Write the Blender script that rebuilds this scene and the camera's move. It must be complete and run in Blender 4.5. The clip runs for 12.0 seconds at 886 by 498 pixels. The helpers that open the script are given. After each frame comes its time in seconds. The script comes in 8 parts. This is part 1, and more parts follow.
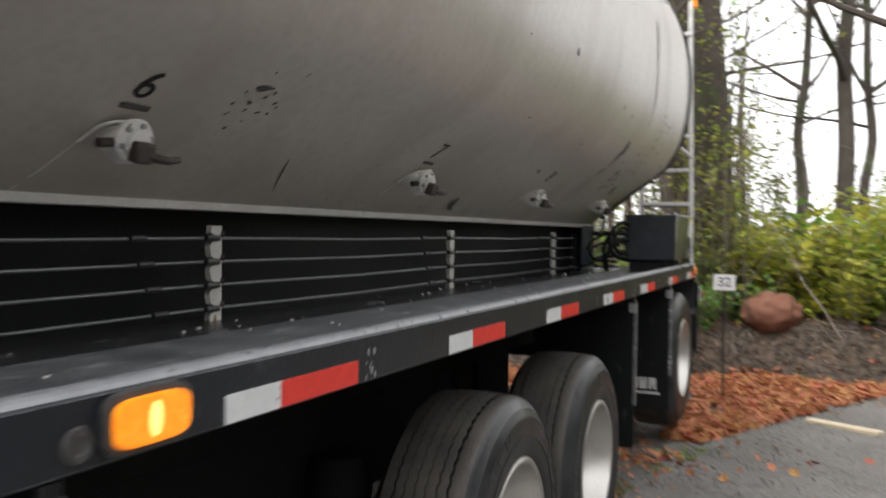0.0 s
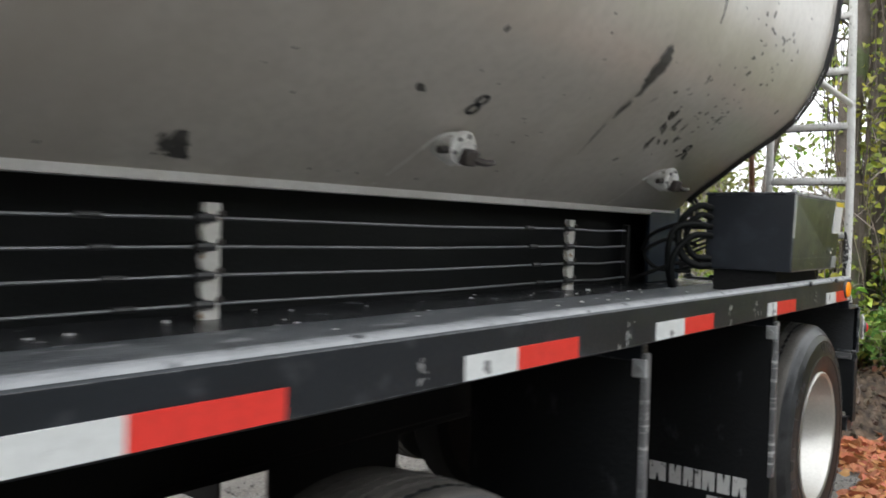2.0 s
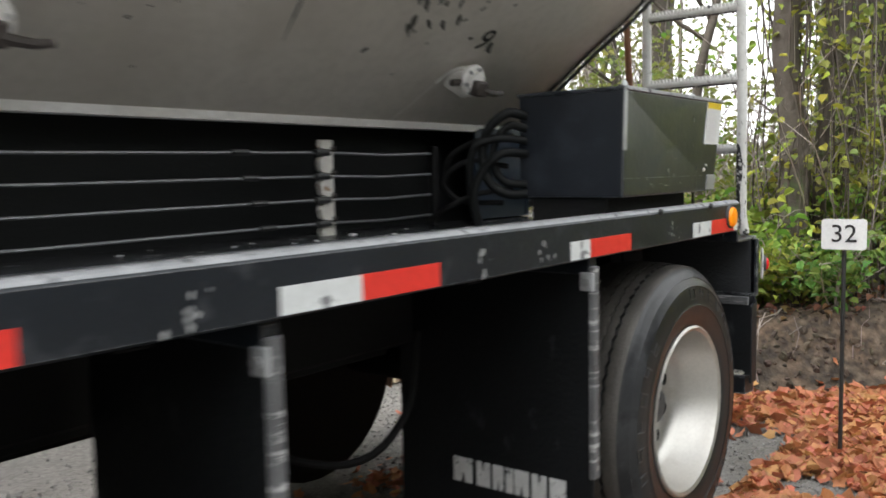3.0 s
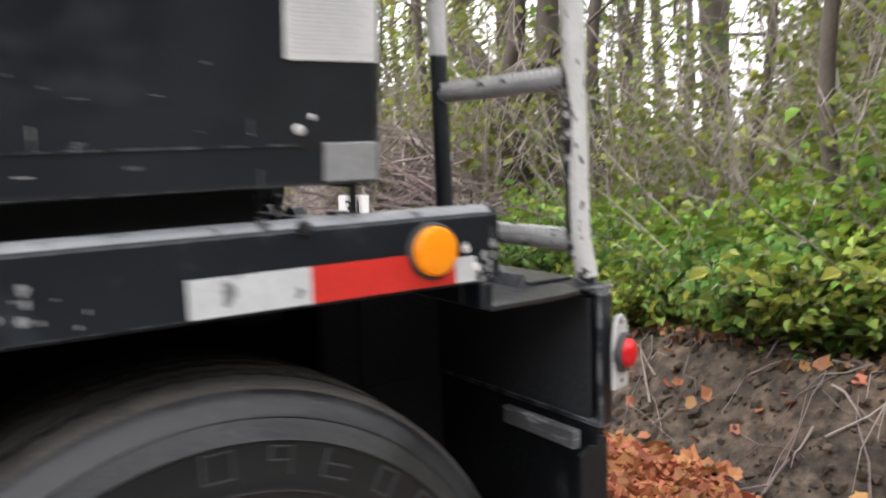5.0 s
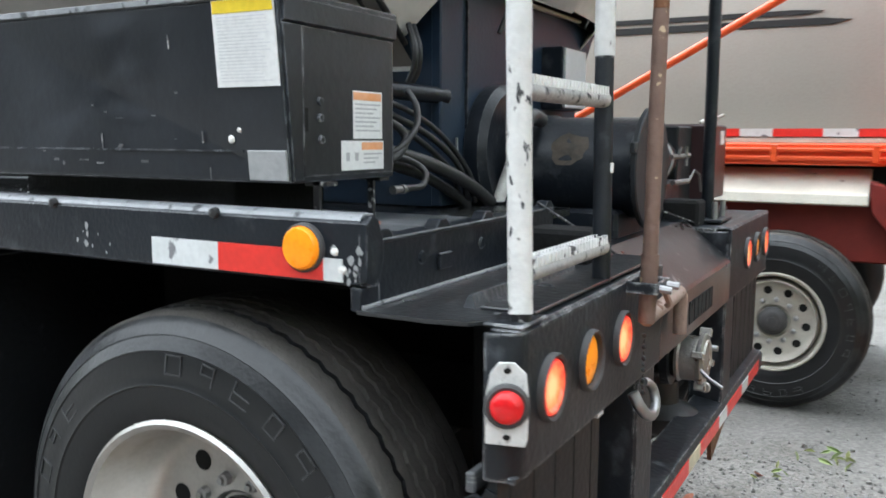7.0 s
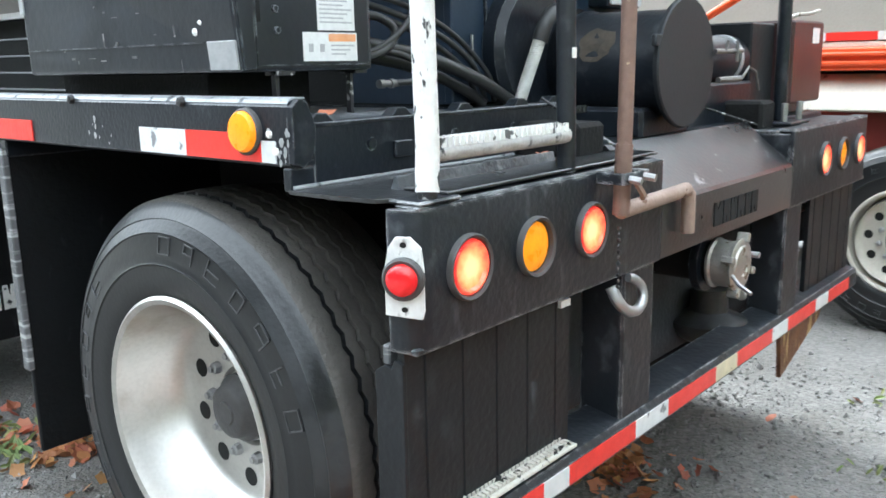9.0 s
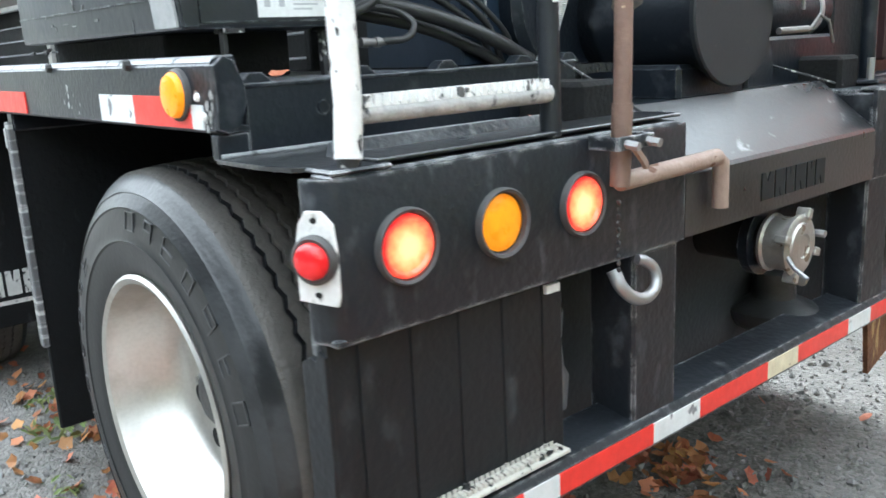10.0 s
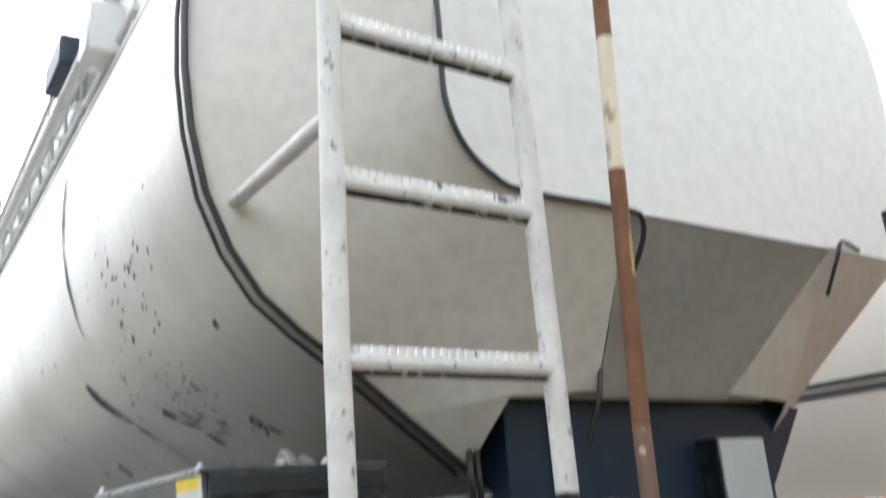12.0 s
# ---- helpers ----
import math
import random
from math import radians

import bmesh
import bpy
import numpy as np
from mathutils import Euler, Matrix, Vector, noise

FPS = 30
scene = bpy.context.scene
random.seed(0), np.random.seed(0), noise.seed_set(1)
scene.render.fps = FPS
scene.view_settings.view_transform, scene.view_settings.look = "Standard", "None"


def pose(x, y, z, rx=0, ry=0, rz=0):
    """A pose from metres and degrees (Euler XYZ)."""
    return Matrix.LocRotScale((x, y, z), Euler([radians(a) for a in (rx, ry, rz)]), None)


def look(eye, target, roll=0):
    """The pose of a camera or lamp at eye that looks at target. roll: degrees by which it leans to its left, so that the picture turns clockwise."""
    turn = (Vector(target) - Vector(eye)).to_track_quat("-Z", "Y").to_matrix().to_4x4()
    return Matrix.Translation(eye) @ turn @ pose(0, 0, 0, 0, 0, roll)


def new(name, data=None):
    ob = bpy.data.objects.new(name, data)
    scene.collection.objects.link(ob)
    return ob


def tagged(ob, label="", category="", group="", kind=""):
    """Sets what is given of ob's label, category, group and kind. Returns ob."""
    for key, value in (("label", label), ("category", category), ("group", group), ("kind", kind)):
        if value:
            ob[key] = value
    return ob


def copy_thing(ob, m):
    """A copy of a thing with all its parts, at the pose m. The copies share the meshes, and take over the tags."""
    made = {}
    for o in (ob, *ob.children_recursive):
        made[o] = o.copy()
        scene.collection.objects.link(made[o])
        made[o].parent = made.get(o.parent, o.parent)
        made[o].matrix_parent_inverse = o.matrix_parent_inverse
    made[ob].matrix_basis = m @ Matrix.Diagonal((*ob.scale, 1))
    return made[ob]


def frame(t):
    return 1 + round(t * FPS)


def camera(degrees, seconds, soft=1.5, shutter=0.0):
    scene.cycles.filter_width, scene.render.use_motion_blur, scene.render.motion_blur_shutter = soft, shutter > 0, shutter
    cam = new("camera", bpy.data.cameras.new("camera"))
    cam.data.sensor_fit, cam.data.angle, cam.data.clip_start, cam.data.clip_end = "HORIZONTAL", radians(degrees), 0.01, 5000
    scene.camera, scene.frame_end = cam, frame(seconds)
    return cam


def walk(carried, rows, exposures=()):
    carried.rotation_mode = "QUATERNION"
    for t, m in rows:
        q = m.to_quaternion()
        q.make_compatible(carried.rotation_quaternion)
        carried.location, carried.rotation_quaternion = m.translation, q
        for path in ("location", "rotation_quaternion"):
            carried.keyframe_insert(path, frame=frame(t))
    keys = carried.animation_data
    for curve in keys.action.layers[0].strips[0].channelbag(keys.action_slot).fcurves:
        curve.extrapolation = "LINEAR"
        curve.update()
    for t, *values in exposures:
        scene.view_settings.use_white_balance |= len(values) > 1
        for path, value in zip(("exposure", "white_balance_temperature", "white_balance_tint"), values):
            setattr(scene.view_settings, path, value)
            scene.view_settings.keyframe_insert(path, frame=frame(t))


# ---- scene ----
# camera and walk
cam = camera(55.1, 12.0, soft=1.6, shutter=0.5)
PATH = [
    (0.0, pose(0.941, -7.606, 1.438, 88.92, -0.70, 23.91)),
    (0.5, pose(1.041, -6.921, 1.438, 91.13, -1.39, 32.11)),
    (1.0, pose(1.003, -6.273, 1.424, 89.91, -1.00, 36.90)),
    (1.5, pose(1.037, -5.585, 1.408, 89.71, -0.33, 38.70)),
    (2.0, pose(0.997, -4.938, 1.407, 88.50, -1.61, 37.86)),
    (2.5, pose(1.039, -4.303, 1.359, 87.16, 0.48, 36.99)),
    (3.0, pose(1.125, -3.634, 1.341, 84.92, 1.18, 37.76)),
    (4.8, pose(1.038, -1.317, 1.325, 84.45, 0.91, 52.39)),
    (5.0, pose(1.050, -1.078, 1.305, 83.15, 1.95, 56.01)),
    (5.5, pose(1.081, -0.515, 1.279, 82.93, 1.51, 61.73)),
    (5.8, pose(1.122, -0.276, 1.295, 82.69, 0.60, 70.69)),
    (6.0, pose(1.197, -0.099, 1.305, 81.92, -0.97, 81.13)),
    (6.1, pose(1.220, -0.021, 1.322, 81.71, -1.23, 86.37)),
    (6.5, pose(1.241, 0.232, 1.324, 81.96, -0.02, 105.50)),
    (7.0, pose(1.149, 0.504, 1.341, 82.49, -0.24, 118.83)),
    (7.5, pose(1.099, 0.753, 1.316, 80.04, -2.26, 123.76)),
    (7.7, pose(1.082, 0.827, 1.314, 79.06, -2.44, 124.78)),
    (9.3, pose(0.868, 0.879, 1.245, 77.62, 2.16, 132.26)),
    (9.5, pose(0.796, 0.862, 1.231, 77.45, 2.73, 133.82)),
    (10.0, pose(0.606, 0.952, 1.213, 76.45, 2.73, 138.73)),
    (10.5, pose(0.491, 1.030, 1.272, 76.47, 2.27, 142.51)),
    (10.8, pose(0.482, 1.050, 1.319, 82.03, 3.14, 145.10)),
    (11.0, pose(0.474, 1.057, 1.344, 87.03, 3.41, 146.09)),
    (11.5, pose(0.495, 1.084, 1.416, 97.54, 3.84, 147.09)),
    (12.0, pose(0.497, 1.085, 1.476, 107.50, 4.12, 146.64)),
]
walk(cam, PATH, [(0.0, 0.62, 6650, 11), (0.5, 0.53, 6550, 9), (0.9, 0.58, 6450, 9), (1.5, 0.93, 6350, 8), (3.0, 1.12, 6550, 8), (5.0, 1.15, 6550, 13), (5.5, 1.2, 6550, 11), (6.5, 1.27, 6300, 8), (7.0, 1.54, 5950, 5), (7.5, 1.77, 5800, 4), (9.5, 2.17, 5750, 2), (10.5, 2.22, 5800, 3), (11.0, 2.43, 5850, 5), (11.5, 2.0, 6000, 7), (12.0, 1.3, 6150, 8)])

# world: bright overcast sky
SUN_ELEV, SUN_ROT = radians(52), radians(200)
world = bpy.data.worlds.new("overcast_sky")
scene.world = world
world.use_nodes = True
_n, _l = world.node_tree.nodes, world.node_tree.links
_sky = _n.new("ShaderNodeTexSky")
_sky.sky_type, _sky.sun_disc = "NISHITA", False
_sky.sun_elevation, _sky.sun_rotation = SUN_ELEV, SUN_ROT
_sky.air_density, _sky.dust_density = 1.0, 6.0
_hsv = _n.new("ShaderNodeHueSaturation")
_hsv.inputs["Saturation"].default_value = 0.12
_mix = _n.new("ShaderNodeMixRGB")
_mix.inputs[0].default_value = 0.6
_mix.inputs[2].default_value = (17.0, 17.3, 17.8, 1)
_l.new(_sky.outputs[0], _hsv.inputs["Color"])
_l.new(_hsv.outputs[0], _mix.inputs[1])
_l.new(_mix.outputs[0], _n["Background"].inputs[0])
_n["Background"].inputs[1].default_value = 0.12

sun = new("sun", bpy.data.lights.new("sun", "SUN"))
sun.data.energy, sun.data.angle, sun.data.color = 0.8, radians(25), (1.0, 0.97, 0.93)
sun.matrix_world = look((0, 0, 30), (0 + 30 * math.sin(SUN_ROT) * -0.78, 30 * math.cos(SUN_ROT) * -0.78, 0))


# ---- materials ----
def material(name, base, rough=0.5, metal=0.0, alt=None, scale=8.0, amount=0.5, bump=0.15, fine=90.0,
             spots=None, spot_scale=14.0, spot_cut=0.62, spot_soft=0.03, spot_rough=0.85, spot_stretch=(1, 1, 1), per_object=0.0,
             per_island=0.0, emit=0.0, rough_var=0.12, spec=0.5, coat=0.0, coat_rough=0.1, thin=0.0, edge=None, edge_r=0.006):
    """Paint, metal, rubber, soil and the like: tone drift, fine grain, chips or stains of another colour, and relief."""
    m = bpy.data.materials.new(name)
    m.use_nodes = True
    n, l = m.node_tree.nodes, m.node_tree.links
    b = n["Principled BSDF"]
    co = n.new("ShaderNodeNewGeometry").outputs["Position"]

    def tex(sc, detail, stretch=None):
        t = n.new("ShaderNodeTexNoise")
        t.inputs["Scale"].default_value, t.inputs["Detail"].default_value = sc, detail
        src = co
        if stretch:
            mp = n.new("ShaderNodeMapping")
            mp.inputs["Scale"].default_value = stretch
            l.new(co, mp.inputs[0])
            src = mp.outputs[0]
        l.new(src, t.inputs["Vector"])
        return t.outputs["Fac"]

    def ramp(src, a, c):
        r = n.new("ShaderNodeMapRange")
        r.inputs["From Min"].default_value, r.inputs["From Max"].default_value = a, c
        l.new(src, r.inputs["Value"])
        return r.outputs["Result"]

    def mix(fac, a, c):
        x = n.new("ShaderNodeMixRGB")
        for s, v in ((0, fac), (1, a), (2, c)):
            if isinstance(v, bpy.types.NodeSocket):
                l.new(v, x.inputs[s])
            else:
                x.inputs[s].default_value = v if s == 0 else (*v, 1)
        return x.outputs[0]

    def times(src, k):
        x = n.new("ShaderNodeMath")
        x.operation = "MULTIPLY"
        x.inputs[1].default_value = k
        l.new(src, x.inputs[0])
        return x.outputs[0]

    alt = alt or tuple(min(1, c * 1.35 + 0.004) for c in base)
    big, grain = tex(scale, 5), tex(fine, 3)
    col = mix(times(ramp(big, 0.35, 0.68), amount), base, alt)
    col = mix(times(ramp(grain, 0.4, 0.75), 0.25), col, tuple(c * 0.6 for c in base))
    rnd = None
    if per_object or per_island:
        rnd = n.new("ShaderNodeObjectInfo").outputs["Random"] if per_object else n.new("ShaderNodeNewGeometry").outputs["Random Per Island"]
        hs = n.new("ShaderNodeHueSaturation")
        k = per_object or per_island
        l.new(col, hs.inputs["Color"])
        r = n.new("ShaderNodeMapRange")
        r.inputs["To Min"].default_value, r.inputs["To Max"].default_value = 1 - k, 1 + k
        l.new(rnd, r.inputs["Value"])
        l.new(r.outputs[0], hs.inputs["Value"])
        h = n.new("ShaderNodeMapRange")
        h.inputs["To Min"].default_value, h.inputs["To Max"].default_value = 0.5 - 0.035 * k / 0.4, 0.5 + 0.035 * k / 0.4
        sh = n.new("ShaderNodeMath")
        sh.operation = "FRACT"
        l.new(times(rnd, 7.31), sh.inputs[0])
        l.new(sh.outputs[0], h.inputs["Value"])
        l.new(h.outputs[0], hs.inputs["Hue"])
        col = hs.outputs[0]
    rg = n.new("ShaderNodeMath")
    rg.operation = "MULTIPLY_ADD"
    rg.inputs[1].default_value, rg.inputs[2].default_value = rough_var * 2, rough - rough_var
    l.new(big, rg.inputs[0])
    rough_out = rg.outputs[0]
    if spots:
        s = ramp(tex(spot_scale, 6, spot_stretch), spot_cut, spot_cut + spot_soft)
        col = mix(s, col, spots)
        x = n.new("ShaderNodeMix")
        l.new(s, x.inputs[0])
        l.new(rough_out, x.inputs[2])
        x.inputs[3].default_value = spot_rough
        rough_out = x.outputs[0]
        if metal:
            inv = n.new("ShaderNodeMath")
            inv.operation = "SUBTRACT"
            inv.inputs[0].default_value = metal
            l.new(times(s, metal), inv.inputs[1])
            l.new(inv.outputs[0], b.inputs["Metallic"])
    if edge:
        bv, dt = n.new("ShaderNodeBevel"), n.new("ShaderNodeVectorMath")
        bv.samples, dt.operation = 4, "DOT_PRODUCT"
        bv.inputs["Radius"].default_value = edge_r
        l.new(bv.outputs[0], dt.inputs[0])
        l.new(n.new("ShaderNodeNewGeometry").outputs["Normal"], dt.inputs[1])
        inv = n.new("ShaderNodeMath")
        inv.operation = "SUBTRACT"
        inv.inputs[0].default_value = 1.0
        l.new(dt.outputs["Value"], inv.inputs[1])
        mul = n.new("ShaderNodeMath")
        mul.operation = "MULTIPLY"
        l.new(ramp(inv.outputs[0], 0.03, 0.16), mul.inputs[0])
        l.new(ramp(tex(30, 4), 0.42, 0.60), mul.inputs[1])
        col = mix(mul.outputs[0], col, edge)
    l.new(col, b.inputs["Base Color"])
    l.new(rough_out, b.inputs["Roughness"])
    if not (spots and metal):
        b.inputs["Metallic"].default_value = metal
    b.inputs["Specular IOR Level"].default_value = spec
    b.inputs["Coat Weight"].default_value, b.inputs["Coat Roughness"].default_value = coat, coat_rough
    if thin:
        tr, ms = n.new("ShaderNodeBsdfTranslucent"), n.new("ShaderNodeMixShader")
        ms.inputs[0].default_value = thin
        l.new(col, tr.inputs["Color"])
        l.new(b.outputs[0], ms.inputs[1])
        l.new(tr.outputs[0], ms.inputs[2])
        l.new(ms.outputs[0], n["Material Output"].inputs["Surface"])
    if bump:
        bp = n.new("ShaderNodeBump")
        bp.inputs["Strength"].default_value, bp.inputs["Distance"].default_value = bump, 0.01
        l.new(grain, bp.inputs["Height"])
        l.new(bp.outputs[0], b.inputs["Normal"])
    if emit:
        l.new(col, b.inputs["Emission Color"])
        b.inputs["Emission Strength"].default_value = emit
    return m


def ground_material():
    """Grey gravel, brown soil on the bank, both with scattered tone."""
    m = bpy.data.materials.new("gravel_and_soil")
    m.use_nodes = True
    n, l = m.node_tree.nodes, m.node_tree.links
    b = n["Principled BSDF"]
    pos = n.new("ShaderNodeNewGeometry").outputs["Position"]

    def noise_tex(sc, d):
        t = n.new("ShaderNodeTexNoise")
        t.inputs["Scale"].default_value, t.inputs["Detail"].default_value = sc, d
        l.new(pos, t.inputs["Vector"])
        return t.outputs["Fac"]

    def ramp2(src, stops):
        r = n.new("ShaderNodeValToRGB")
        r.color_ramp.elements[0].position, r.color_ramp.elements[0].color = stops[0][0], (*stops[0][1], 1)
        r.color_ramp.elements[1].position, r.color_ramp.elements[1].color = stops[-1][0], (*stops[-1][1], 1)
        for p, c in stops[1:-1]:
            e = r.color_ramp.elements.new(p)
            e.color = (*c, 1)
        l.new(src, r.inputs[0])
        return r.outputs[0]

    v = n.new("ShaderNodeTexVoronoi")
    v.inputs["Scale"].default_value = 58
    l.new(pos, v.inputs["Vector"])
    v2 = n.new("ShaderNodeTexVoronoi")
    v2.inputs["Scale"].default_value = 95
    l.new(pos, v2.inputs["Vector"])
    sep = n.new("ShaderNodeSeparateColor")
    l.new(v.outputs["Color"], sep.inputs[0])
    stones = ramp2(sep.outputs[0], [(0, (0.142, 0.137, 0.131)), (0.5, (0.176, 0.171, 0.164)), (1, (0.225, 0.218, 0.208))])
    big = ramp2(noise_tex(1.3, 5), [(0.30, (0.66, 0.63, 0.58)), (0.48, (0.90, 0.885, 0.86)), (0.7, (1.10, 1.09, 1.07))])
    mul = n.new("ShaderNodeMixRGB")
    mul.blend_type = "MULTIPLY"
    mul.inputs[0].default_value = 1
    l.new(stones, mul.inputs[1])
    l.new(big, mul.inputs[2])
    soil_fine = ramp2(noise_tex(16, 9), [(0.32, (0.024, 0.017, 0.012)), (0.52, (0.078, 0.057, 0.041)), (0.72, (0.16, 0.123, 0.090))])
    patch = ramp2(noise_tex(2.6, 5), [(0.34, (0.50, 0.50, 0.46)), (0.5, (0.92, 0.92, 0.9)), (0.66, (1.2, 1.08, 0.98))])
    smul = n.new("ShaderNodeMixRGB")
    smul.blend_type = "MULTIPLY"
    smul.inputs[0].default_value = 1
    l.new(soil_fine, smul.inputs[1])
    l.new(patch, smul.inputs[2])
    soil = smul.outputs[0]
    at = n.new("ShaderNodeAttribute")
    at.attribute_name = "soil"
    mx = n.new("ShaderNodeMixRGB")
    l.new(at.outputs["Fac"], mx.inputs[0])
    # unseen gravel away from the trailer is lightened to bounce light onto the hull
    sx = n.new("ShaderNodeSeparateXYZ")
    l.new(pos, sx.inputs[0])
    bounce_x = n.new("ShaderNodeMapRange")
    bounce_x.inputs[1].default_value, bounce_x.inputs[2].default_value = 2.0, 5.5
    l.new(sx.outputs[0], bounce_x.inputs[0])
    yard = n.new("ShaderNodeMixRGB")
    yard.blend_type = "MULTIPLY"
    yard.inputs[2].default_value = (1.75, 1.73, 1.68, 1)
    l.new(bounce_x.outputs[0], yard.inputs[0])
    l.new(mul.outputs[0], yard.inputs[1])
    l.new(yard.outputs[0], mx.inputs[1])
    l.new(soil, mx.inputs[2])
    l.new(mx.outputs[0], b.inputs["Base Color"])
    b.inputs["Roughness"].default_value = 0.8
    add = n.new("ShaderNodeMath")
    l.new(v.outputs["Distance"], add.inputs[0])
    l.new(v2.outputs["Distance"], add.inputs[1])
    bp = n.new("ShaderNodeBump")
    bp.inputs["Strength"].default_value, bp.inputs["Distance"].default_value, bp.invert = 0.65, 0.012, True
    lump = n.new("ShaderNodeMath")
    lump.operation = "MULTIPLY"
    lump.inputs[1].default_value = -4.2
    l.new(noise_tex(14, 9), lump.inputs[0])
    hm = n.new("ShaderNodeMix")
    l.new(at.outputs["Fac"], hm.inputs[0])
    l.new(add.outputs[0], hm.inputs[2])
    l.new(lump.outputs[0], hm.inputs[3])
    l.new(hm.outputs[0], bp.inputs["Height"])
    l.new(bp.outputs[0], b.inputs["Normal"])
    return m


M_FRAME = material("black_frame_paint", (0.0082, 0.0110, 0.0158), 0.36, alt=(0.015, 0.019, 0.026), scale=5, spots=(0.050, 0.054, 0.062), spot_scale=14, spot_cut=0.575, spot_soft=0.20, spot_rough=0.55, bump=0.14, spec=0.32, coat=0.10, coat_rough=0.2, edge=(0.19, 0.195, 0.205))
M_BUMPER = material("scuffed_black_bumper_paint", (0.0105, 0.0128, 0.0168), 0.44, alt=(0.024, 0.0275, 0.034), scale=6, spots=(0.085, 0.09, 0.10), spot_scale=15, spot_cut=0.575, spot_soft=0.22, spot_rough=0.5, spot_stretch=(1.6, 1, 0.8), bump=0.22, fine=60, spec=0.42, edge=(0.40, 0.405, 0.415), edge_r=0.012)
M_WETPLATE = material("wet_worn_black_plate", (0.011, 0.012, 0.014), 0.32, alt=(0.034, 0.036, 0.040), scale=9, spots=(0.13, 0.13, 0.135), spot_scale=30, spot_cut=0.665, spot_rough=0.35, bump=0.25, fine=75, rough_var=0.14, coat=0.45, coat_rough=0.16)
M_CENTRE = material("wet_rubbed_black_panel", (0.013, 0.0135, 0.0145), 0.34, alt=(0.040, 0.040, 0.042), scale=5, amount=1.0, spots=(0.26, 0.26, 0.265), spot_scale=16, spot_cut=0.655, spot_soft=0.08, spot_rough=0.4, bump=0.10, fine=90, rough_var=0.2, coat=0.35, coat_rough=0.2)
M_NAVY = material("dark_navy_paint", (0.012, 0.024, 0.044), 0.42, alt=(0.024, 0.040, 0.064), scale=3, spots=(0.06, 0.075, 0.095), spot_scale=6, spot_cut=0.60, spot_soft=0.2, spot_stretch=(1, 1, 0.4), bump=0.06, spec=0.35)
M_FARLEAF = material("dark_shading_foliage", (0.055, 0.060, 0.045), 0.7, alt=(0.09, 0.09, 0.07), scale=1, bump=0, per_island=0.3, spec=0.2)
M_GRIPSTEP = material("worn_cream_grip_step", (0.50, 0.475, 0.42), 0.45, alt=(0.62, 0.60, 0.55), scale=20, spots=(0.03, 0.03, 0.03), spot_scale=32, spot_cut=0.60, bump=0.3)
# near-black colour holds the deep shade under the trailer
M_DARK = material("shade_black_underside", (0.0105, 0.0106, 0.0112), 0.8, spec=0.2, scale=6, bump=0.3, alt=(0.018, 0.0178, 0.0175))
# black raised in tone to paint the lifted shadows behind the rear wheel
M_CHASSIS = material("lifted_shadow_chassis", (0.030, 0.0325, 0.036), 0.75, spec=0.25, scale=5, bump=0.3, alt=(0.050, 0.052, 0.055))
# near-black colour carries the shade under the hull, on panel and hoses
M_BACKPANEL = material("hull_shade_black", (0.0034, 0.0042, 0.0046), 0.6, spec=0.25, scale=3, bump=0.15, alt=(0.006, 0.0072, 0.0076))
M_BOX = material("black_cabinet_paint", (0.0052, 0.0078, 0.0128), 0.40, alt=(0.0105, 0.0142, 0.0210), scale=5, amount=0.9, spots=(0.025, 0.031, 0.042), spot_scale=6, spot_cut=0.56, spot_soft=0.22, spot_rough=0.6, spot_stretch=(1, 0.7, 1.4), bump=0.10, fine=50, coat=0.40, coat_rough=0.22, edge=(0.22, 0.235, 0.255), rough_var=0.18)
M_HULL = material("weathered_pale_grey_tank_paint", (0.605, 0.566, 0.516), 0.40, metal=0.06, alt=(0.675, 0.638, 0.588), scale=1.3, amount=0.9, bump=0.03, fine=30, rough_var=0.08, spec=0.6, spots=(0.49, 0.45, 0.40), spot_scale=1.7, spot_cut=0.50, spot_soft=0.25, spot_rough=0.5, spot_stretch=(1, 1.2, 0.5), coat=0.35, coat_rough=0.22)
M_PANEL = material("cream_tank_end_paint", (0.62, 0.60, 0.55), 0.5, alt=(0.72, 0.70, 0.66), scale=2.2, amount=0.8, bump=0.04, fine=25, spots=(0.34, 0.32, 0.28), spot_scale=3.2, spot_cut=0.71, spot_stretch=(4, 4, 0.6))
M_HEAD = material("white_tank_head_paint", (0.76, 0.76, 0.75), 0.45, scale=1.2, alt=(0.82, 0.82, 0.82), bump=0.03, fine=20)
M_LIP = material("pale_hull_edge", (0.82, 0.80, 0.76), 0.45, scale=9, spots=(0.16, 0.14, 0.12), spot_scale=24, spot_cut=0.70)
M_SCUFF = material("dark_scuff", (0.075, 0.072, 0.070), 0.7, scale=30, alt=(0.17, 0.165, 0.155), bump=0.1)
M_WHITEPAINT = material("stained_white_paint", (0.74, 0.735, 0.72), 0.5, alt=(0.55, 0.545, 0.53), scale=16, amount=0.8, spots=(0.26, 0.25, 0.24), spot_scale=60, spot_cut=0.62, spot_soft=0.08, spot_stretch=(1, 1, 0.6), bump=0.25)
M_FLAKING = material("flaking_white_paint_over_black", (0.72, 0.71, 0.69), 0.5, alt=(0.56, 0.55, 0.53), scale=14, spots=(0.04, 0.04, 0.042), spot_scale=55, spot_cut=0.612, spot_stretch=(1, 1, 0.45), bump=0.3)
M_BOOM = material("pale_galvanised_boom", (0.72, 0.72, 0.71), 0.45, metal=0.1, alt=(0.56, 0.56, 0.56), scale=6, spots=(0.30, 0.29, 0.30), spot_scale=5, spot_cut=0.66, spot_soft=0.1)
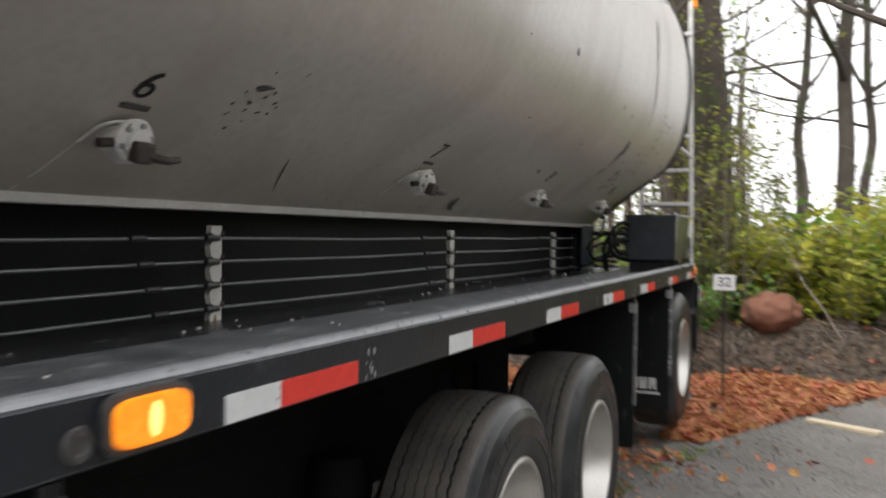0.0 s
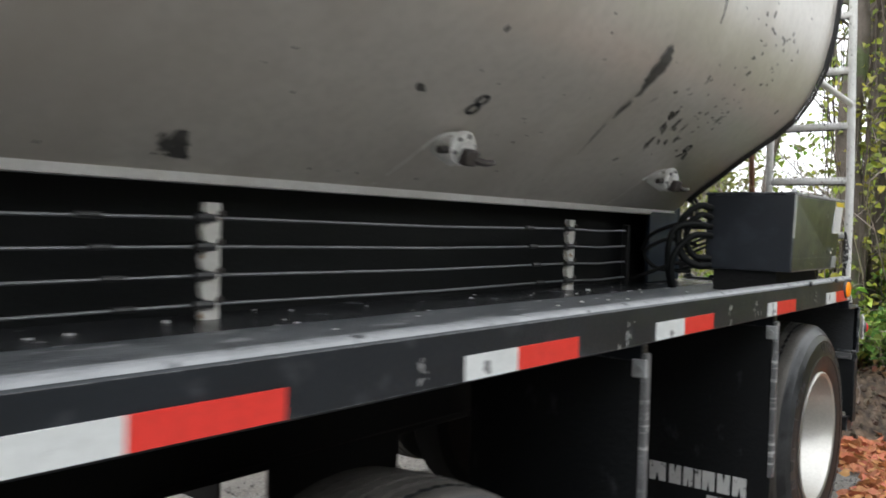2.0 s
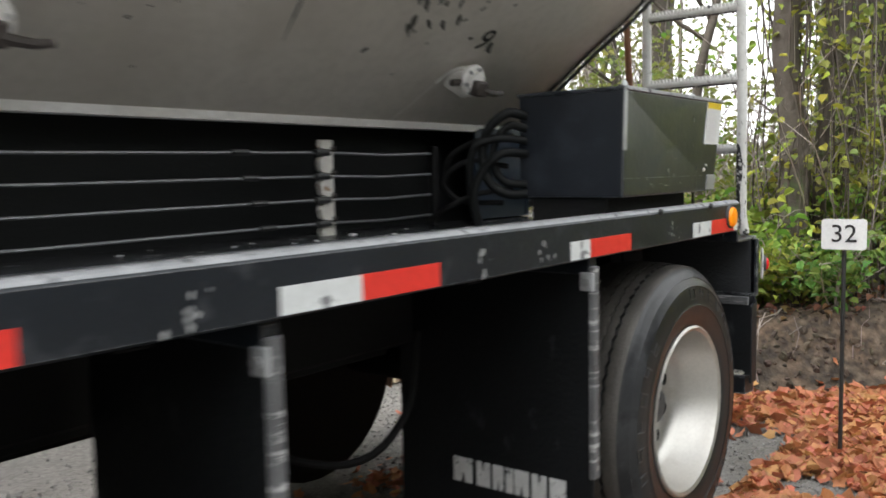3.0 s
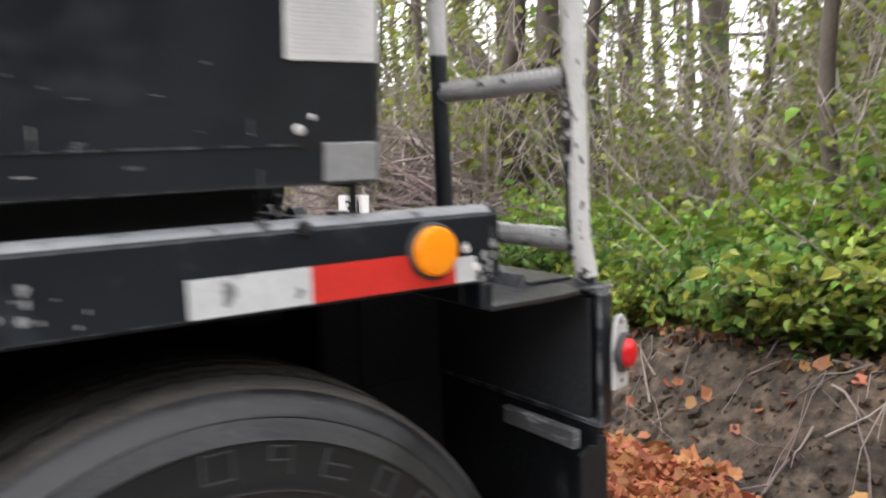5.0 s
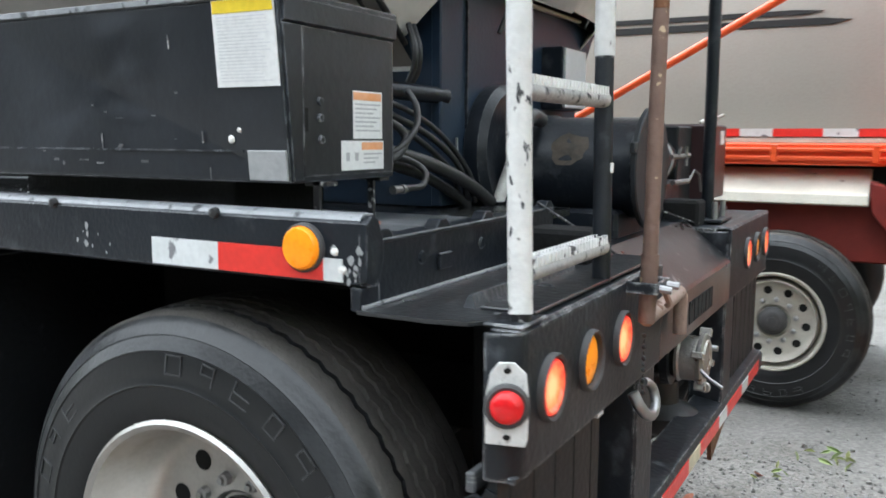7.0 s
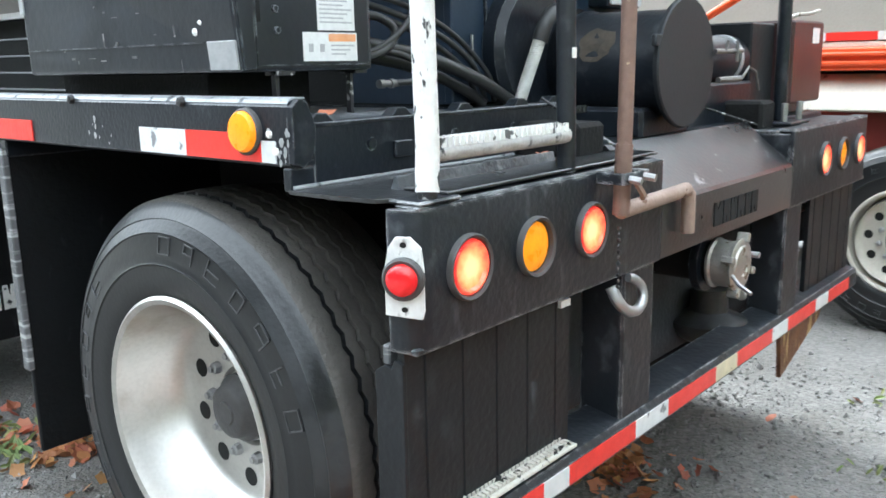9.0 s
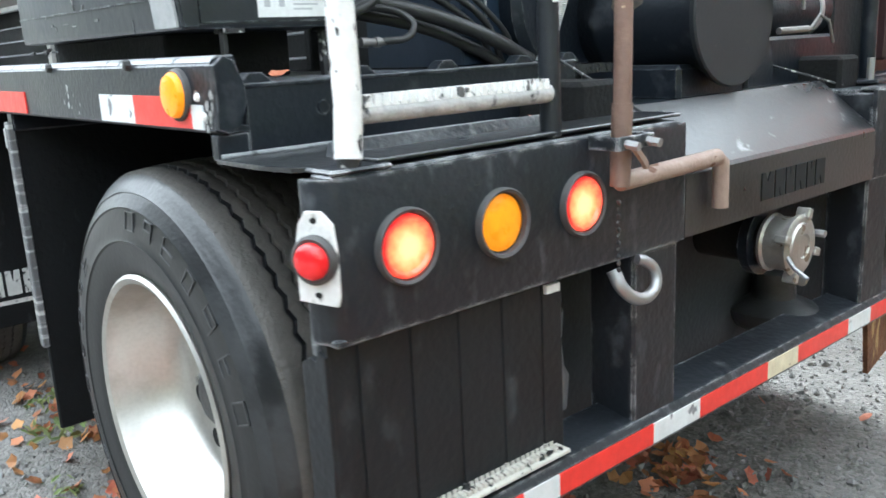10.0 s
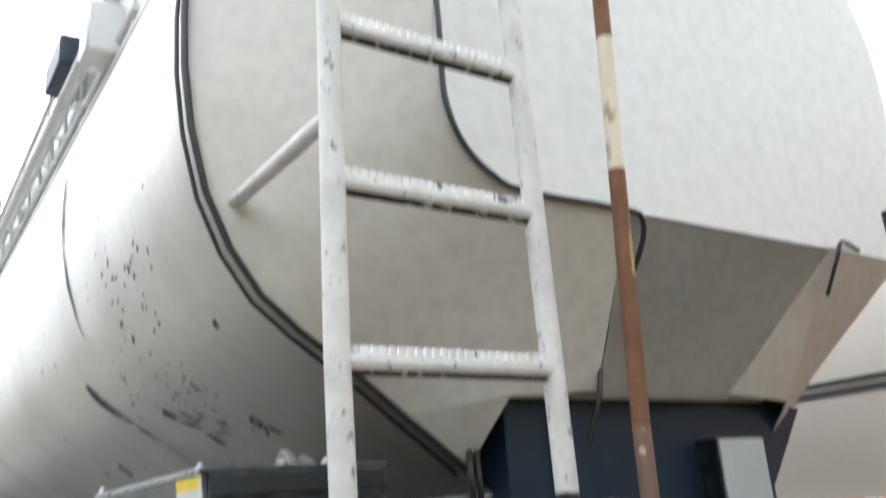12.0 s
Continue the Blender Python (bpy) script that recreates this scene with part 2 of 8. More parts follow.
M_DISC = material("matt_slate_black_cover", (0.020, 0.0225, 0.026), 0.55, alt=(0.028, 0.031, 0.035), scale=5, spots=(0.06, 0.06, 0.062), spot_scale=40, spot_cut=0.70, bump=0.05, spec=0.35)
M_CAPSTEEL = material("weathered_grey_steel", (0.40, 0.38, 0.35), 0.40, metal=0.7, alt=(0.50, 0.48, 0.45), scale=14, spots=(0.15, 0.11, 0.08), spot_scale=26, spot_cut=0.62, bump=0.2)
M_LINK = material("dull_dark_steel", (0.17, 0.165, 0.16), 0.45, metal=0.6, alt=(0.30, 0.29, 0.28), scale=22, bump=0.2)
M_BRACKET = material("scraped_grey_steel_edge", (0.085, 0.086, 0.090), 0.5, alt=(0.17, 0.172, 0.178), scale=8, spots=(0.42, 0.42, 0.415), spot_scale=9, spot_cut=0.54, spot_soft=0.12, spot_stretch=(1, 1, 7), bump=0.3)
M_RUNG = material("worn_white_over_black_rung", (0.34, 0.34, 0.335), 0.45, alt=(0.52, 0.515, 0.505), scale=16, amount=0.9, spots=(0.035, 0.035, 0.038), spot_scale=34, spot_cut=0.595, spot_soft=0.10, bump=0.35)
M_WORNBLACK = material("worn_black_over_white_paint", (0.020, 0.020, 0.022), 0.42, scale=10, spots=(0.46, 0.455, 0.44), spot_scale=60, spot_cut=0.565, spot_soft=0.08, bump=0.2)
M_STEPWORN = material("worn_step_edge", (0.74, 0.74, 0.73), 0.42, metal=0.2, scale=18, spots=(0.10, 0.10, 0.10), spot_scale=30, spot_cut=0.63, bump=0.3)
M_POST = material("rusty_white_post", (0.70, 0.69, 0.65), 0.6, alt=(0.55, 0.51, 0.44), scale=10, spots=(0.30, 0.19, 0.10), spot_scale=18, spot_cut=0.62)
M_CABLE = material("tensioned_steel_cable", (0.20, 0.207, 0.213), 0.45, metal=0.6, scale=40)
M_RUBBER = material("dry_grey_tyre_shoulder", (0.017, 0.0182, 0.020), 0.40, alt=(0.037, 0.0388, 0.0415), scale=6, bump=0.12, fine=80, amount=0.9, spec=0.5, rough_var=0.14, spots=(0.0085, 0.0092, 0.0105), spot_scale=5, spot_cut=0.50, spot_soft=0.06, spot_rough=0.32)
M_TREAD = material("worn_tyre_tread", (0.058, 0.053, 0.048), 0.62, alt=(0.105, 0.096, 0.086), scale=7, bump=0.4, fine=110, amount=0.9, spec=0.4)
M_SIDEWALL = material("black_inner_sidewall", (0.0072, 0.0078, 0.0088), 0.36, alt=(0.0125, 0.0135, 0.015), scale=6, bump=0.06, fine=80, spec=0.55)
# paler grey paints the glints on the raised tyre lettering
M_LETTER = material("glint_pale_raised_lettering", (0.062, 0.064, 0.068), 0.32, alt=(0.022, 0.023, 0.024), scale=30, amount=0.9, spec=0.7)
M_FLAP = material("black_rubber_flap", (0.0062, 0.0076, 0.0096), 0.5, alt=(0.014, 0.0162, 0.0195), scale=5, spots=(0.055, 0.058, 0.064), spot_scale=17, spot_cut=0.615, spot_soft=0.2, spot_stretch=(1, 1, 0.5), bump=0.2, fine=60, spec=0.4)
M_MUDFLAP = material("matt_black_mud_flap", (0.0036, 0.0044, 0.0054), 0.6, alt=(0.0080, 0.0092, 0.0110), scale=5, spots=(0.045, 0.048, 0.053), spot_scale=17, spot_cut=0.635, spot_soft=0.15, spot_stretch=(1, 1, 0.5), bump=0.25, fine=60, spec=0.25)
M_ALU = material("dull_aluminium_rim", (0.56, 0.545, 0.515), 0.40, metal=0.9, alt=(0.46, 0.44, 0.41), scale=5, bump=0.03, spots=(0.34, 0.30, 0.25), spot_scale=7, spot_cut=0.60, spot_soft=0.2, spot_rough=0.5)
M_STEEL = material("grey_steel", (0.42, 0.42, 0.43), 0.42, metal=0.8, alt=(0.30, 0.29, 0.28), scale=12)
M_WHEELSTEEL = material("cream_steel_wheel", (0.50, 0.47, 0.41), 0.5, alt=(0.40, 0.37, 0.31), scale=9)
M_HOLE = material("black_void", (0.004, 0.004, 0.004), 0.9, scale=3, bump=0)
M_RED = material("red_reflective_tape", (0.78, 0.038, 0.028), 0.35, alt=(0.64, 0.032, 0.022), scale=30, spots=(0.34, 0.10, 0.08), spot_scale=22, spot_cut=0.74, bump=0.05)
M_WHITETAPE = material("white_reflective_tape", (0.70, 0.72, 0.72), 0.35, alt=(0.58, 0.60, 0.60), scale=26, spots=(0.22, 0.22, 0.23), spot_scale=15, spot_cut=0.615, bump=0.05)
M_YELLOWTAPE = material("aged_cream_tape", (0.62, 0.56, 0.40), 0.5, scale=26, spots=(0.25, 0.22, 0.16), spot_scale=22, spot_cut=0.62)
# unlit lenses get a faint added glow so they stay bright
M_AMBER = material("amber_lens", (0.95, 0.27, 0.006), 0.30, scale=60, bump=0.1, emit=0.10, spec=0.3)
M_REDLENS = material("red_lens", (0.60, 0.012, 0.016), 0.2, scale=60, bump=0.1, emit=0.06)
M_AMBERGLOW = material("amber_filament_glow", (1.0, 0.60, 0.16), 0.4, scale=60, bump=0, emit=1.1)
M_AMBERLIT = material("lit_amber_lens", (1.0, 0.26, 0.01), 0.25, scale=60, bump=0, emit=0.5)
M_GROMMET = material("grey_rubber_grommet", (0.050, 0.048, 0.048), 0.6, scale=20, alt=(0.09, 0.085, 0.085))
M_RUST = material("rusty_iron_pipe", (0.15, 0.062, 0.030), 0.7, alt=(0.30, 0.14, 0.06), scale=18, spots=(0.46, 0.30, 0.14), spot_scale=22, spot_cut=0.58, spot_stretch=(1, 1, 0.25), bump=0.5)
M_RUSTCREAM = material("cream_pipe_turning_rusty", (0.74, 0.68, 0.54), 0.55, alt=(0.60, 0.48, 0.32), scale=7, spots=(0.26, 0.13, 0.06), spot_scale=20, spot_cut=0.60, spot_soft=0.08, spot_stretch=(1, 1, 0.4), bump=0.3)
M_RUSTY2 = material("brown_oxidised_pipe", (0.17, 0.105, 0.082), 0.6, alt=(0.27, 0.175, 0.14), scale=14, spots=(0.55, 0.42, 0.28), spot_scale=34, spot_cut=0.665, bump=0.3)
M_PALERUST = material("pale_brown_worn_pipe", (0.27, 0.19, 0.155), 0.55, alt=(0.38, 0.29, 0.24), scale=16, spots=(0.14, 0.075, 0.05), spot_scale=24, spot_cut=0.6, bump=0.3)
M_BROWN = material("dark_maroon_box_paint", (0.040, 0.020, 0.021), 0.35, alt=(0.065, 0.036, 0.036), scale=4, bump=0.05)
M_LEVER = material("dark_brown_lever", (0.040, 0.032, 0.029), 0.5, alt=(0.075, 0.060, 0.052), scale=20)
M_VALVE = material("white_valve_flange", (0.86, 0.85, 0.83), 0.5, alt=(0.72, 0.71, 0.69), scale=20, spots=(0.15, 0.13, 0.12), spot_scale=70, spot_cut=0.68)
M_ORANGE = material("bright_orange_truck_paint", (0.80, 0.095, 0.018), 0.4, alt=(0.70, 0.075, 0.014), scale=3, spots=(0.22, 0.05, 0.02), spot_scale=14, spot_cut=0.74)
M_DARKRED = material("dark_red_chassis", (0.20, 0.018, 0.012), 0.6, alt=(0.10, 0.012, 0.010), scale=5)
M_TRUCKTANK = material("greige_truck_tank", (0.34, 0.315, 0.28), 0.42, metal=0.1, alt=(0.40, 0.37, 0.33), scale=1.0, bump=0.02)
M_DECKBEIGE = material("pale_beige_fender_board", (0.52, 0.49, 0.42), 0.6, scale=6, spots=(0.25, 0.22, 0.18), spot_scale=10, spot_cut=0.70)
M_LABEL = material("white_label_paper", (0.80, 0.80, 0.79), 0.45, scale=20, alt=(0.74, 0.74, 0.73), bump=0.02)
M_WORNMARK = material("worn_white_mark", (0.62, 0.62, 0.61), 0.55, scale=20, alt=(0.45, 0.45, 0.45), spots=(0.03, 0.03, 0.033), spot_scale=45, spot_cut=0.60, spot_soft=0.06, bump=0.05)
M_INK = material("pale_grey_print", (0.60, 0.60, 0.61), 0.6, scale=20, bump=0)
M_DARKINK = material("mid_grey_print", (0.44, 0.44, 0.45), 0.6, scale=20, bump=0)
M_BLACKINK = material("black_lettering", (0.012, 0.012, 0.013), 0.5, scale=20, bump=0.02)
M_YELLOW = material("yellow_sticker", (0.75, 0.55, 0.02), 0.5, scale=20, bump=0)
M_ORANGEINK = material("faded_orange_warning_print", (0.82, 0.36, 0.15), 0.5, scale=30, bump=0, alt=(0.82, 0.52, 0.34))
M_HOSE = material("black_hose", (0.020, 0.020, 0.021), 0.42, alt=(0.05, 0.05, 0.05), scale=20)
M_SHEENPATCH = material("tan_reflection_paint", (0.075, 0.062, 0.050), 0.42, alt=(0.15, 0.125, 0.10), scale=20, metal=0.3, spots=(0.022, 0.022, 0.024), spot_scale=18, spot_cut=0.53, spot_soft=0.16)
M_SILVERHOSE = material("ribbed_silver_hose", (0.64, 0.63, 0.60), 0.45, metal=0.3, scale=30)
M_GREYBOX = material("light_grey_junction_box", (0.50, 0.52, 0.53), 0.45, scale=7, alt=(0.42, 0.44, 0.45))
M_PLATE = material("dull_silver_plate", (0.46, 0.47, 0.48), 0.4, metal=0.4, scale=18, alt=(0.30, 0.31, 0.32))
# worn edge paint, paled to carry the sky highlight along the bend
M_RAILTOP = material("worn_sheen_pale_edge", (0.21, 0.217, 0.23), 0.46, alt=(0.38, 0.388, 0.40), scale=12, spots=(0.05, 0.052, 0.057), spot_scale=30, spot_cut=0.60, spot_soft=0.08, bump=0.5, fine=50, coat=0.2)
# worn grey, raised to carry the sky sheen of the wet plate
M_FLANGE = material("worn_wet_sheen_grey", (0.055, 0.059, 0.066), 0.47, alt=(0.135, 0.141, 0.150), scale=7, amount=1.0, spots=(0.25, 0.254, 0.262), spot_scale=16, spot_cut=0.585, spot_soft=0.12, spot_rough=0.5, spot_stretch=(1.3, 0.5, 1), bump=0.6, fine=70, rough_var=0.16, coat=0.15, coat_rough=0.25, spec=0.5)
M_DECKWET = material("wet_black_deck", (0.016, 0.017, 0.019), 0.22, alt=(0.060, 0.062, 0.066), scale=5, spots=(0.16, 0.16, 0.17), spot_scale=17, spot_cut=0.72, bump=0.35, rough_var=0.16)
M_POLE = material("thin_black_sign_stake", (0.02, 0.02, 0.02), 0.5, scale=20)
M_SIGN = material("white_sign_face", (0.82, 0.82, 0.82), 0.45, scale=10, alt=(0.78, 0.78, 0.78), bump=0.02)
M_WOOD = material("fresh_pine_offcut", (0.60, 0.51, 0.37), 0.65, alt=(0.46, 0.38, 0.26), scale=9, fine=45, bump=0.3)
M_BARK = material("grey_brown_bark", (0.080, 0.066, 0.054), 0.85, alt=(0.150, 0.130, 0.108), scale=6, fine=40, bump=0.9, spots=(0.085, 0.105, 0.05), spot_scale=2.6, spot_cut=0.60)
# distant trunks: haze put into a paler copy of the bark colour
M_FARBARK = material("haze_paled_bark", (0.115, 0.096, 0.078), 0.85, alt=(0.21, 0.185, 0.155), scale=6, fine=40, bump=0.5)
M_SNAG = material("dark_wet_dead_bark", (0.060, 0.047, 0.038), 0.85, alt=(0.115, 0.095, 0.078), scale=6, fine=40, bump=0.9)
M_TWIG = material("dry_grey_twigs", (0.30, 0.26, 0.235), 0.8, alt=(0.47, 0.42, 0.38), scale=3, bump=0.3, per_island=0.35)
M_BRUSH = material("mauve_grey_dead_branches", (0.215, 0.172, 0.158), 0.85, alt=(0.38, 0.33, 0.31), scale=5, bump=0.3, per_island=0.5)
M_DEADLEAF = material("dull_brown_dead_leaves", (0.16, 0.085, 0.045), 0.7, alt=(0.27, 0.17, 0.10), scale=4, bump=0, per_island=0.5, spec=0.3, thin=0.1)
M_LEAF = material("green_shrub_leaves", (0.19, 0.315, 0.050), 0.45, alt=(0.31, 0.42, 0.075), scale=2.5, bump=0, per_island=0.4, spec=0.4, thin=0.45)
M_LEAFB = material("broad_light_green_leaves", (0.30, 0.385, 0.080), 0.5, alt=(0.41, 0.46, 0.110), scale=2.5, bump=0, per_island=0.5, spec=0.35, thin=0.4)
M_LEAFD = material("deep_green_leaves", (0.13, 0.24, 0.058), 0.45, alt=(0.22, 0.34, 0.075), scale=2.5, bump=0, per_island=0.4, spec=0.4, thin=0.4)
M_LEAF2 = material("yellow_green_leaves", (0.44, 0.46, 0.07), 0.5, alt=(0.30, 0.37, 0.06), scale=2, bump=0, per_island=0.4, spec=0.4, thin=0.5)
M_LEAF3 = material("dull_olive_leaves", (0.22, 0.26, 0.06), 0.5, alt=(0.32, 0.33, 0.10), scale=2, bump=0, per_island=0.4, spec=0.4, thin=0.4)
M_FALLEN = material("fallen_orange_brown_leaves", (0.48, 0.205, 0.095), 0.6, alt=(0.33, 0.135, 0.065), scale=3, bump=0, per_island=0.30, spec=0.4, thin=0.15)
M_STONE = material("grey_gravel_stones", (0.205, 0.200, 0.192), 0.8, alt=(0.265, 0.259, 0.25), scale=3, bump=0.3, per_island=0.25)
M_SOIL = material("dark_brown_soil", (0.055, 0.041, 0.030), 0.9, alt=(0.13, 0.10, 0.074), scale=9, fine=60, bump=1.0, per_island=0.4)
M_BALL = material("reddish_brown_root_ball", (0.20, 0.085, 0.055), 0.9, alt=(0.28, 0.13, 0.085), scale=9, fine=50, bump=1.0)
M_WEED = material("small_green_weed", (0.20, 0.24, 0.09), 0.6, scale=6, bump=0, per_island=0.3)
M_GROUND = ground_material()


def lit_lens_material():
    """A lit red lamp: the bulb shines through the middle of the lens and fades to deep red at the rim."""
    m = bpy.data.materials.new("lit_red_lens_with_bulb")
    m.use_nodes = True
    n, l = m.node_tree.nodes, m.node_tree.links
    b = n["Principled BSDF"]
    tc = n.new("ShaderNodeTexCoord")
    mp = n.new("ShaderNodeMapping")
    mp.inputs["Location"].default_value = (0.004, 0.003, 0.003)
    ln = n.new("ShaderNodeVectorMath")
    ln.operation = "LENGTH"
    l.new(tc.outputs["Object"], mp.inputs[0])
    l.new(mp.outputs[0], ln.inputs[0])
    wob = n.new("ShaderNodeTexNoise")
    wob.inputs["Scale"].default_value = 70
    l.new(tc.outputs["Object"], wob.inputs["Vector"])
    add = n.new("ShaderNodeMath")
    add.operation = "MULTIPLY_ADD"
    add.inputs[1].default_value = 0.018
    l.new(wob.outputs["Fac"], add.inputs[0])
    l.new(ln.outputs["Value"], add.inputs[2])
    r = n.new("ShaderNodeValToRGB")
    e = r.color_ramp.elements
    e[0].position, e[0].color = 0.022, (1.0, 0.62, 0.26, 1)
    e[1].position, e[1].color = 0.061, (0.42, 0.008, 0.012, 1)
    for p, c in ((0.040, (1.0, 0.30, 0.10, 1)), (0.051, (0.92, 0.09, 0.045, 1))):
        k = e.new(p)
        k.color = c
    l.new(add.outputs[0], r.inputs[0])
    b.inputs["Base Color"].default_value = (0.35, 0.02, 0.015, 1)
    b.inputs["Roughness"].default_value = 0.2
    l.new(r.outputs[0], b.inputs["Emission Color"])
    b.inputs["Emission Strength"].default_value = 0.40
    return m


M_LITLENS = lit_lens_material()


# ---- builders ----
WORLD = {}
ID = Matrix.Identity(4)


def thing(name, base, label, category, group=""):
    """An Empty at the base of a thing; its parts hang under it."""
    e = new(name)
    e.empty_display_size = 0.1
    e.location = base
    WORLD[e] = Matrix.Translation(base)
    return tagged(e, label, category, group)


def to_mesh(name, bm, mat, smooth=False, sharp=40):
    if isinstance(bm, bpy.types.Mesh):
        return bm
    me = bpy.data.meshes.new(name)
    bmesh.ops.recalc_face_normals(bm, faces=bm.faces[:])
    if smooth:
        lim = radians(sharp)
        for f in bm.faces:
            f.smooth = True
        for e in bm.edges:
            if len(e.link_faces) == 2 and e.calc_face_angle(0) > lim:
                e.smooth = False
    bm.to_mesh(me)
    bm.free()
    me.materials.append(mat)
    return me


def part(name, bm, mat, parent=None, label="", m=None, smooth=False, sharp=40):
    """One mesh under a thing or a part; the mesh is in world metres unless a pose m is given."""
    ob = new(name, to_mesh(name, bm, mat, smooth, sharp))
    w = m or ID
    ob.matrix_basis = w
    WORLD[ob] = w
    if parent is not None:
        ob.parent = parent
        ob.matrix_parent_inverse = WORLD[parent].inverted()
    if label:
        tagged(ob, label)
    return ob


def B():
    return bmesh.new()


def box(bm, x0, x1, y0, y1, z0, z1, bev=0.0, seg=1, m=None):
    """An axis-aligned block with rounded edges, added to bm."""
    t = B()
    r = bmesh.ops.create_cube(t, size=1)
    for v in r["verts"]:
        v.co = Vector(((x0 + x1) / 2 + v.co.x * (x1 - x0), (y0 + y1) / 2 + v.co.y * (y1 - y0), (z0 + z1) / 2 + v.co.z * (z1 - z0)))
    if bev:
        bmesh.ops.bevel(t, geom=t.edges[:], offset=bev, segments=seg, affect="EDGES", profile=0.6)
    if m is not None:
        bmesh.ops.transform(t, matrix=m, verts=t.verts[:])
    return join(bm, t)


def join(bm, t):
    me = bpy.data.meshes.new("tmp")
    t.to_mesh(me)
    t.free()
    bm.from_mesh(me)
    bpy.data.meshes.remove(me)
    return bm


def prism(bm, pts, axis, a, b, bev=0.0):
    """A polygon drawn in the two other axes, pushed from a to b along axis."""
    t = B()
    k = "xyz".index(axis)

    def at(p, d):
        c = [p[0], p[1]]
        c.insert(k, d)
        return Vector(c)

    lo = [t.verts.new(at(p, a)) for p in pts]
    hi = [t.verts.new(at(p, b)) for p in pts]
    t.faces.new(lo)
    t.faces.new(hi[::-1])
    n = len(pts)
    for i in range(n):
        t.faces.new((lo[i], hi[i], hi[(i + 1) % n], lo[(i + 1) % n]))
    bmesh.ops.recalc_face_normals(t, faces=t.faces[:])
    if bev:
        bmesh.ops.bevel(t, geom=t.edges[:], offset=bev, segments=2, affect="EDGES", profile=0.6)
    return join(bm, t)


def tube(bm, pts, r, n=10, cap=True, r1=None):
    """A round bar along a line of points, tapering from r to r1."""
    pts = [Vector(p) for p in pts]
    r1 = r if r1 is None else r1
    rings, up = [], None
    for i, p in enumerate(pts):
        d = (pts[min(i + 1, len(pts) - 1)] - pts[max(i - 1, 0)]).normalized()
        if up is None:
            up = d.orthogonal().normalized()
        up = (up - d * up.dot(d)).normalized()
        s = d.cross(up)
        rr = r + (r1 - r) * i / max(1, len(pts) - 1)
        rings.append([bm.verts.new(p + (up * math.cos(2 * math.pi * k / n) + s * math.sin(2 * math.pi * k / n)) * rr) for k in range(n)])
    for a, b in zip(rings, rings[1:]):
        for k in range(n):
            bm.faces.new((a[k], a[(k + 1) % n], b[(k + 1) % n], b[k]))
    if cap:
        bm.faces.new(rings[0][::-1])
        bm.faces.new(rings[-1])
    return bm


def lathe(bm, prof, axis, centre, n=32, closed=False, cap=True):
    """Turns a profile of (distance along the axis, radius) round an axis through centre."""
    k = "xyz".index(axis)
    a, b = [i for i in range(3) if i != k]
    rings = []
    for d, r in prof:
        ring = []
        for i in range(n):
            c = list(centre)
            c[k] += d
            c[a] += r * math.cos(2 * math.pi * i / n)
            c[b] += r * math.sin(2 * math.pi * i / n)
            ring.append(bm.verts.new(c))
        rings.append(ring)
    pairs = list(zip(rings, rings[1:])) + ([(rings[-1], rings[0])] if closed else [])
    for p, q in pairs:
        for i in range(n):
            bm.faces.new((p[i], p[(i + 1) % n], q[(i + 1) % n], q[i]))
    if cap and not closed:
        if prof[0][1] > 1e-4:
            bm.faces.new(rings[0])
        if prof[-1][1] > 1e-4:
            bm.faces.new(rings[-1][::-1])
    return bm


def smooth_line(pts, n=8):
    """Catmull-Rom points through a few given ones."""
    P = [Vector(p) for p in pts]
    P = [P[0] * 2 - P[1]] + P + [P[-1] * 2 - P[-2]]
    out = []
    for i in range(1, len(P) - 2):
        for k in range(n):
            t = k / n
            a, b, c, d = P[i - 1:i + 3]
            out.append(0.5 * ((2 * b) + (c - a) * t + (2 * a - 5 * b + 4 * c - d) * t * t + (3 * b - a - 3 * c + d) * t ** 3))
    return out + [P[-2]]


def words(name, text, size, mat, parent, m, depth=0.0015, label="", shear=0.0):
    """Lettering in the built-in font, as a mesh."""
    cu = bpy.data.curves.new("words", "FONT")
    cu.body, cu.size, cu.extrude, cu.align_x, cu.align_y, cu.shear = text, size, depth, "CENTER", "CENTER", shear
    cu.resolution_u = 4
    t = bpy.data.objects.new("words", cu)
    scene.collection.objects.link(t)
    me = bpy.data.meshes.new_from_object(t.evaluated_get(bpy.context.evaluated_depsgraph_get()))
    bpy.data.objects.remove(t)
    bpy.data.curves.remove(cu)
    me.materials.clear()
    me.materials.append(mat)
    return part(name, me, mat, parent, label, m)


def basis(origin, xdir, ydir):
    x = Vector(xdir).normalized()
    z = x.cross(Vector(ydir)).normalized()
    y = z.cross(x)
    m = Matrix((x, y, z)).transposed().to_4x4()
    m.translation = origin
    return m


# ---- the tank trailer ----
CX = -1.29          # middle of the trailer
GZ = -0.15          # ground beside its wheels
FRONT, RIM = -12.6, -0.65
trailer = thing("tank_trailer", (CX, -4.5, GZ), "pale grey tank trailer with black side deck, parked on gravel", "trailer")

# hull: half profile from the crown down to the lower lip, as (offset from the middle, height)
HALF = [(1.27 * math.cos(radians(a)), 2.65 + 1.27 * math.sin(radians(a))) for a in range(90, -1, -6)]
HALF += [(1.267, 2.50), (1.25, 2.35), (1.215, 2.20), (1.16, 2.075), (1.09, 1.975), (1.00, 1.90), (0.92, 1.845), (0.84, 1.79), (0.74, 1.712), (0.67, 1.66), (0.60, 1.607), (0.53, 1.55), (0.485, 1.518)]


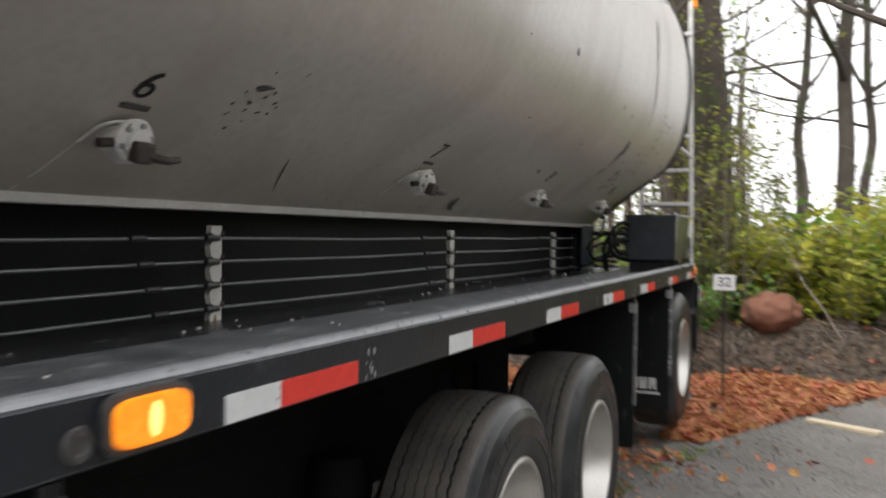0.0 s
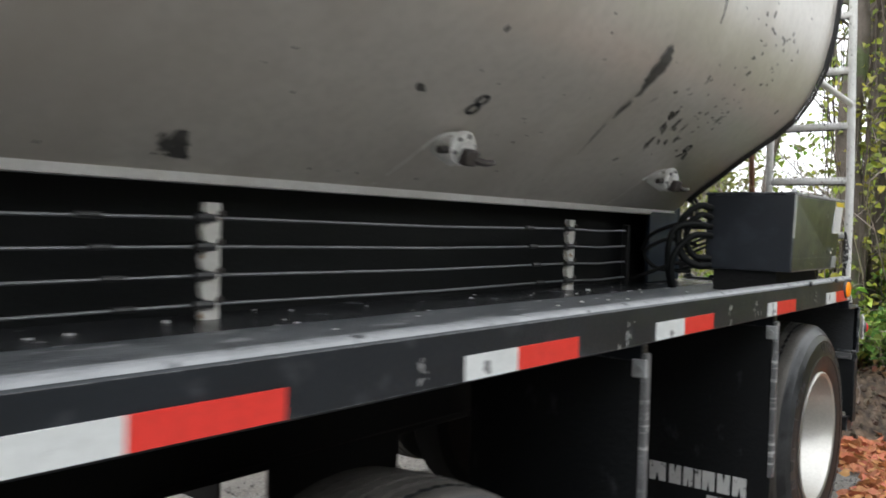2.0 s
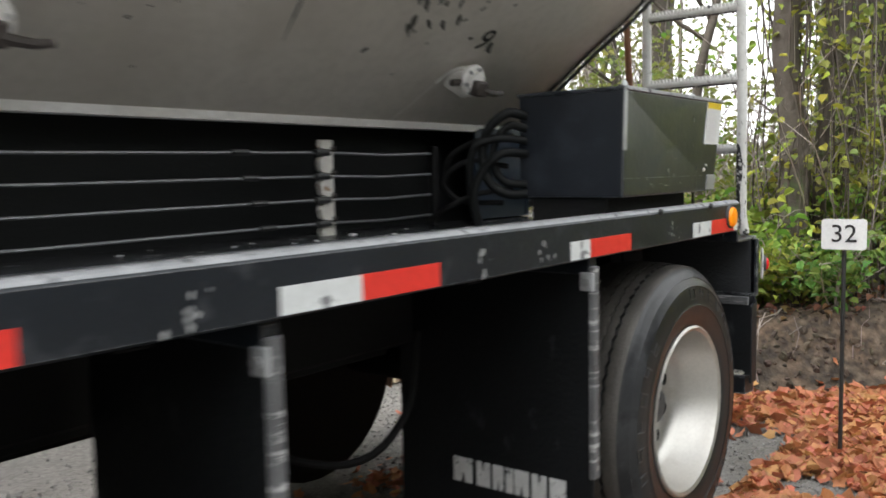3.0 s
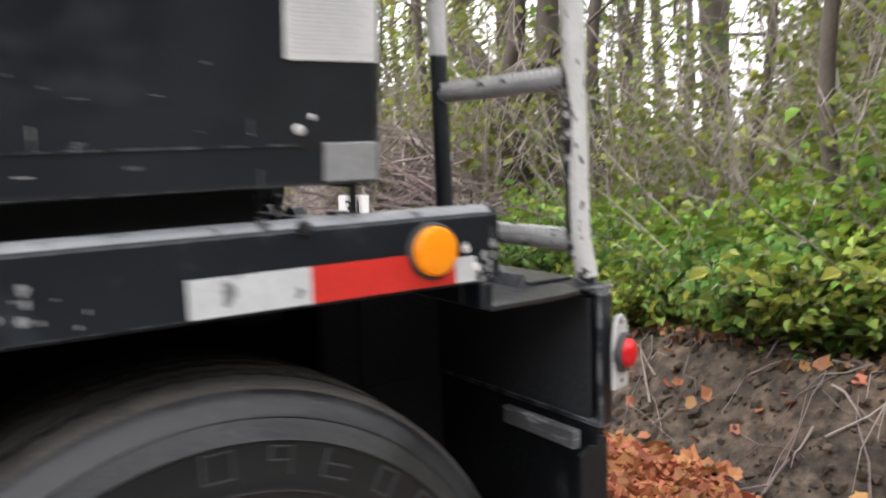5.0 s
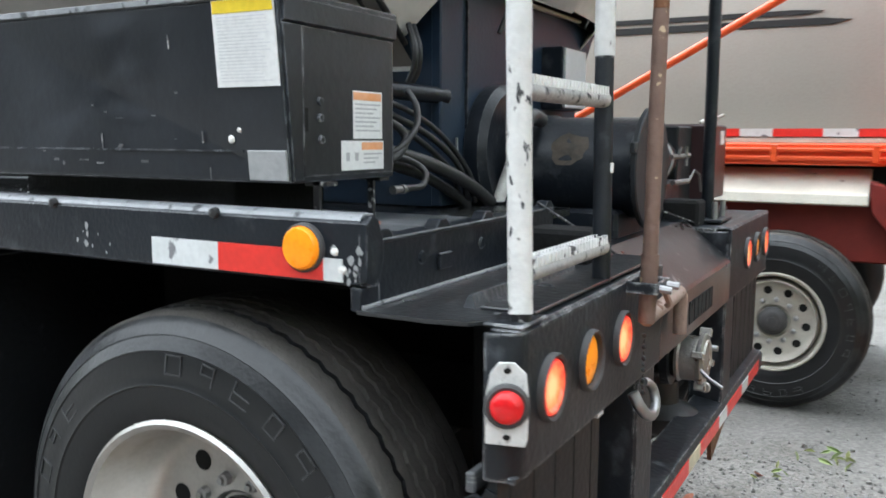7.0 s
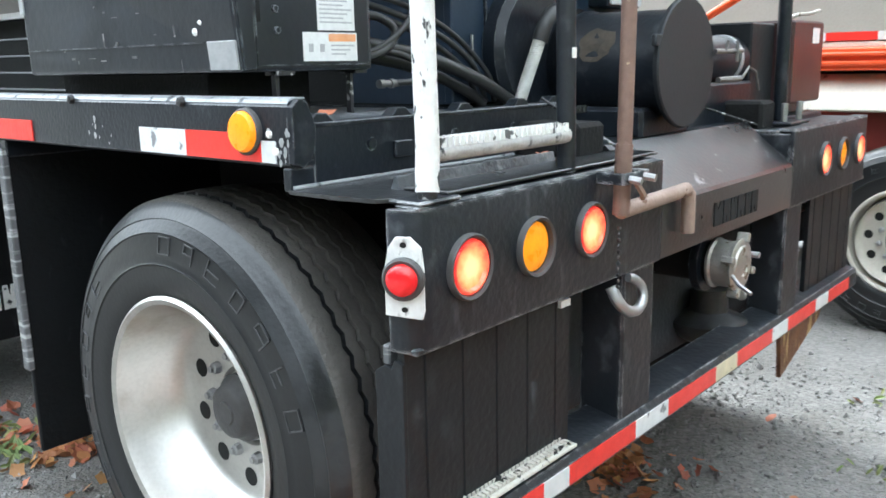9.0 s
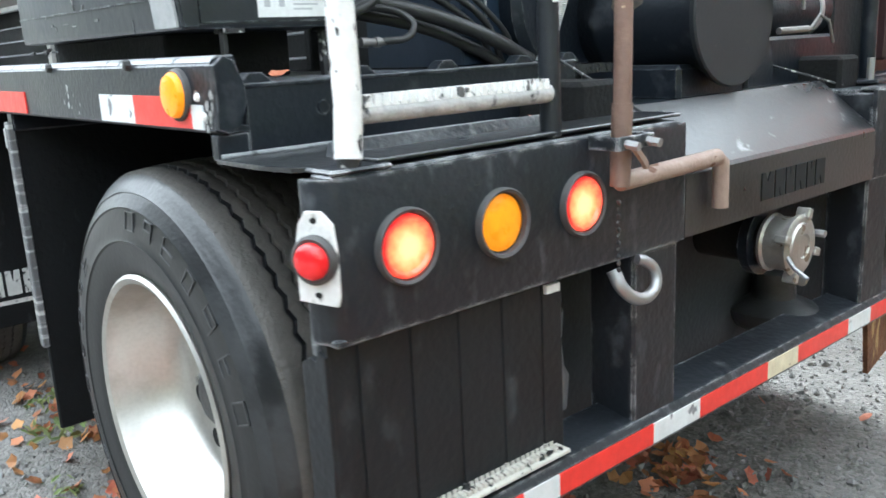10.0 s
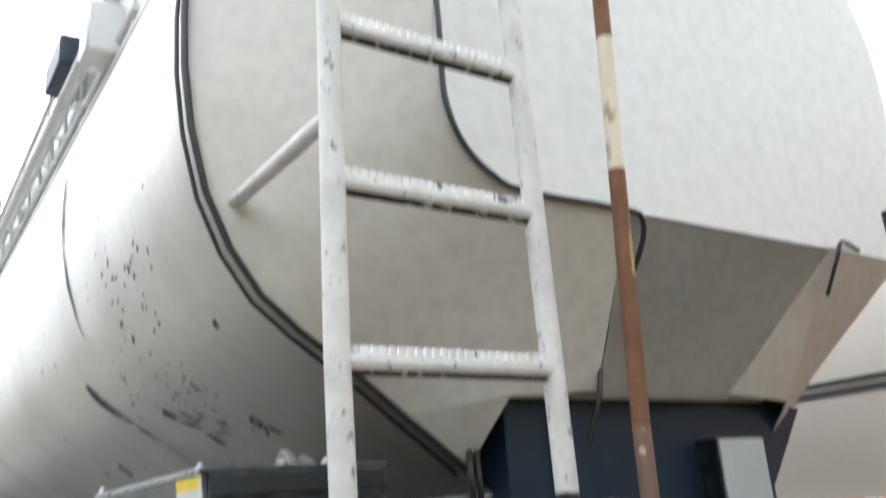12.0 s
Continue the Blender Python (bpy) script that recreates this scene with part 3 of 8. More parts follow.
def hull_at(s, y):
    """A point of the hull's near side and its outward normal; s runs along the half profile."""
    i = min(int(s), len(HALF) - 2)
    a, b = Vector((HALF[i][0], 0, HALF[i][1])), Vector((HALF[i + 1][0], 0, HALF[i + 1][1]))
    p = a.lerp(b, s - i)
    d = b - a
    nrm = Vector((-d.z, 0, d.x)).normalized()
    return Vector((CX + p.x, y, p.z)), nrm


def hull_s(z):
    """The place along the near side of the profile at a height."""
    for i in range(len(HALF) - 1):
        if HALF[i][1] >= z >= HALF[i + 1][1]:
            return i + (HALF[i][1] - z) / (HALF[i][1] - HALF[i + 1][1])
    return len(HALF) - 1.001


bm = B()
ys = [FRONT + (RIM - FRONT) * i / 46 for i in range(47)]
loop = [(x, z) for x, z in HALF] + [(-x, z) for x, z in HALF[::-1][:-1]]
rings = [[bm.verts.new((CX + x * (1 + 0.0016 * math.sin(y * 2.1 + z * 3)), y, z + 0.002 * math.sin(y * 3.3 + x * 2))) for x, z in loop] for y in ys]
for a, b in zip(rings, rings[1:]):
    for k in range(len(loop) - 1):
        if k != len(HALF) - 1:
            bm.faces.new((a[k], a[k + 1], b[k + 1], b[k]))
    bm.faces.new((a[-1], a[0], b[0], b[-1]))
bm.faces.new(rings[0])
hull = part("hull", bm, M_HULL, trailer, "weathered pale grey painted hull with black scuffs", smooth=True)
bm = B()
box(bm, CX - 0.48, CX + 0.48, FRONT, RIM - 0.02, 1.507, 1.517)
part("hull_floor", bm, M_DARK, trailer)
for sgn in (1, -1):
    bm = B()
    x = CX + sgn * 0.475
    prism(bm, [(x, 1.497), (x + sgn * 0.018, 1.500), (x + sgn * 0.024, 1.524), (x + sgn * 0.004, 1.522)], "y", FRONT, RIM)
    part("hull_lip", bm, M_LIP, trailer, "pale lower edge strip")

# the belly slopes up over the coupling at the front, closed by navy side sheets
part("front_skirt", prism(B(), [(-7.05, 1.50), (-12.4, 2.02), (-12.4, 1.16), (-7.05, 1.16)], "x", CX - 0.98, CX + 0.98, 0.01), M_NAVY, trailer, "dark navy sheet under the sloping front belly")

bm = B()
cols = []
for y, top in ((-6.95, 1.56), (-7.25, 2.10), (-7.6, 2.45), (FRONT + 0.05, 2.62)):
    col = []
    for k in range(9):
        q, nrm = hull_at(hull_s(1.53 + (top - 1.53) * k / 8), y)
        if nrm.x < 0:
            nrm = -nrm
        col.append(bm.verts.new(q + nrm * 0.008))
    cols.append(col)
for a, b in zip(cols, cols[1:]):
    for k in range(8):
        bm.faces.new((a[k], a[k + 1], b[k + 1], b[k]))
part("front_apron", bm, M_NAVY, trailer, "dark navy painted front of the hull", smooth=True)

# dark scuffs rubbed into the paint: ragged thin patches that follow the hull
def scuff(bm, y, z, length, width, slope, rnd):
    s0 = hull_s(z)
    n = 14
    vs = []
    for k in range(n):
        a = 2 * math.pi * k / n
        r = rnd.uniform(0.55, 1.0)
        u, w = math.cos(a) * length * r, math.sin(a) * width * r
        dy, dz = u * math.cos(slope) - w * math.sin(slope), u * math.sin(slope) + w * math.cos(slope)
        p, nr = hull_at(hull_s(max(1.53, z + dz * 0.75)), y + dy)
        vs.append(bm.verts.new(p + nr * 0.0025))
    p, nr = hull_at(s0, y)
    c = bm.verts.new(p + nr * 0.003)
    for k in range(n):
        bm.faces.new((c, vs[k], vs[(k + 1) % n]))


rnd = random.Random(7)
bm = B()
def stroke(y0, z0, y1, z1, width, rnd, fade=0.3):
    """A dragged rub mark from one spot of the hull to another, widest near its middle, with ragged sides."""
    sb, n, rows = B(), 12, []
    d = Vector((y1 - y0, z1 - z0)).normalized()
    for k in range(n + 1):
        t = k / n
        w = width * (fade + (1 - fade) * math.sin(math.pi * min(1, t * 1.15 + 0.02))) * rnd.uniform(0.65, 1.15)
        row = []
        for sgn in (-1, 0, 1):
            yy = y0 + (y1 - y0) * t - sgn * d.y * w
            zz = z0 + (z1 - z0) * t + sgn * d.x * w
            p, nr = hull_at(hull_s(zz), yy)
            row.append(sb.verts.new(p + nr * 0.003))
        rows.append(row)
    for p, q in zip(rows, rows[1:]):
        for j in (0, 1):
            sb.faces.new((p[j], p[j + 1], q[j + 1], q[j]))
    return sb


STROKES = [(-2.245, 2.03, -2.168, 1.885, 0.048), (-2.170, 1.872, -2.150, 1.815, 0.016), (-2.150, 1.800, -2.112, 1.695, 0.0055), (-1.83, 1.875, -1.765, 1.850, 0.009), (-1.80, 1.885, -1.76, 1.855, 0.010), (-1.725, 1.795, -1.69, 1.760, 0.010),
           (-1.70, 1.865, -1.665, 1.825, 0.012), (-1.745, 1.835, -1.69, 1.805, 0.007), (-1.775, 1.845, -1.745, 1.815, 0.008), (-1.655, 1.835, -1.63, 1.825, 0.006), (-1.60, 1.85, -1.575, 1.825, 0.006), (-1.55, 1.815, -1.515, 1.79, 0.008), (-1.60, 1.795, -1.56, 1.775, 0.006), (-1.73, 1.775, -1.68, 1.745, 0.005), (-1.41, 1.905, -1.385, 1.875, 0.009), (-1.66, 1.79, -1.62, 1.772, 0.005), (-1.30, 1.765, -1.255, 1.74, 0.012),
           (-2.11, 2.80, -2.06, 2.46, 0.020), (-2.06, 2.48, -1.975, 2.15, 0.017), (-5.76, 1.812, -5.70, 1.822, 0.008),
           (-5.33, 1.67, -5.245, 1.573, 0.004), (-3.78, 1.605, -3.73, 1.585, 0.020), (-3.765, 1.58, -3.70, 1.556, 0.018), (-3.80, 1.59, -3.76, 1.57, 0.012), (-3.20, 1.785, -3.15, 1.775, 0.010)]
for y0, z0, y1, z1, w in STROKES:
    part("scuff", stroke(y0, z0, y1, z1, w, rnd), M_SCUFF, hull, "black rub mark")
SCUFFS = [(-3.876, 2.254, 0.024, 0.030, 0.3), (-4.51, 2.20, 0.012, 0.008, 0.4), (-3.08, 1.93, 0.012, 0.016, 0.9), (-4.05, 1.95, 0.014, 0.008, 0.2),
          (-0.945, 1.975, 0.018, 0.012, 1.0), (-2.75, 2.17, 0.012, 0.026, 0.2), (-2.50, 2.15, 0.012, 0.024, 0.2), (-1.46, 2.00, 0.016, 0.010, 0.6), (-1.81, 1.70, 0.014, 0.010, 0.8)]
for y, z, a, b, sl in SCUFFS:
    sb = B()
    scuff(sb, y, z, a, b, sl, rnd)
    part("scuff", sb, M_SCUFF, hull, "black rub mark")
for cy, cz, spread, num, size in ((-5.70, 1.79, 0.07, 16, 0.010), (-1.55, 1.84, 0.16, 26, 0.010), (-3.76, 1.58, 0.035, 22, 0.008), (-2.55, 1.85, 0.14, 9, 0.006),
                                  (-1.40, 2.20, 0.17, 34, 0.017), (-1.75, 1.95, 0.14, 14, 0.012), (-4.0, 2.1, 1.6, 26, 0.006), (-2.4, 2.3, 0.35, 12, 0.010), (-2.6, 2.6, 1.2, 10, 0.009)):
    for _ in range(num):
        scuff(bm, cy + rnd.gauss(0, spread), min(3.3, max(1.56, cz + rnd.gauss(0, spread * 0.5))), size * rnd.uniform(0.4, 1.5), size * rnd.uniform(0.3, 0.8), rnd.uniform(0, 1.5), rnd)
tagged(part("scuff_speckle", bm, M_SCUFF, hull, "scattered black rub specks"), kind="stuff")
# valves with their compartment numbers
def valve(y, digit):
    p, nr = hull_at(hull_s(1.655), y)
    down = Vector((-nr.z, 0, nr.x)) * -1
    if down.z > 0:
        down = -down
    m = basis(p, (0, 1, 0), -down)
    if m.col[2].to_3d().dot(nr) < 0:
        m = basis(p, (0, -1, 0), -down)
    neck = part("valve", tube(B(), [p - nr * 0.02, p + nr * 0.03 + Vector((0.03, 0, 0)), Vector((-0.545, y, 1.646))], 0.040, 18), M_VALVE, trailer, "white flanged valve with a dark lever", smooth=True)
    f, m2 = neck, basis((-0.545, y, 1.646), (0.10, 0.995, 0), (0.30, 0, 0.954))
    fl = lathe(B(), [(-0.012, 0.0), (-0.012, 0.051), (0.002, 0.055), (0.010, 0.050), (0.010, 0.032), (0.026, 0.030), (0.028, 0.0)], "z", (0, 0, 0), 28)
    part("flange", fl, M_VALVE, f, m=m2, smooth=True)
    for k in range(6):
        a = k * math.pi / 3 + 0.3
        bb = lathe(B(), [(0.008, 0.0), (0.008, 0.008), (0.018, 0.007), (0.018, 0.0)], "z", (0.041 * math.cos(a), 0.041 * math.sin(a), 0), 6)
        part("bolt", bb, M_STEEL, f, m=m2)
    hb = tube(B(), [(0.0, -0.018, 0.03), (0.03, -0.026, 0.048), (0.075, -0.030, 0.046), (0.112, -0.026, 0.040)], 0.014, 8, r1=0.009)
    tube(hb, [(-0.055, -0.010, -0.005), (-0.092, -0.014, -0.006)], 0.012, 8)
    box(hb, -0.026, 0.030, -0.044, 0.006, 0.018, 0.052, 0.006)
    part("lever", hb, M_LEVER, f, "dark lever handle", m=m2, smooth=True)
    hoop = smooth_line([(-0.075, -0.02, 0.002), (-0.068, 0.05, 0.012), (-0.03, 0.082, 0.02), (0.02, 0.07, 0.018)], 5)
    part("drip_guard", tube(B(), hoop, 0.0045, 6), M_VALVE, f, m=m, smooth=True)
    streak = B()
    pts = [(-0.081, -0.02), (-0.074, -0.02), (-0.102, -0.13), (-0.138, -0.22), (-0.143, -0.22), (-0.109, -0.13)]
    streak.faces.new([streak.verts.new((a, b, 0.003)) for a, b in pts])
    part("drip_streak", streak, M_LIP, f, "pale drip line", m=m)
    up = -down
    q, nq = hull_at(hull_s(1.768), y - 0.03)
    words("number", digit, 0.125, M_BLACKINK, hull, basis(q + nq * 0.003, m.col[0].to_3d(), (up - nq * up.dot(nq)).normalized()), 0.0008, "black stencilled number", 0.1)
    if digit not in "67":
        return
    dash = box(B(), -0.045, 0.045, -0.008, 0.008, 0, 0.002)
    q2, n2 = hull_at(hull_s(1.726), y - 0.012)
    part("scratch_bar", dash, M_SCUFF, hull, m=basis(q2 + n2 * 0.003, m.col[0].to_3d(), up))


for y, d in ((-6.065, "6"), (-4.433, "7"), (-2.872, "8"), (-1.307, "9")):
    valve(y, d)

# rear end of the hull: sloping panels up to the white head
HY, AY = -0.30, -0.50
HEADR = 0.22


def head_curve(phi):
    """Where a ray from the head's middle meets the head's outline."""
    cz, hw, top, bot = 2.9, 0.805, 3.62, 2.165
    d = Vector((math.cos(phi), math.sin(phi)))
    best = None
    for k in range(1, 400):
        p = d * (k * 0.003)
        x, z = abs(p.x), cz + p.y
        if z < bot + HEADR and x > hw - HEADR:
            inside = math.hypot(x - (hw - HEADR), z - (bot + HEADR)) < HEADR
        elif z > 2.9:
            inside = math.hypot(x / hw, (z - 2.9) / (top - 2.9)) < 1
        else:
            inside = x < hw and z > bot
        if not inside:
            break
        best = p
    return Vector((CX + best.x, HY, cz + best.y))


rim_pts = [Vector((CX + x, RIM, z)) for x, z in HALF if z >= 1.711]
Q = rim_pts[-1]
H0 = Vector((CX + 0.60, HY, 2.166))


phis = [math.atan2(p.z - 2.9, p.x - CX) for p in rim_pts]
phi_end = math.atan2(2.166 - 2.9, 0.60)
head_pts = []
for k, f in enumerate(phis):
    t = (phis[0] - f) / (phis[0] - phis[-1])
    head_pts.append(head_curve(phis[0] + (phi_end - phis[0]) * t))


def mir(p):
    return Vector((2 * CX - p.x, p.y, p.z))


def far_head(p):
    """The head reaches further out on the far side than on the near one."""
    return mir(p) - Vector((0.34 * min(1.0, (p.x - CX) / 0.5), 0, 0))


bm = B()
for flip in (False, True):
    g = mir if flip else (lambda p: p)
    a = [bm.verts.new(g(p)) for p in rim_pts]
    b = [bm.verts.new(far_head(p) if flip else p) for p in head_pts]
    for k in range(len(a) - 1):
        bm.faces.new((a[k], a[k + 1], b[k + 1], b[k]))
FIN, PA, PB, PE = Vector((CX + 0.56, RIM, 1.585)), Vector((CX + 0.53, AY, 1.735)), Vector((CX + 0.25, AY, 1.752)), Vector((CX + 0.26, HY, 2.166))
for flip in (False, True):
    g = mir if flip else (lambda p: p)
    if flip:
        bm.faces.new([bm.verts.new(p) for p in (mir(Q), mir(H0), far_head(head_pts[-1]))])
    for tri in ((Q, PA, H0), (PA, PB, H0)) if flip else ((Q, PA, H0), (PA, PB, H0), (PB, PE, H0)):
        bm.faces.new([bm.verts.new(g(p)) for p in tri])
bmesh.ops.remove_doubles(bm, verts=bm.verts[:], dist=1e-4)
part("rear_cone", bm, M_PANEL, trailer, "cream painted sloping rear shell", smooth=True, sharp=50)
for flip in (False, True):
    g = mir if flip else (lambda p: p)
    bm = B()
    for tri in ((Q, FIN, PA),):
        bm.faces.new([bm.verts.new(g(p)) for p in tri])
    bmesh.ops.remove_doubles(bm, verts=bm.verts[:], dist=1e-4)
    bmesh.ops.solidify(bm, geom=bm.faces[:], thickness=0.006)
    part("rear_gusset", bm, M_PANEL, trailer)
bm = B()
PC = Vector((CX, AY + 0.01, 1.740))
bm.faces.new([bm.verts.new(p) for p in (PB + Vector((0, 0, -0.012)), mir(PB) + Vector((0, 0, -0.012)), mir(H0), PE)])
bmesh.ops.solidify(bm, geom=bm.faces[:], thickness=0.006)
part("hopper_panel", bm, M_PANEL, trailer)
bm = B()
hv = [(p.x, p.z) for p in head_pts] + [(far_head(p).x, p.z) for p in head_pts[::-1][:-1]]
prism(bm, hv, "y", HY - 0.012, HY + 0.004)
part("tank_head", bm, M_HEAD, trailer, "white flat rear head of the tank")
# cables clipped along the rim and the head
for off, r in ((0.014, 0.0085), (-0.040, 0.0055)):
    pts = [hull_at(s, RIM + off)[0] + hull_at(s, 0)[1] * (0.006 if off > 0 else 0.008) for s in [6 + 0.5 * k for k in range(0, 42)]]
    part("rim_cable", tube(B(), pts, r, 8), M_HOSE, trailer, "black cable along the hull rim", smooth=True)
drop = smooth_line([Vector((-0.735, RIM + 0.03, 1.62)), Vector((-0.715, RIM + 0.06, 1.56)), Vector((-0.72, RIM + 0.05, 1.50)), Vector((-0.73, RIM + 0.0, 1.44))], 6)
part("cable_drop", tube(B(), drop, 0.008, 8), M_HOSE, trailer, smooth=True)
drop = [p + Vector((0.022, 0, 0.0)) for p in drop]
part("cable_drop", tube(B(), drop, 0.008, 8), M_HOSE, trailer, smooth=True)
pts = [p + Vector((0, 0.012, 0)) for p in head_pts[8:]] + [Vector((CX + 0.30, HY + 0.012, 2.168)), Vector((CX + 0.235, HY + 0.02, 2.145)), Vector((CX + 0.215, HY - 0.03, 2.06)), Vector((CX + 0.235, AY + 0.03, 1.86)), Vector((CX + 0.27, AY + 0.03, 1.74)), Vector((CX + 0.30, AY, 1.62))]
part("head_cable", tube(B(), smooth_line(pts, 3), 0.007, 8), M_HOSE, trailer, "black cable round the tank head", smooth=True)
pts = [Vector((CX - 0.74, HY + 0.012, 2.175)), Vector((CX - 0.64, HY + 0.02, 2.19)), Vector((CX - 0.615, HY + 0.01, 2.14)), Vector((CX - 0.60, HY - 0.04, 2.03))]
part("head_cable", tube(B(), smooth_line(pts, 4), 0.006, 8), M_HOSE, trailer, smooth=True)
# unloading boom carried along the top
bm = B()
for dx, dz in ((0, 0), (0.13, 0.02), (0.06, 0.15)):
    tube(bm, [(-0.17 + dx, -1.9, 3.24 + dz), (-0.17 + dx, -9.5, 3.30 + dz)], 0.020, 8)
for k in range(22):
    y = -2.0 - k * 0.34
    a, b, c = Vector((-0.17, y, 3.24)), Vector((-0.04, y - 0.17, 3.26)), Vector((-0.11, y - 0.1, 3.39))
    for p, q in ((a, b), (b, c), (c, a + Vector((0, -0.34, 0)))):
        tube(bm, [p, q], 0.010, 6)
box(bm, -0.20, -0.02, -2.0, -1.85, 3.2, 3.42, 0.01)
bo = part("boom", bm, M_BOOM, trailer, "grey lattice boom carried on top", smooth=True)
# the boom's side channel with ribs, a rail above it and a dark slewing bracket
bm = box(B(), -0.155, -0.147, -9.4, -1.15, 3.17, 3.50, 0.002)
box(bm, -0.165, -0.115, -9.4, -1.15, 3.145, 3.172, 0.004)
box(bm, -0.160, -0.125, -9.4, -1.15, 3.495, 3.512, 0.004)
for k in range(10):
    box(bm, -0.147, -0.135, -1.7 - 0.85 * k, -1.66 - 0.85 * k, 3.172, 3.495, 0.002)
tube(bm, [(-0.132, -1.6, 3.26), (-0.132, -9.4, 3.27)], 0.014, 8)
part("boom_channel", bm, M_BOOM, bo)
bm = tube(B(), [(-0.11, -3.15, 3.64), (-0.11, -9.4, 3.60)], 0.014, 8)
for k in range(8):
    tube(bm, [(-0.11, -3.3 - 0.8 * k, 3.635), (-0.14, -3.3 - 0.8 * k, 3.50)], 0.009, 6)
part("boom_rail", bm, M_STEEL, bo, smooth=True)
br_ = part("boom_bracket", box(B(), -0.135, -0.02, -2.80, -2.44, 3.45, 3.60, 0.012), M_NAVY, bo, "dark blue-black boom bracket")
part("bracket_knob", lathe(B(), [(0, 0), (0, 0.05), (0.04, 0.045), (0.05, 0)], "z", (-0.08, -2.68, 3.60), 14), M_NAVY, br_, smooth=True)
bm = box(B(), -0.19, -0.10, -2.35, -1.20, 3.50, 3.62, 0.02)
box(bm, -0.17, -0.12, -2.50, -2.30, 3.53, 3.66, 0.02)
part("boom_head", bm, M_BOOM, bo)

# side deck: rail, deck plate, back panel, posts with cables
for sgn in (1, -1):
    def X(x):
        return x if sgn > 0 else 2 * CX - x
    bm = B()
    prof = [(X(0), 1.098), (X(0.0), 1.198), (X(-0.006), 1.207), (X(-0.016), 1.211), (X(-0.042), 1.211), (X(-0.046), 1.205), (X(-0.046), 1.196), (X(-0.012), 1.192), (X(-0.012), 1.105), (X(-0.06), 1.103), (X(-0.06), 1.093), (X(-0.006), 1.093)]
    prism(bm, prof, "y", FRONT + 0.3, -0.284)
    rail = part("side_rail", bm, M_FRAME, trailer, "black steel side rail with a worn rounded top edge")
    bm = B()
    prism(bm, [(X(0), 1.10), (X(0), 1.198), (X(-0.018), 1.212), (X(-0.036), 1.205), (X(-0.052), 1.165), (X(-0.052), 1.14), (X(-0.040), 1.105), (X(-0.02), 1.092)], "y", -0.286, -0.270, 0.002)
    part("rail_end_cap", bm, M_FRAME, rail)
    part("rail_top", prism(B(), [(X(-0.002), 1.2035), (X(-0.007), 1.2095), (X(-0.016), 1.2135), (X(-0.042), 1.2135), (X(-0.042), 1.2105), (X(-0.016), 1.2105), (X(-0.006), 1.206)], "y", FRONT + 0.3, -0.285), M_RAILTOP, rail, "worn top edge with its sky highlight painted pale")
    if sgn > 0:
        for y in (-0.60, -1.044):
            part("rail_bolt", lathe(B(), [(0, 0), (0, 0.011), (0.01, 0.009), (0.012, 0)], "x", (-0.001, y, 1.203), 8), M_HOSE, rail, smooth=True)
        for y in (-0.32, -0.335, -0.318):
            part("rail_rivet", lathe(B(), [(0, 0), (0, 0.008), (0.004, 0.006), (0.005, 0)], "x", (0.0, y, 1.12 + 0.03 * (y < -0.33)), 7), M_LIP, rail, smooth=True)
    bm = box(B(), min(X(-0.06), X(-1.0)), max(X(-0.06), X(-1.0)), FRONT + 0.3, -0.29, 1.135, 1.155)
    part("deck_plate", bm, M_DECKWET, trailer, "wet black deck plate with debris")
    part("deck_edge", box(B(), min(X(-0.014), X(-0.52)), max(X(-0.014), X(-0.52)), FRONT + 0.3, -0.31, 1.150, 1.166, 0.003), M_FLANGE, trailer, "wet worn grey deck edge plate with painted sheen")
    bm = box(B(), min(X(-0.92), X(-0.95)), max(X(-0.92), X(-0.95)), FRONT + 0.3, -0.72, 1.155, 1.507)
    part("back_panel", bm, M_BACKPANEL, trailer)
bm = B()
rnd = random.Random(3)
for k in range(75):
    y, x = rnd.uniform(-7.0, -1.4), rnd.choice((-0.30, -0.45, -0.55, -0.65, -0.80)) + rnd.gauss(0, 0.08)
    if -0.9 < x < -0.09:
        s = rnd.uniform(0.001, 0.0035) if k % 5 else rnd.uniform(0.003, 0.0055)
        box(bm, x - s, x + s, y - s * rnd.uniform(0.8, 3.2), y + s, *((1.155, 1.155 + s) if x < -0.52 else (1.166, 1.166 + s)))
tagged(part("deck_debris", bm, M_LIP, trailer, "pale flecks of grain and chips"), kind="stuff")


def post(y):
    bm = B()
    out = [(0.028, 1.150), (0.028, 1.452), (-0.020, 1.452)]
    for k in range(4):
        zc = 1.413 - k * 0.073
        out += [(-0.022, zc + 0.017), (-0.004, zc + 0.009), (-0.004, zc - 0.009), (-0.026, zc - 0.017), (-0.028, zc - 0.03)]
    out += [(-0.022, 1.150)]
    prism(bm, [(y + a, b) for a, b in out], "x", -0.803, -0.783)
    p = part("cable_post", bm, M_POST, trailer, "rusty white notched cable post")
    for k in range(4):
        zc = 1.413 - k * 0.073
        part("cable_clamp", tube(B(), [(-0.778, y - 0.052, zc), (-0.778, y - 0.012, zc), (-0.778, y + 0.006, zc)], 0.010, 8), M_HOSE, p, smooth=True)
        part("cable_pin", tube(B(), [(-0.784, y + 0.022, zc + 0.012), (-0.774, y + 0.030, zc + 0.010)], 0.009, 7), M_LEVER, p, smooth=True)


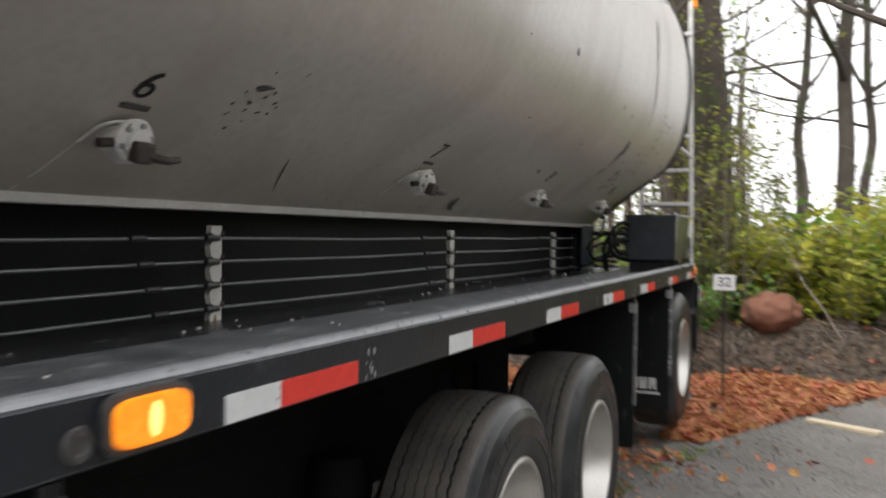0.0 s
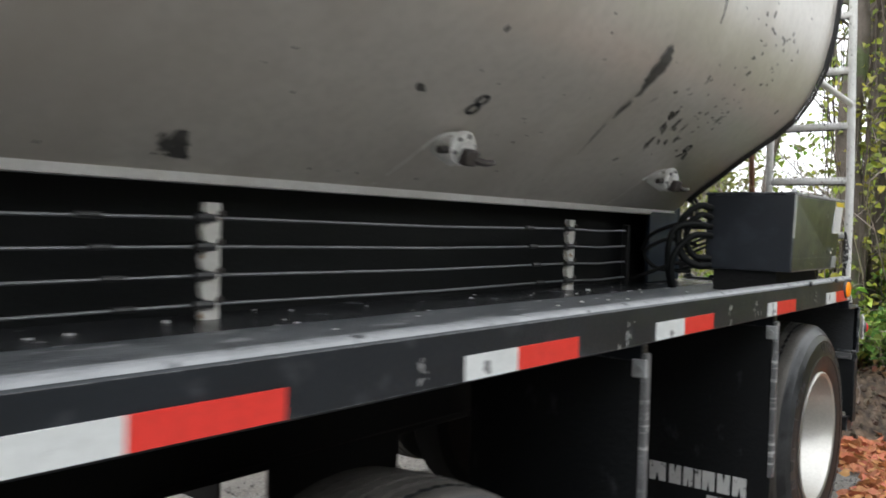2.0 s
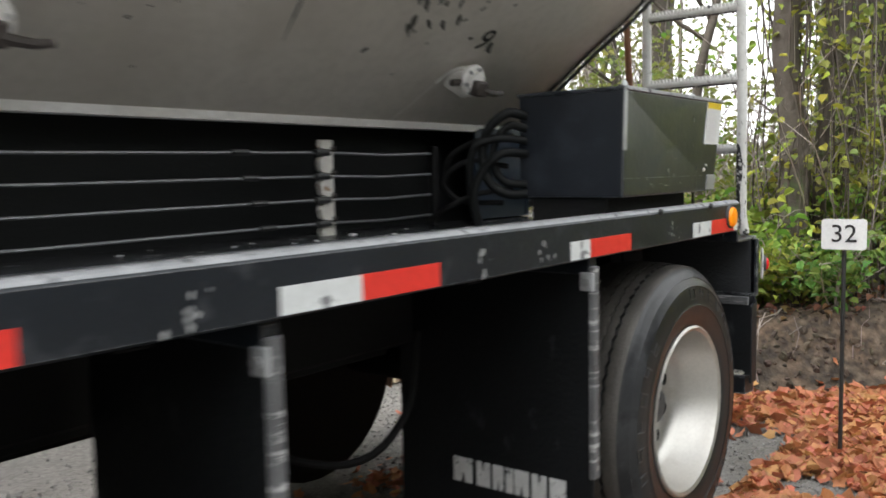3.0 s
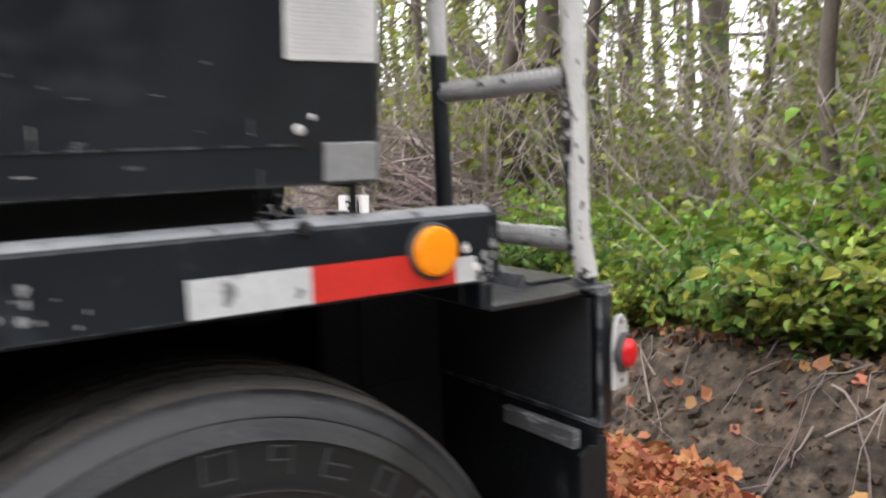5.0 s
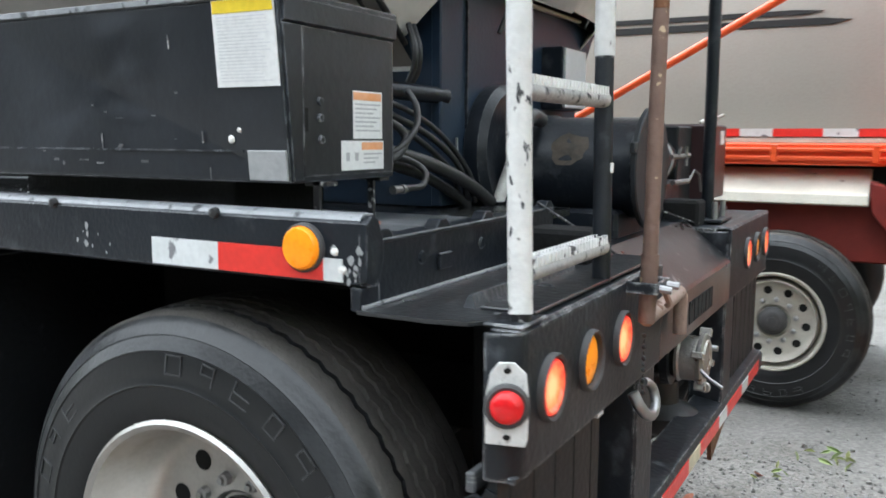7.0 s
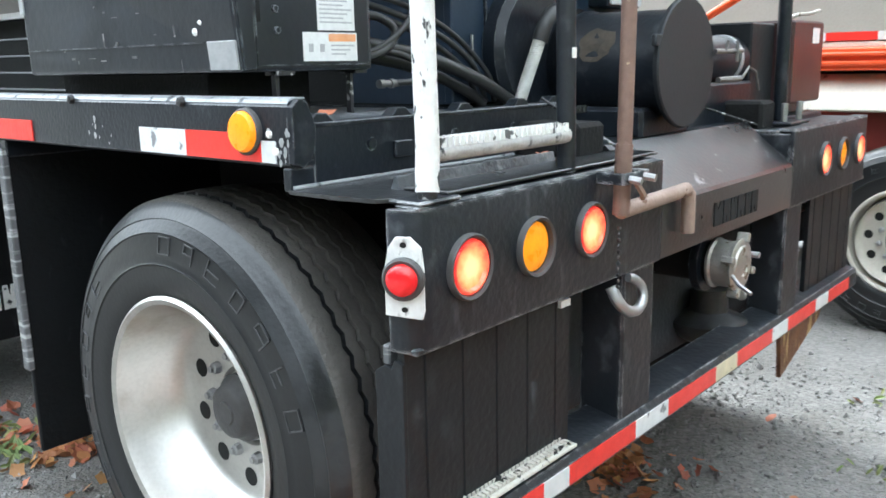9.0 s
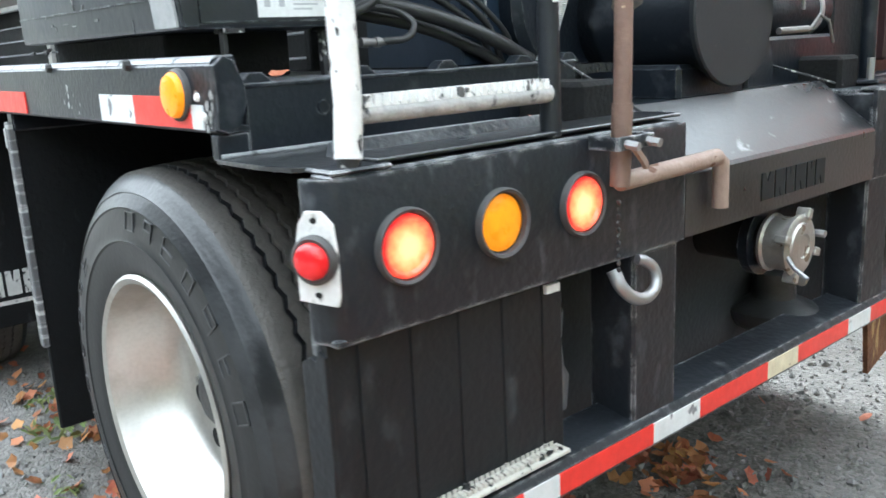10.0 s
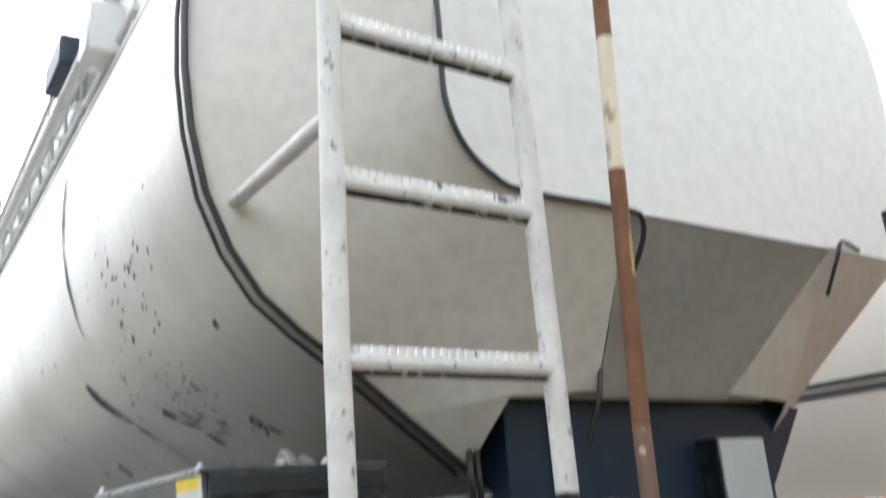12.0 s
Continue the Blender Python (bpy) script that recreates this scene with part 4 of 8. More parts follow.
for y in (-9.2, -7.33, -5.467, -3.601, -1.76):
    post(y)
for k in range(4):
    zc = 1.413 - k * 0.073
    ends = [-9.2, -7.33, -5.467, -3.601, -1.76, -1.22]
    for a, b in zip(ends, ends[1:]):
        part("guard_cable", tube(B(), [(-0.79, a, zc), (-0.79, (a + b) / 2, zc - 0.006), (-0.79, b, zc)], 0.0045, 6), M_CABLE, trailer, "taut steel guard cable", smooth=True)
        if b != ends[-1]:
            part("cable_splice", tube(B(), [(-0.786, b - 0.36 + 0.03 * k, zc - 0.001), (-0.786, b - 0.30 + 0.03 * k, zc - 0.001)], 0.0085, 7), M_HOSE, trailer, smooth=True)

# reflective tape on the rail
TAPES = [(-6.411, -6.247, -5.949), (-5.433, -5.261, -4.976), (-4.505, -4.319, -4.044), (-3.572, -3.38, -3.109), (-2.653, -2.447, -2.203), (-1.629, -1.521, -1.261), (-0.763, -0.594, -0.357)]
for a, b, c in TAPES:
    part("white_tape", box(B(), 0.0, 0.003, a, b, 1.0992, 1.15), M_WHITETAPE, trailer, "white reflective tape, scuffed")
    part("red_tape", box(B(), 0.0, 0.003, b, c, 1.0992, 1.15), M_RED, trailer, "red reflective tape")
part("white_tape", box(B(), 0.0, 0.003, -0.357, -0.318, 1.099, 1.138), M_WHITETAPE, trailer)
bm = B()
rnd = random.Random(11)
for y in (-0.93, -2.03, -2.85, -0.31, -6.0, -1.75, -0.30, -5.9, -3.7):
    for k in range(9):
        s = rnd.uniform(0.0015, 0.0065)
        yy, zz = y + rnd.gauss(0, 0.022), rnd.uniform(1.10, 1.165)
        bm.faces.new([bm.verts.new((0.0022, yy + s * math.cos(t) * rnd.uniform(.6, 1.3), zz + 1.6 * s * math.sin(t) * rnd.uniform(.6, 1.3))) for t in (0, 1, 2, 3, 4, 5)])
tagged(part("chipped_paint", bm, M_PLATE, trailer, "bare grey chips in the black paint"), kind="stuff")

# side markers
def round_marker(y, z, r, lens, x=0.0, glow=None, name="side_marker", label="round amber side marker lamp"):
    k = part(name, lathe(B(), [(0, 0), (0, r * 1.20), (0.008, r * 1.18), (0.011, r * 1.08), (0.009, r)], "x", (x, y, z), 28), M_GROMMET, trailer, label, smooth=True)
    part("lens", lathe(B(), [(0.004, r * 1.06), (0.015, r * 1.03), (0.020, r * 0.92), (0.0225, r * 0.5), (0.023, 0.0)], "x", (x, y, z), 28), lens, k, smooth=True)
    return k


round_marker(-0.397, 1.153, 0.036, M_AMBER)
bm = B()
prism(bm, [(-6.604 + 0.092 * math.copysign(abs(math.cos(a)) ** 0.45, math.cos(a)), 1.151 + 0.049 * math.copysign(abs(math.sin(a)) ** 0.5, math.sin(a))) for a in [k * math.pi / 14 for k in range(28)]], "x", 0, 0.014, 0.003)
oval = part("oval_marker", bm, M_GROMMET, trailer, "lit oval amber turn marker in a rubber ring")
bm = B()
prism(bm, [(-6.604 + 0.080 * math.copysign(abs(math.cos(a)) ** 0.45, math.cos(a)), 1.151 + 0.038 * math.copysign(abs(math.sin(a)) ** 0.5, math.sin(a))) for a in [k * math.pi / 14 for k in range(28)]], "x", 0.012, 0.024, 0.004)
part("lens", bm, M_AMBERLIT, oval, "glowing amber lens")
part("filament", lathe(B(), [(0.024, 0), (0.024, 0.014), (0.0255, 0.008), (0.026, 0)], "x", (0, 0, 0), 14), M_AMBERGLOW, oval, m=Matrix.Translation((0, -6.604, 1.151)) @ Matrix.Diagonal((1, 1.0, 2.0, 1)))
part("grommet", lathe(B(), [(0, 0), (0, 0.027), (0.006, 0.025), (0.006, 0.015), (0.003, 0.013), (0.003, 0)], "x", (0, -6.735, 1.135), 20), M_GROMMET, trailer, "empty round grey grommet", smooth=True)

# ---- wheels ----
def wheel_meshes(R, W, rim_r, deep, rimmat):
    """Tyre, rim and hub about the origin; the axle runs along x and the outer face is at x = 0."""
    out = {}
    side = [(-0.020, rim_r - 0.012), (-0.004, rim_r + 0.010), (0.004, rim_r + 0.045), (0.0085, rim_r + 0.074), (0.0118, rim_r + 0.078), (0.0092, rim_r + 0.083), (0.009, rim_r + 0.10), (0.004, R - 0.098), (0.001, R - 0.082), (0.0032, R - 0.079), (0.0010, R - 0.075), (-0.006, R - 0.062), (-0.0115, R - 0.052), (-0.0105, R - 0.050), (-0.0150, R - 0.046), (-0.026, R - 0.030), (-0.038, R - 0.017), (-0.050, R - 0.009)]
    lo, hi, tread, groove = -0.056, -W + 0.056, [], []
    for k in range(7):
        rib0, rib1 = lo + (hi - lo) * k / 7, lo + (hi - lo) * (k + 1) / 7
        drop = 0.007 * (abs(k - 3) / 3) ** 2
        tread += [(rib0 - 0.0042, R - drop - 0.001), ((rib0 + rib1) / 2, R - drop * 0.9), (rib1 + 0.0042, R - drop - 0.001)]
        if k < 6:
            tread += [(rib1 + 0.0026, R - drop - 0.008), (rib1 - 0.0026, R - drop - 0.008)]
            groove.append(rib1)
    t = lathe(B(), side + tread + [(-W + 0.050, R - 0.009), (-W + 0.02, R - 0.035), (-W, R - 0.09), (-W - 0.004, rim_r + 0.08), (-W + 0.03, rim_r - 0.01)], "x", (0, 0, 0), 144, closed=True)
    for v in t.verts:
        if any(abs(v.co.x - g) < 0.0055 for g in groove) and math.hypot(v.co.y, v.co.z) > R - 0.03:
            k = round(math.atan2(v.co.z, v.co.y) / (2 * math.pi) * 144)
            v.co.x += 0.0042 if k % 2 else -0.0042
    out["tyre"] = me = to_mesh("tyre", t, M_RUBBER, True, 30)
    me.materials.append(M_TREAD)
    me.materials.append(M_SIDEWALL)
    for f in me.polygons:
        rr = math.hypot(f.center.y, f.center.z)
        if rr < R - 0.078:
            f.material_index = 2
        # groove faces take the black sidewall material, shade put into the colour
        if rr > R - 0.022 and -W + 0.02 < f.center.x < -0.040:
            f.material_index = 1 if rr > R - 0.0095 or f.center.x > -0.058 or f.center.x < -W + 0.058 else 2
    lt = B()
    for k in range(30):
        if k % 10 in (7, 8, 9):
            continue
        a = radians(k * 12)
        w = 0.017 if k % 2 else 0.022
        mm = Matrix.Rotation(a, 4, "X") @ Matrix.Translation((0.0045, 0, R - 0.106)) @ Matrix.Rotation(radians(-7), 4, "Y")
        for dy0, dy1, dz0, dz1 in (((-w, w, 0.0200, 0.023), (-w, w, -0.023, -0.0200), (-w, -w + 0.003, -0.023, 0.023), (w - 0.003, w, -0.023, 0.023)), ((-w, w, -0.023, -0.0200), (-w, -w + 0.003, -0.023, 0.023), (-w, w, -0.0016, 0.0016)), ((-w, w, 0.0200, 0.023), (w - 0.003, w, -0.023, 0.023), (-w, w, -0.0016, 0.0016), (-w, -w + 0.003, 0.0, 0.023)))[k % 3]:
            box(lt, -0.002, 0.0032, dy0, dy1, dz0 * 0.86, dz1 * 0.86, m=mm)
    out["lettering"] = to_mesh("lettering", lt, M_LETTER)
    r = lathe(B(), [(-0.02, rim_r - 0.002), (-0.002, rim_r + 0.004), (0.004, rim_r - 0.004), (-0.002, rim_r - 0.016), (-0.03, rim_r - 0.022), (-0.10, rim_r - 0.036), (-deep + 0.05, rim_r - 0.050), (-deep + 0.02, rim_r - 0.058), (-deep, rim_r - 0.085), (-deep, 0.10), (-deep - 0.012, 0.09), (-deep - 0.012, 0.0)], "x", (0, 0, 0), 64, cap=False)
    out["rim"] = to_mesh("rim", r, rimmat, True, 45)
    h = lathe(B(), [(-deep + 0.0006, 0), (-deep + 0.0008, 0.024), (-deep + 0.001, 0.0)], "x", (0, 0, 0), 18)
    out["vent_hole"] = to_mesh("vent_hole", h, M_HOLE)
    n = lathe(B(), [(-deep, 0), (-deep, 0.016), (-deep + 0.016, 0.014), (-deep + 0.019, 0.009), (-deep + 0.026, 0.008), (-deep + 0.026, 0)], "x", (0, 0, 0), 8)
    out["lug_nut"] = to_mesh("lug_nut", n, M_STEEL, True)
    hub = lathe(B(), [(-deep - 0.01, 0.085), (-deep + 0.02, 0.083), (-deep + 0.03, 0.070), (-deep + 0.05, 0.064), (-deep + 0.058, 0.052), (-deep + 0.058, 0.030), (-deep + 0.063, 0.028), (-deep + 0.064, 0)], "x", (0, 0, 0), 28)
    out["wheel"] = to_mesh("wheel_hub", hub, M_GROMMET, True)
    return out


W_LIFT = wheel_meshes(0.530, 0.37, 0.304, 0.175, M_ALU)


def put_wheel(parent, meshes, x, y, z, out=1, turn=0.0, label="wheel"):
    m = Matrix.Translation((x, y, z)) @ (Matrix.Rotation(math.pi, 4, "Z") if out < 0 else ID) @ Matrix.Rotation(turn, 4, "X")
    w = part("wheel", meshes["wheel"], M_GROMMET, parent, label, m)
    for k, nm in (("tyre", "tyre"), ("rim", "rim"), ("lettering", "tyre_lettering")):
        o = part(nm, meshes[k], M_RUBBER, w, "", m)
        if k == "lettering":
            tagged(o, kind="stuff")
    for k in range(10):
        a, c = 2 * math.pi * (k + 0.5) / 10, 2 * math.pi * k / 10
        part("vent_hole", meshes["vent_hole"], M_HOLE, w, "", m @ Matrix.Translation((0, 0.185 * math.cos(a), 0.185 * math.sin(a))))
        part("lug_nut", meshes["lug_nut"], M_STEEL, w, "", m @ Matrix.Translation((0, 0.128 * math.cos(c), 0.128 * math.sin(c))))
    return w


for k, (y, z) in enumerate(((-4.74, 0.328), (-3.56, 0.328), (-0.735, 0.472))):
    put_wheel(trailer, W_LIFT, -0.018, y, z, 1, (0.35, 1.05, radians(-72))[k], "wide single wheel with a deep aluminium rim" + (", lifted off the ground" if k == 2 else ""))
    put_wheel(trailer, W_LIFT, 2 * CX + 0.018, y, z, -1, 0.5 * k)
    part("axle", tube(B(), [(-0.25, y, z), (2 * CX + 0.25, y, z)], 0.065, 14), M_DARK, trailer, smooth=True)
    for xx in (-0.62, 2 * CX + 0.62):
        bm = B()
        lathe(bm, [(-0.09, 0), (-0.09, 0.11), (0.12, 0.13), (0.2, 0.10), (0.2, 0)], "z", (xx, y - 0.25, z + 0.12), 16)
        box(bm, xx - 0.05, xx + 0.05, y - 0.55, y + 0.12, z - 0.04, z + 0.06, 0.01)
        part("air_suspension", bm, M_DARK, trailer, smooth=True)
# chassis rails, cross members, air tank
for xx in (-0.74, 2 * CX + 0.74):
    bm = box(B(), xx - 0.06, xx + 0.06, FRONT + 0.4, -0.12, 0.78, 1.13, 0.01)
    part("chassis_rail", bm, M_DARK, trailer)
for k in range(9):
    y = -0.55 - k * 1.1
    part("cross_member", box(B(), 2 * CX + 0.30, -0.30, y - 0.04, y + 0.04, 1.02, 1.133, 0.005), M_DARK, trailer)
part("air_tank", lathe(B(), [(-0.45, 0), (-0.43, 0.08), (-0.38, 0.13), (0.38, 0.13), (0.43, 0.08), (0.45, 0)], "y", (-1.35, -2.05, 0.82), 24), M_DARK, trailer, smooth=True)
bm = B()
tube(bm, smooth_line([(-0.55, -1.62, 0.85), (-0.5, -1.75, 0.62), (-0.55, -1.95, 0.52), (-0.8, -2.2, 0.6)], 6), 0.012, 6)
part("brake_hose", bm, M_DARK, trailer, smooth=True)

# mud flaps with maker's bars
# unseen dark blocks and sheets added so the underside stays dark
for y0, y1 in ((FRONT + 0.5, -2.75), (-2.35, -1.25)):
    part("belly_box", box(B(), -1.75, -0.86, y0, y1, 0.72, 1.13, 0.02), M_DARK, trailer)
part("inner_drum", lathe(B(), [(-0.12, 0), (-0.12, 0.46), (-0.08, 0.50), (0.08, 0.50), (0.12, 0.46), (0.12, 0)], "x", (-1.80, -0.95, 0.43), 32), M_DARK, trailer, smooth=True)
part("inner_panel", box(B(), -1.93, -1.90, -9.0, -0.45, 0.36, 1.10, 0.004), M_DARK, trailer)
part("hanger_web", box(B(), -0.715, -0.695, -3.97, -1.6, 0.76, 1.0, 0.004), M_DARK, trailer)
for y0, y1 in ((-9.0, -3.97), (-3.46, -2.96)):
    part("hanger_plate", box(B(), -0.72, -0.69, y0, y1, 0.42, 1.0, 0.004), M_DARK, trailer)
for y in (-1.48, -2.65, -6.75):
    part("far_mud_flap", box(B(), 2 * CX + 0.02, 2 * CX + 0.62, y - 0.008, y + 0.008, 0.18, 1.04), M_FLAP, trailer)
part("far_side_skirt", box(B(), 2 * CX + 0.05, 2 * CX + 0.07, -9.0, -6.6, 0.3, 1.1), M_DARK, trailer)


def flap(y, x0, x1, z0, z1, letters, back=False):
    f = part("mud_flap", box(B(), x0, x1, y - 0.008, y + 0.008, z0, z1, 0.004), M_MUDFLAP, trailer, "black rubber mud flap with worn edges")
    part("flap_bracket", box(B(), x1 - 0.006, x1 + 0.012, y - 0.018, y + 0.016, z0 + 0.25, z1 + 0.02, 0.003), M_BRACKET, f, "worn steel edge bracket")
    part("flap_plate", box(B(), x1 - 0.030, x1 + 0.014, y - 0.025, y - 0.012, z1 - 0.050, z1 + 0.004, 0.003), M_PLATE, f, "dull grey clamp plate")
    part("flap_bolt", lathe(B(), [(-0.012, 0), (-0.012, 0.012), (0.0, 0.012), (0.0, 0)], "y", (x1 - 0.010, y - 0.02, z1 - 0.024), 8), M_STEEL, f)
    part("hanger_bar", box(B(), x0 - 0.3, x1, y - 0.02, y + 0.02, z1 - 0.005, z1 + 0.045, 0.004), M_FRAME, f)
    if letters:
        a, b, za, zb = letters
        yy = y + 0.0095 if back else y - 0.0095
        xa = a
        for k, w in enumerate((0.20, 0.14, 0.11, 0.07, 0.14, 0.14, 0.15)):
            w *= b - a
            q, zm = w * 0.82, (za + zb) / 2
            notch = zb if k % 2 else za
            bb = prism(B(), [(xa, za), (xa + q * 0.38, za), (xa + q * 0.5, zm if notch == za else za), (xa + q * 0.62, za), (xa + q, za), (xa + q, zb), (xa + q * 0.62, zb), (xa + q * 0.5, zm if notch == zb else zb), (xa + q * 0.38, zb), (xa, zb)], "y", yy - 0.001, yy + 0.001)
            part("maker_bar", bb, M_WORNMARK, f, "white worn maker's mark")
            xa += w
        part("maker_bar", box(B(), (a + b) / 2 + 0.03, b - 0.01, yy - 0.001, yy + 0.001, za - 0.035, za - 0.018), M_WORNMARK, f)
    return f


flap(-1.48, -0.74, -0.012, 0.20, 1.05, (-0.515, -0.065, 0.345, 0.425))
flap(-2.65, -0.64, -0.030, 0.20, 1.04, (-0.56, -0.09, 0.325, 0.425), True)
flap(-6.75, -0.62, -0.030, 0.20, 1.04, None)


# ---- rear of the trailer ----
def lamp(x, lens, lit, parent):
    """A round lamp in a rubber ring, set into the bumper's rear face."""
    y, z, r = 0.006, 0.930, 0.049
    g = part("tail_lamp", lathe(B(), [(-0.02, 0.0), (-0.02, r * 1.17), (0.003, r * 1.19), (0.007, r * 1.13), (0.004, r * 1.03), (-0.014, r)], "y", (x, y, z), 32), M_GROMMET, parent, "lit round red tail lamp in a grey rubber ring" if lit else "unlit round amber lamp in a grey rubber ring", smooth=True)
    bowl = [(-0.010, r), (0.001, r * 0.98), (0.004, r * 0.93), (0.004, r * 0.87), (0.001, r * 0.83), (-0.002, r * 0.78), (-0.003, r * 0.6), (-0.003, 0)] if lit else [(-0.014, r), (-0.006, r * 0.96), (-0.001, r * 0.7), (0.001, r * 0.35), (0.0015, 0)]
    part("lens", lathe(B(), bowl, "y", (0, 0, 0), 32), lens, g, smooth=True, m=Matrix.Translation((x, y, z)))


bm = B()
# bumper block on the near side, rounded outer corner
def bumper_block(x_out, x_in, label):
    s = 1 if x_out > x_in else -1
    r = 0.045
    out = [(x_in, 0.0), (x_out - s * r, 0.0)]
    out += [(x_out - s * r + s * r * math.sin(a), -r + r * math.cos(a)) for a in [radians(18 * k) for k in range(1, 6)]]
    out += [(x_out, -0.056), (x_out - s * 0.012, -0.056), (x_out - s * 0.012, -0.05), (x_out - s * 0.05, -0.012), (x_in, -0.012)]
    b = B()
    prism(b, out, "z", 0.805, 1.043, 0.004)
    p = part("bumper", b, M_BUMPER, trailer, label, smooth=True, sharp=25)
    part("bumper_top", box(B(), min(x_out, x_in) + (0.02 if s > 0 else 0.02), max(x_out, x_in) - 0.02, -0.056, -0.004, 1.036, 1.048, 0.004), M_BUMPER, p)
    part("bumper_foot", box(B(), min(x_out, x_in) + 0.01, max(x_out, x_in) - 0.01, -0.054, -0.004, 0.802, 0.815, 0.003), M_BUMPER, p)
    # unseen sheet added behind the lamps so the space stays dark
    part("lamp_backing", box(B(), min(x_out, x_in) + 0.03, max(x_out, x_in) - 0.03, -0.052, -0.044, 0.812, 1.036, 0.002), M_CHASSIS, p)
    return p


bump = bumper_block(0.0, -0.857, "scuffed black steel rear bumper with round lamps")
bump2 = bumper_block(2 * CX, -1.74, "scuffed black steel rear bumper with round lamps")
part("bumper_top", box(B(), 2 * CX + 0.02, -1.742, -0.30, -0.055, 1.030, 1.043, 0.003), M_BUMPER, bump2)
part("bumper_end", box(B(), -1.756, -1.742, -0.30, -0.013, 0.806, 1.034, 0.003), M_BUMPER, bump2)
for x, lens, lit in ((-0.139, M_LITLENS, 1), (-0.336, M_AMBER, 0), (-0.535, M_LITLENS, 1)):
    lamp(x, lens, lit, bump)
for x, lens, lit in ((-2.048, M_LITLENS, 1), (-2.25, M_AMBER, 0), (-2.452, M_LITLENS, 1)):
    lamp(x, lens, lit, bump2)
# corner side marker on a flaking white plate
bm = B()
pl = [(-0.075, 0.858), (-0.012, 0.852), (-0.008, 0.87), (-0.008, 0.955), (-0.012, 1.0), (-0.03, 1.022), (-0.055, 1.022), (-0.068, 1.0), (-0.075, 0.955)]
pl = [(a + 0.0415, b - 0.937) for a, b in pl]
prism(bm, pl, "x", 0.0, 0.006, 0.0015)
MK = Matrix.Translation((0.002, -0.014, 0.937)) @ Matrix.Rotation(radians(24), 4, "Z") @ Matrix.Diagonal((1, 0.98, 0.78, 1))
MK2 = Matrix.Translation((0.002, -0.014, 0.937)) @ Matrix.Rotation(radians(24), 4, "Z")
plate = part("marker_plate", bm, M_WHITEPAINT, trailer, "chipped white plate with a red marker lamp", m=MK)
for z in (0.872, 1.006):
    part("plate_hole", lathe(B(), [(0.006, 0), (0.0068, 0.006), (0.007, 0)], "x", (0, 0, z - 0.937), 10), M_HOLE, plate, m=MK)
part("lamp_ring", lathe(B(), [(0.004, 0.0), (0.004, 0.035), (0.014, 0.035), (0.018, 0.031), (0.016, 0.026)], "x", (0, 0, 0), 28), M_GROMMET, plate, smooth=True, m=MK2)
part("red_lens", lathe(B(), [(0.010, 0.0265), (0.022, 0.0255), (0.028, 0.021), (0.031, 0.011), (0.032, 0)], "x", (0, 0, 0), 28), M_REDLENS, plate, "domed red lens", smooth=True, m=MK2)
# middle panel between the bumpers: sloping step and stamped face
XM0, XM1 = -0.857, -1.74
bm = prism(B(), [(-0.155, 1.068), (-0.006, 0.945), (0.0, 0.936), (0.0, 0.808), (-0.012, 0.806), (-0.012, 0.930), (-0.165, 1.056)], "x", XM1, XM0)
mid = part("centre_panel", bm, M_CENTRE, trailer, "worn sloping centre panel with a stamped mark")
for k, (a, b) in enumerate(((-1.155, -1.205), (-1.215, -1.255), (-1.265, -1.30), (-1.31, -1.355), (-1.365, -1.40), (-1.41, -1.455))):
    z0, z1, mx = 0.838, 0.900, (a + b) / 2
    bm = prism(B(), [(a, z0), (a - 0.016, z0), (mx, z0 + (0.024 if k % 2 else 0.0)), (b + 0.016, z0), (b, z0), (b, z1), (b + 0.014, z1), (mx, z1 - (0.0 if k % 2 else 0.022)), (a - 0.014, z1), (a, z1)], "y", 0.0, 0.0025)
    part("stamped_bar", bm, M_HOLE, mid, "black stamped bar")

for x in (XM0 - 0.004, XM1 + 0.004):
    part("gusset", prism(B(), [(-0.16, 1.06), (-0.006, 0.95), (-0.006, 0.90), (-0.16, 0.90)], "x", x - 0.004, x + 0.004), M_BUMPER, mid)
# rubber skirts under the bumpers, post, underride bar
for a, b in ((-0.515, -0.012), (-2.55, -2.05)):
    line = [(b, -0.05), (a, -0.05), (a, -0.035)]
    for k in range(5):
        x = a + (b - a) * (k + 0.5) / 5
        line += [(x - 0.004, -0.035), (x - 0.002, -0.0385), (x + 0.002, -0.0385), (x + 0.004, -0.035)]
    bm = prism(B(), line + [(b, -0.035)], "z", 0.44, 0.805)
    sk = part("bumper_skirt", bm, M_FLAP, trailer, "ribbed black rubber skirt")
part("skirt_return", prism(B(), [(-0.098, 0.44), (-0.034, 0.44), (-0.034, 0.784), (-0.052, 0.790), (-0.060, 0.772), (-0.075, 0.776), (-0.098, 0.762)], "x", -0.016, -0.006, 0.002), M_FLAP, trailer, "folded side of the rubber skirt")
part("step_bracket", box(B(), -0.225, -0.024, -0.098, -0.080, 0.768, 0.803, 0.003), M_BRACKET, trailer, "dull grey steel bracket")
# unseen sheets added inside the skirt to close a bright gap
part("skirt_web", box(B(), -0.522, -0.512, -0.250, -0.038, 0.44, 0.803, 0.001), M_CHASSIS, trailer)
part("skirt_web", box(B(), -0.522, -0.512, -0.250, -0.053, 0.8035, 1.034, 0.001), M_CHASSIS, trailer)
part("clearance_tag", box(B(), -0.50, -0.465, -0.03, -0.022, 0.775, 0.79), M_LABEL, trailer)
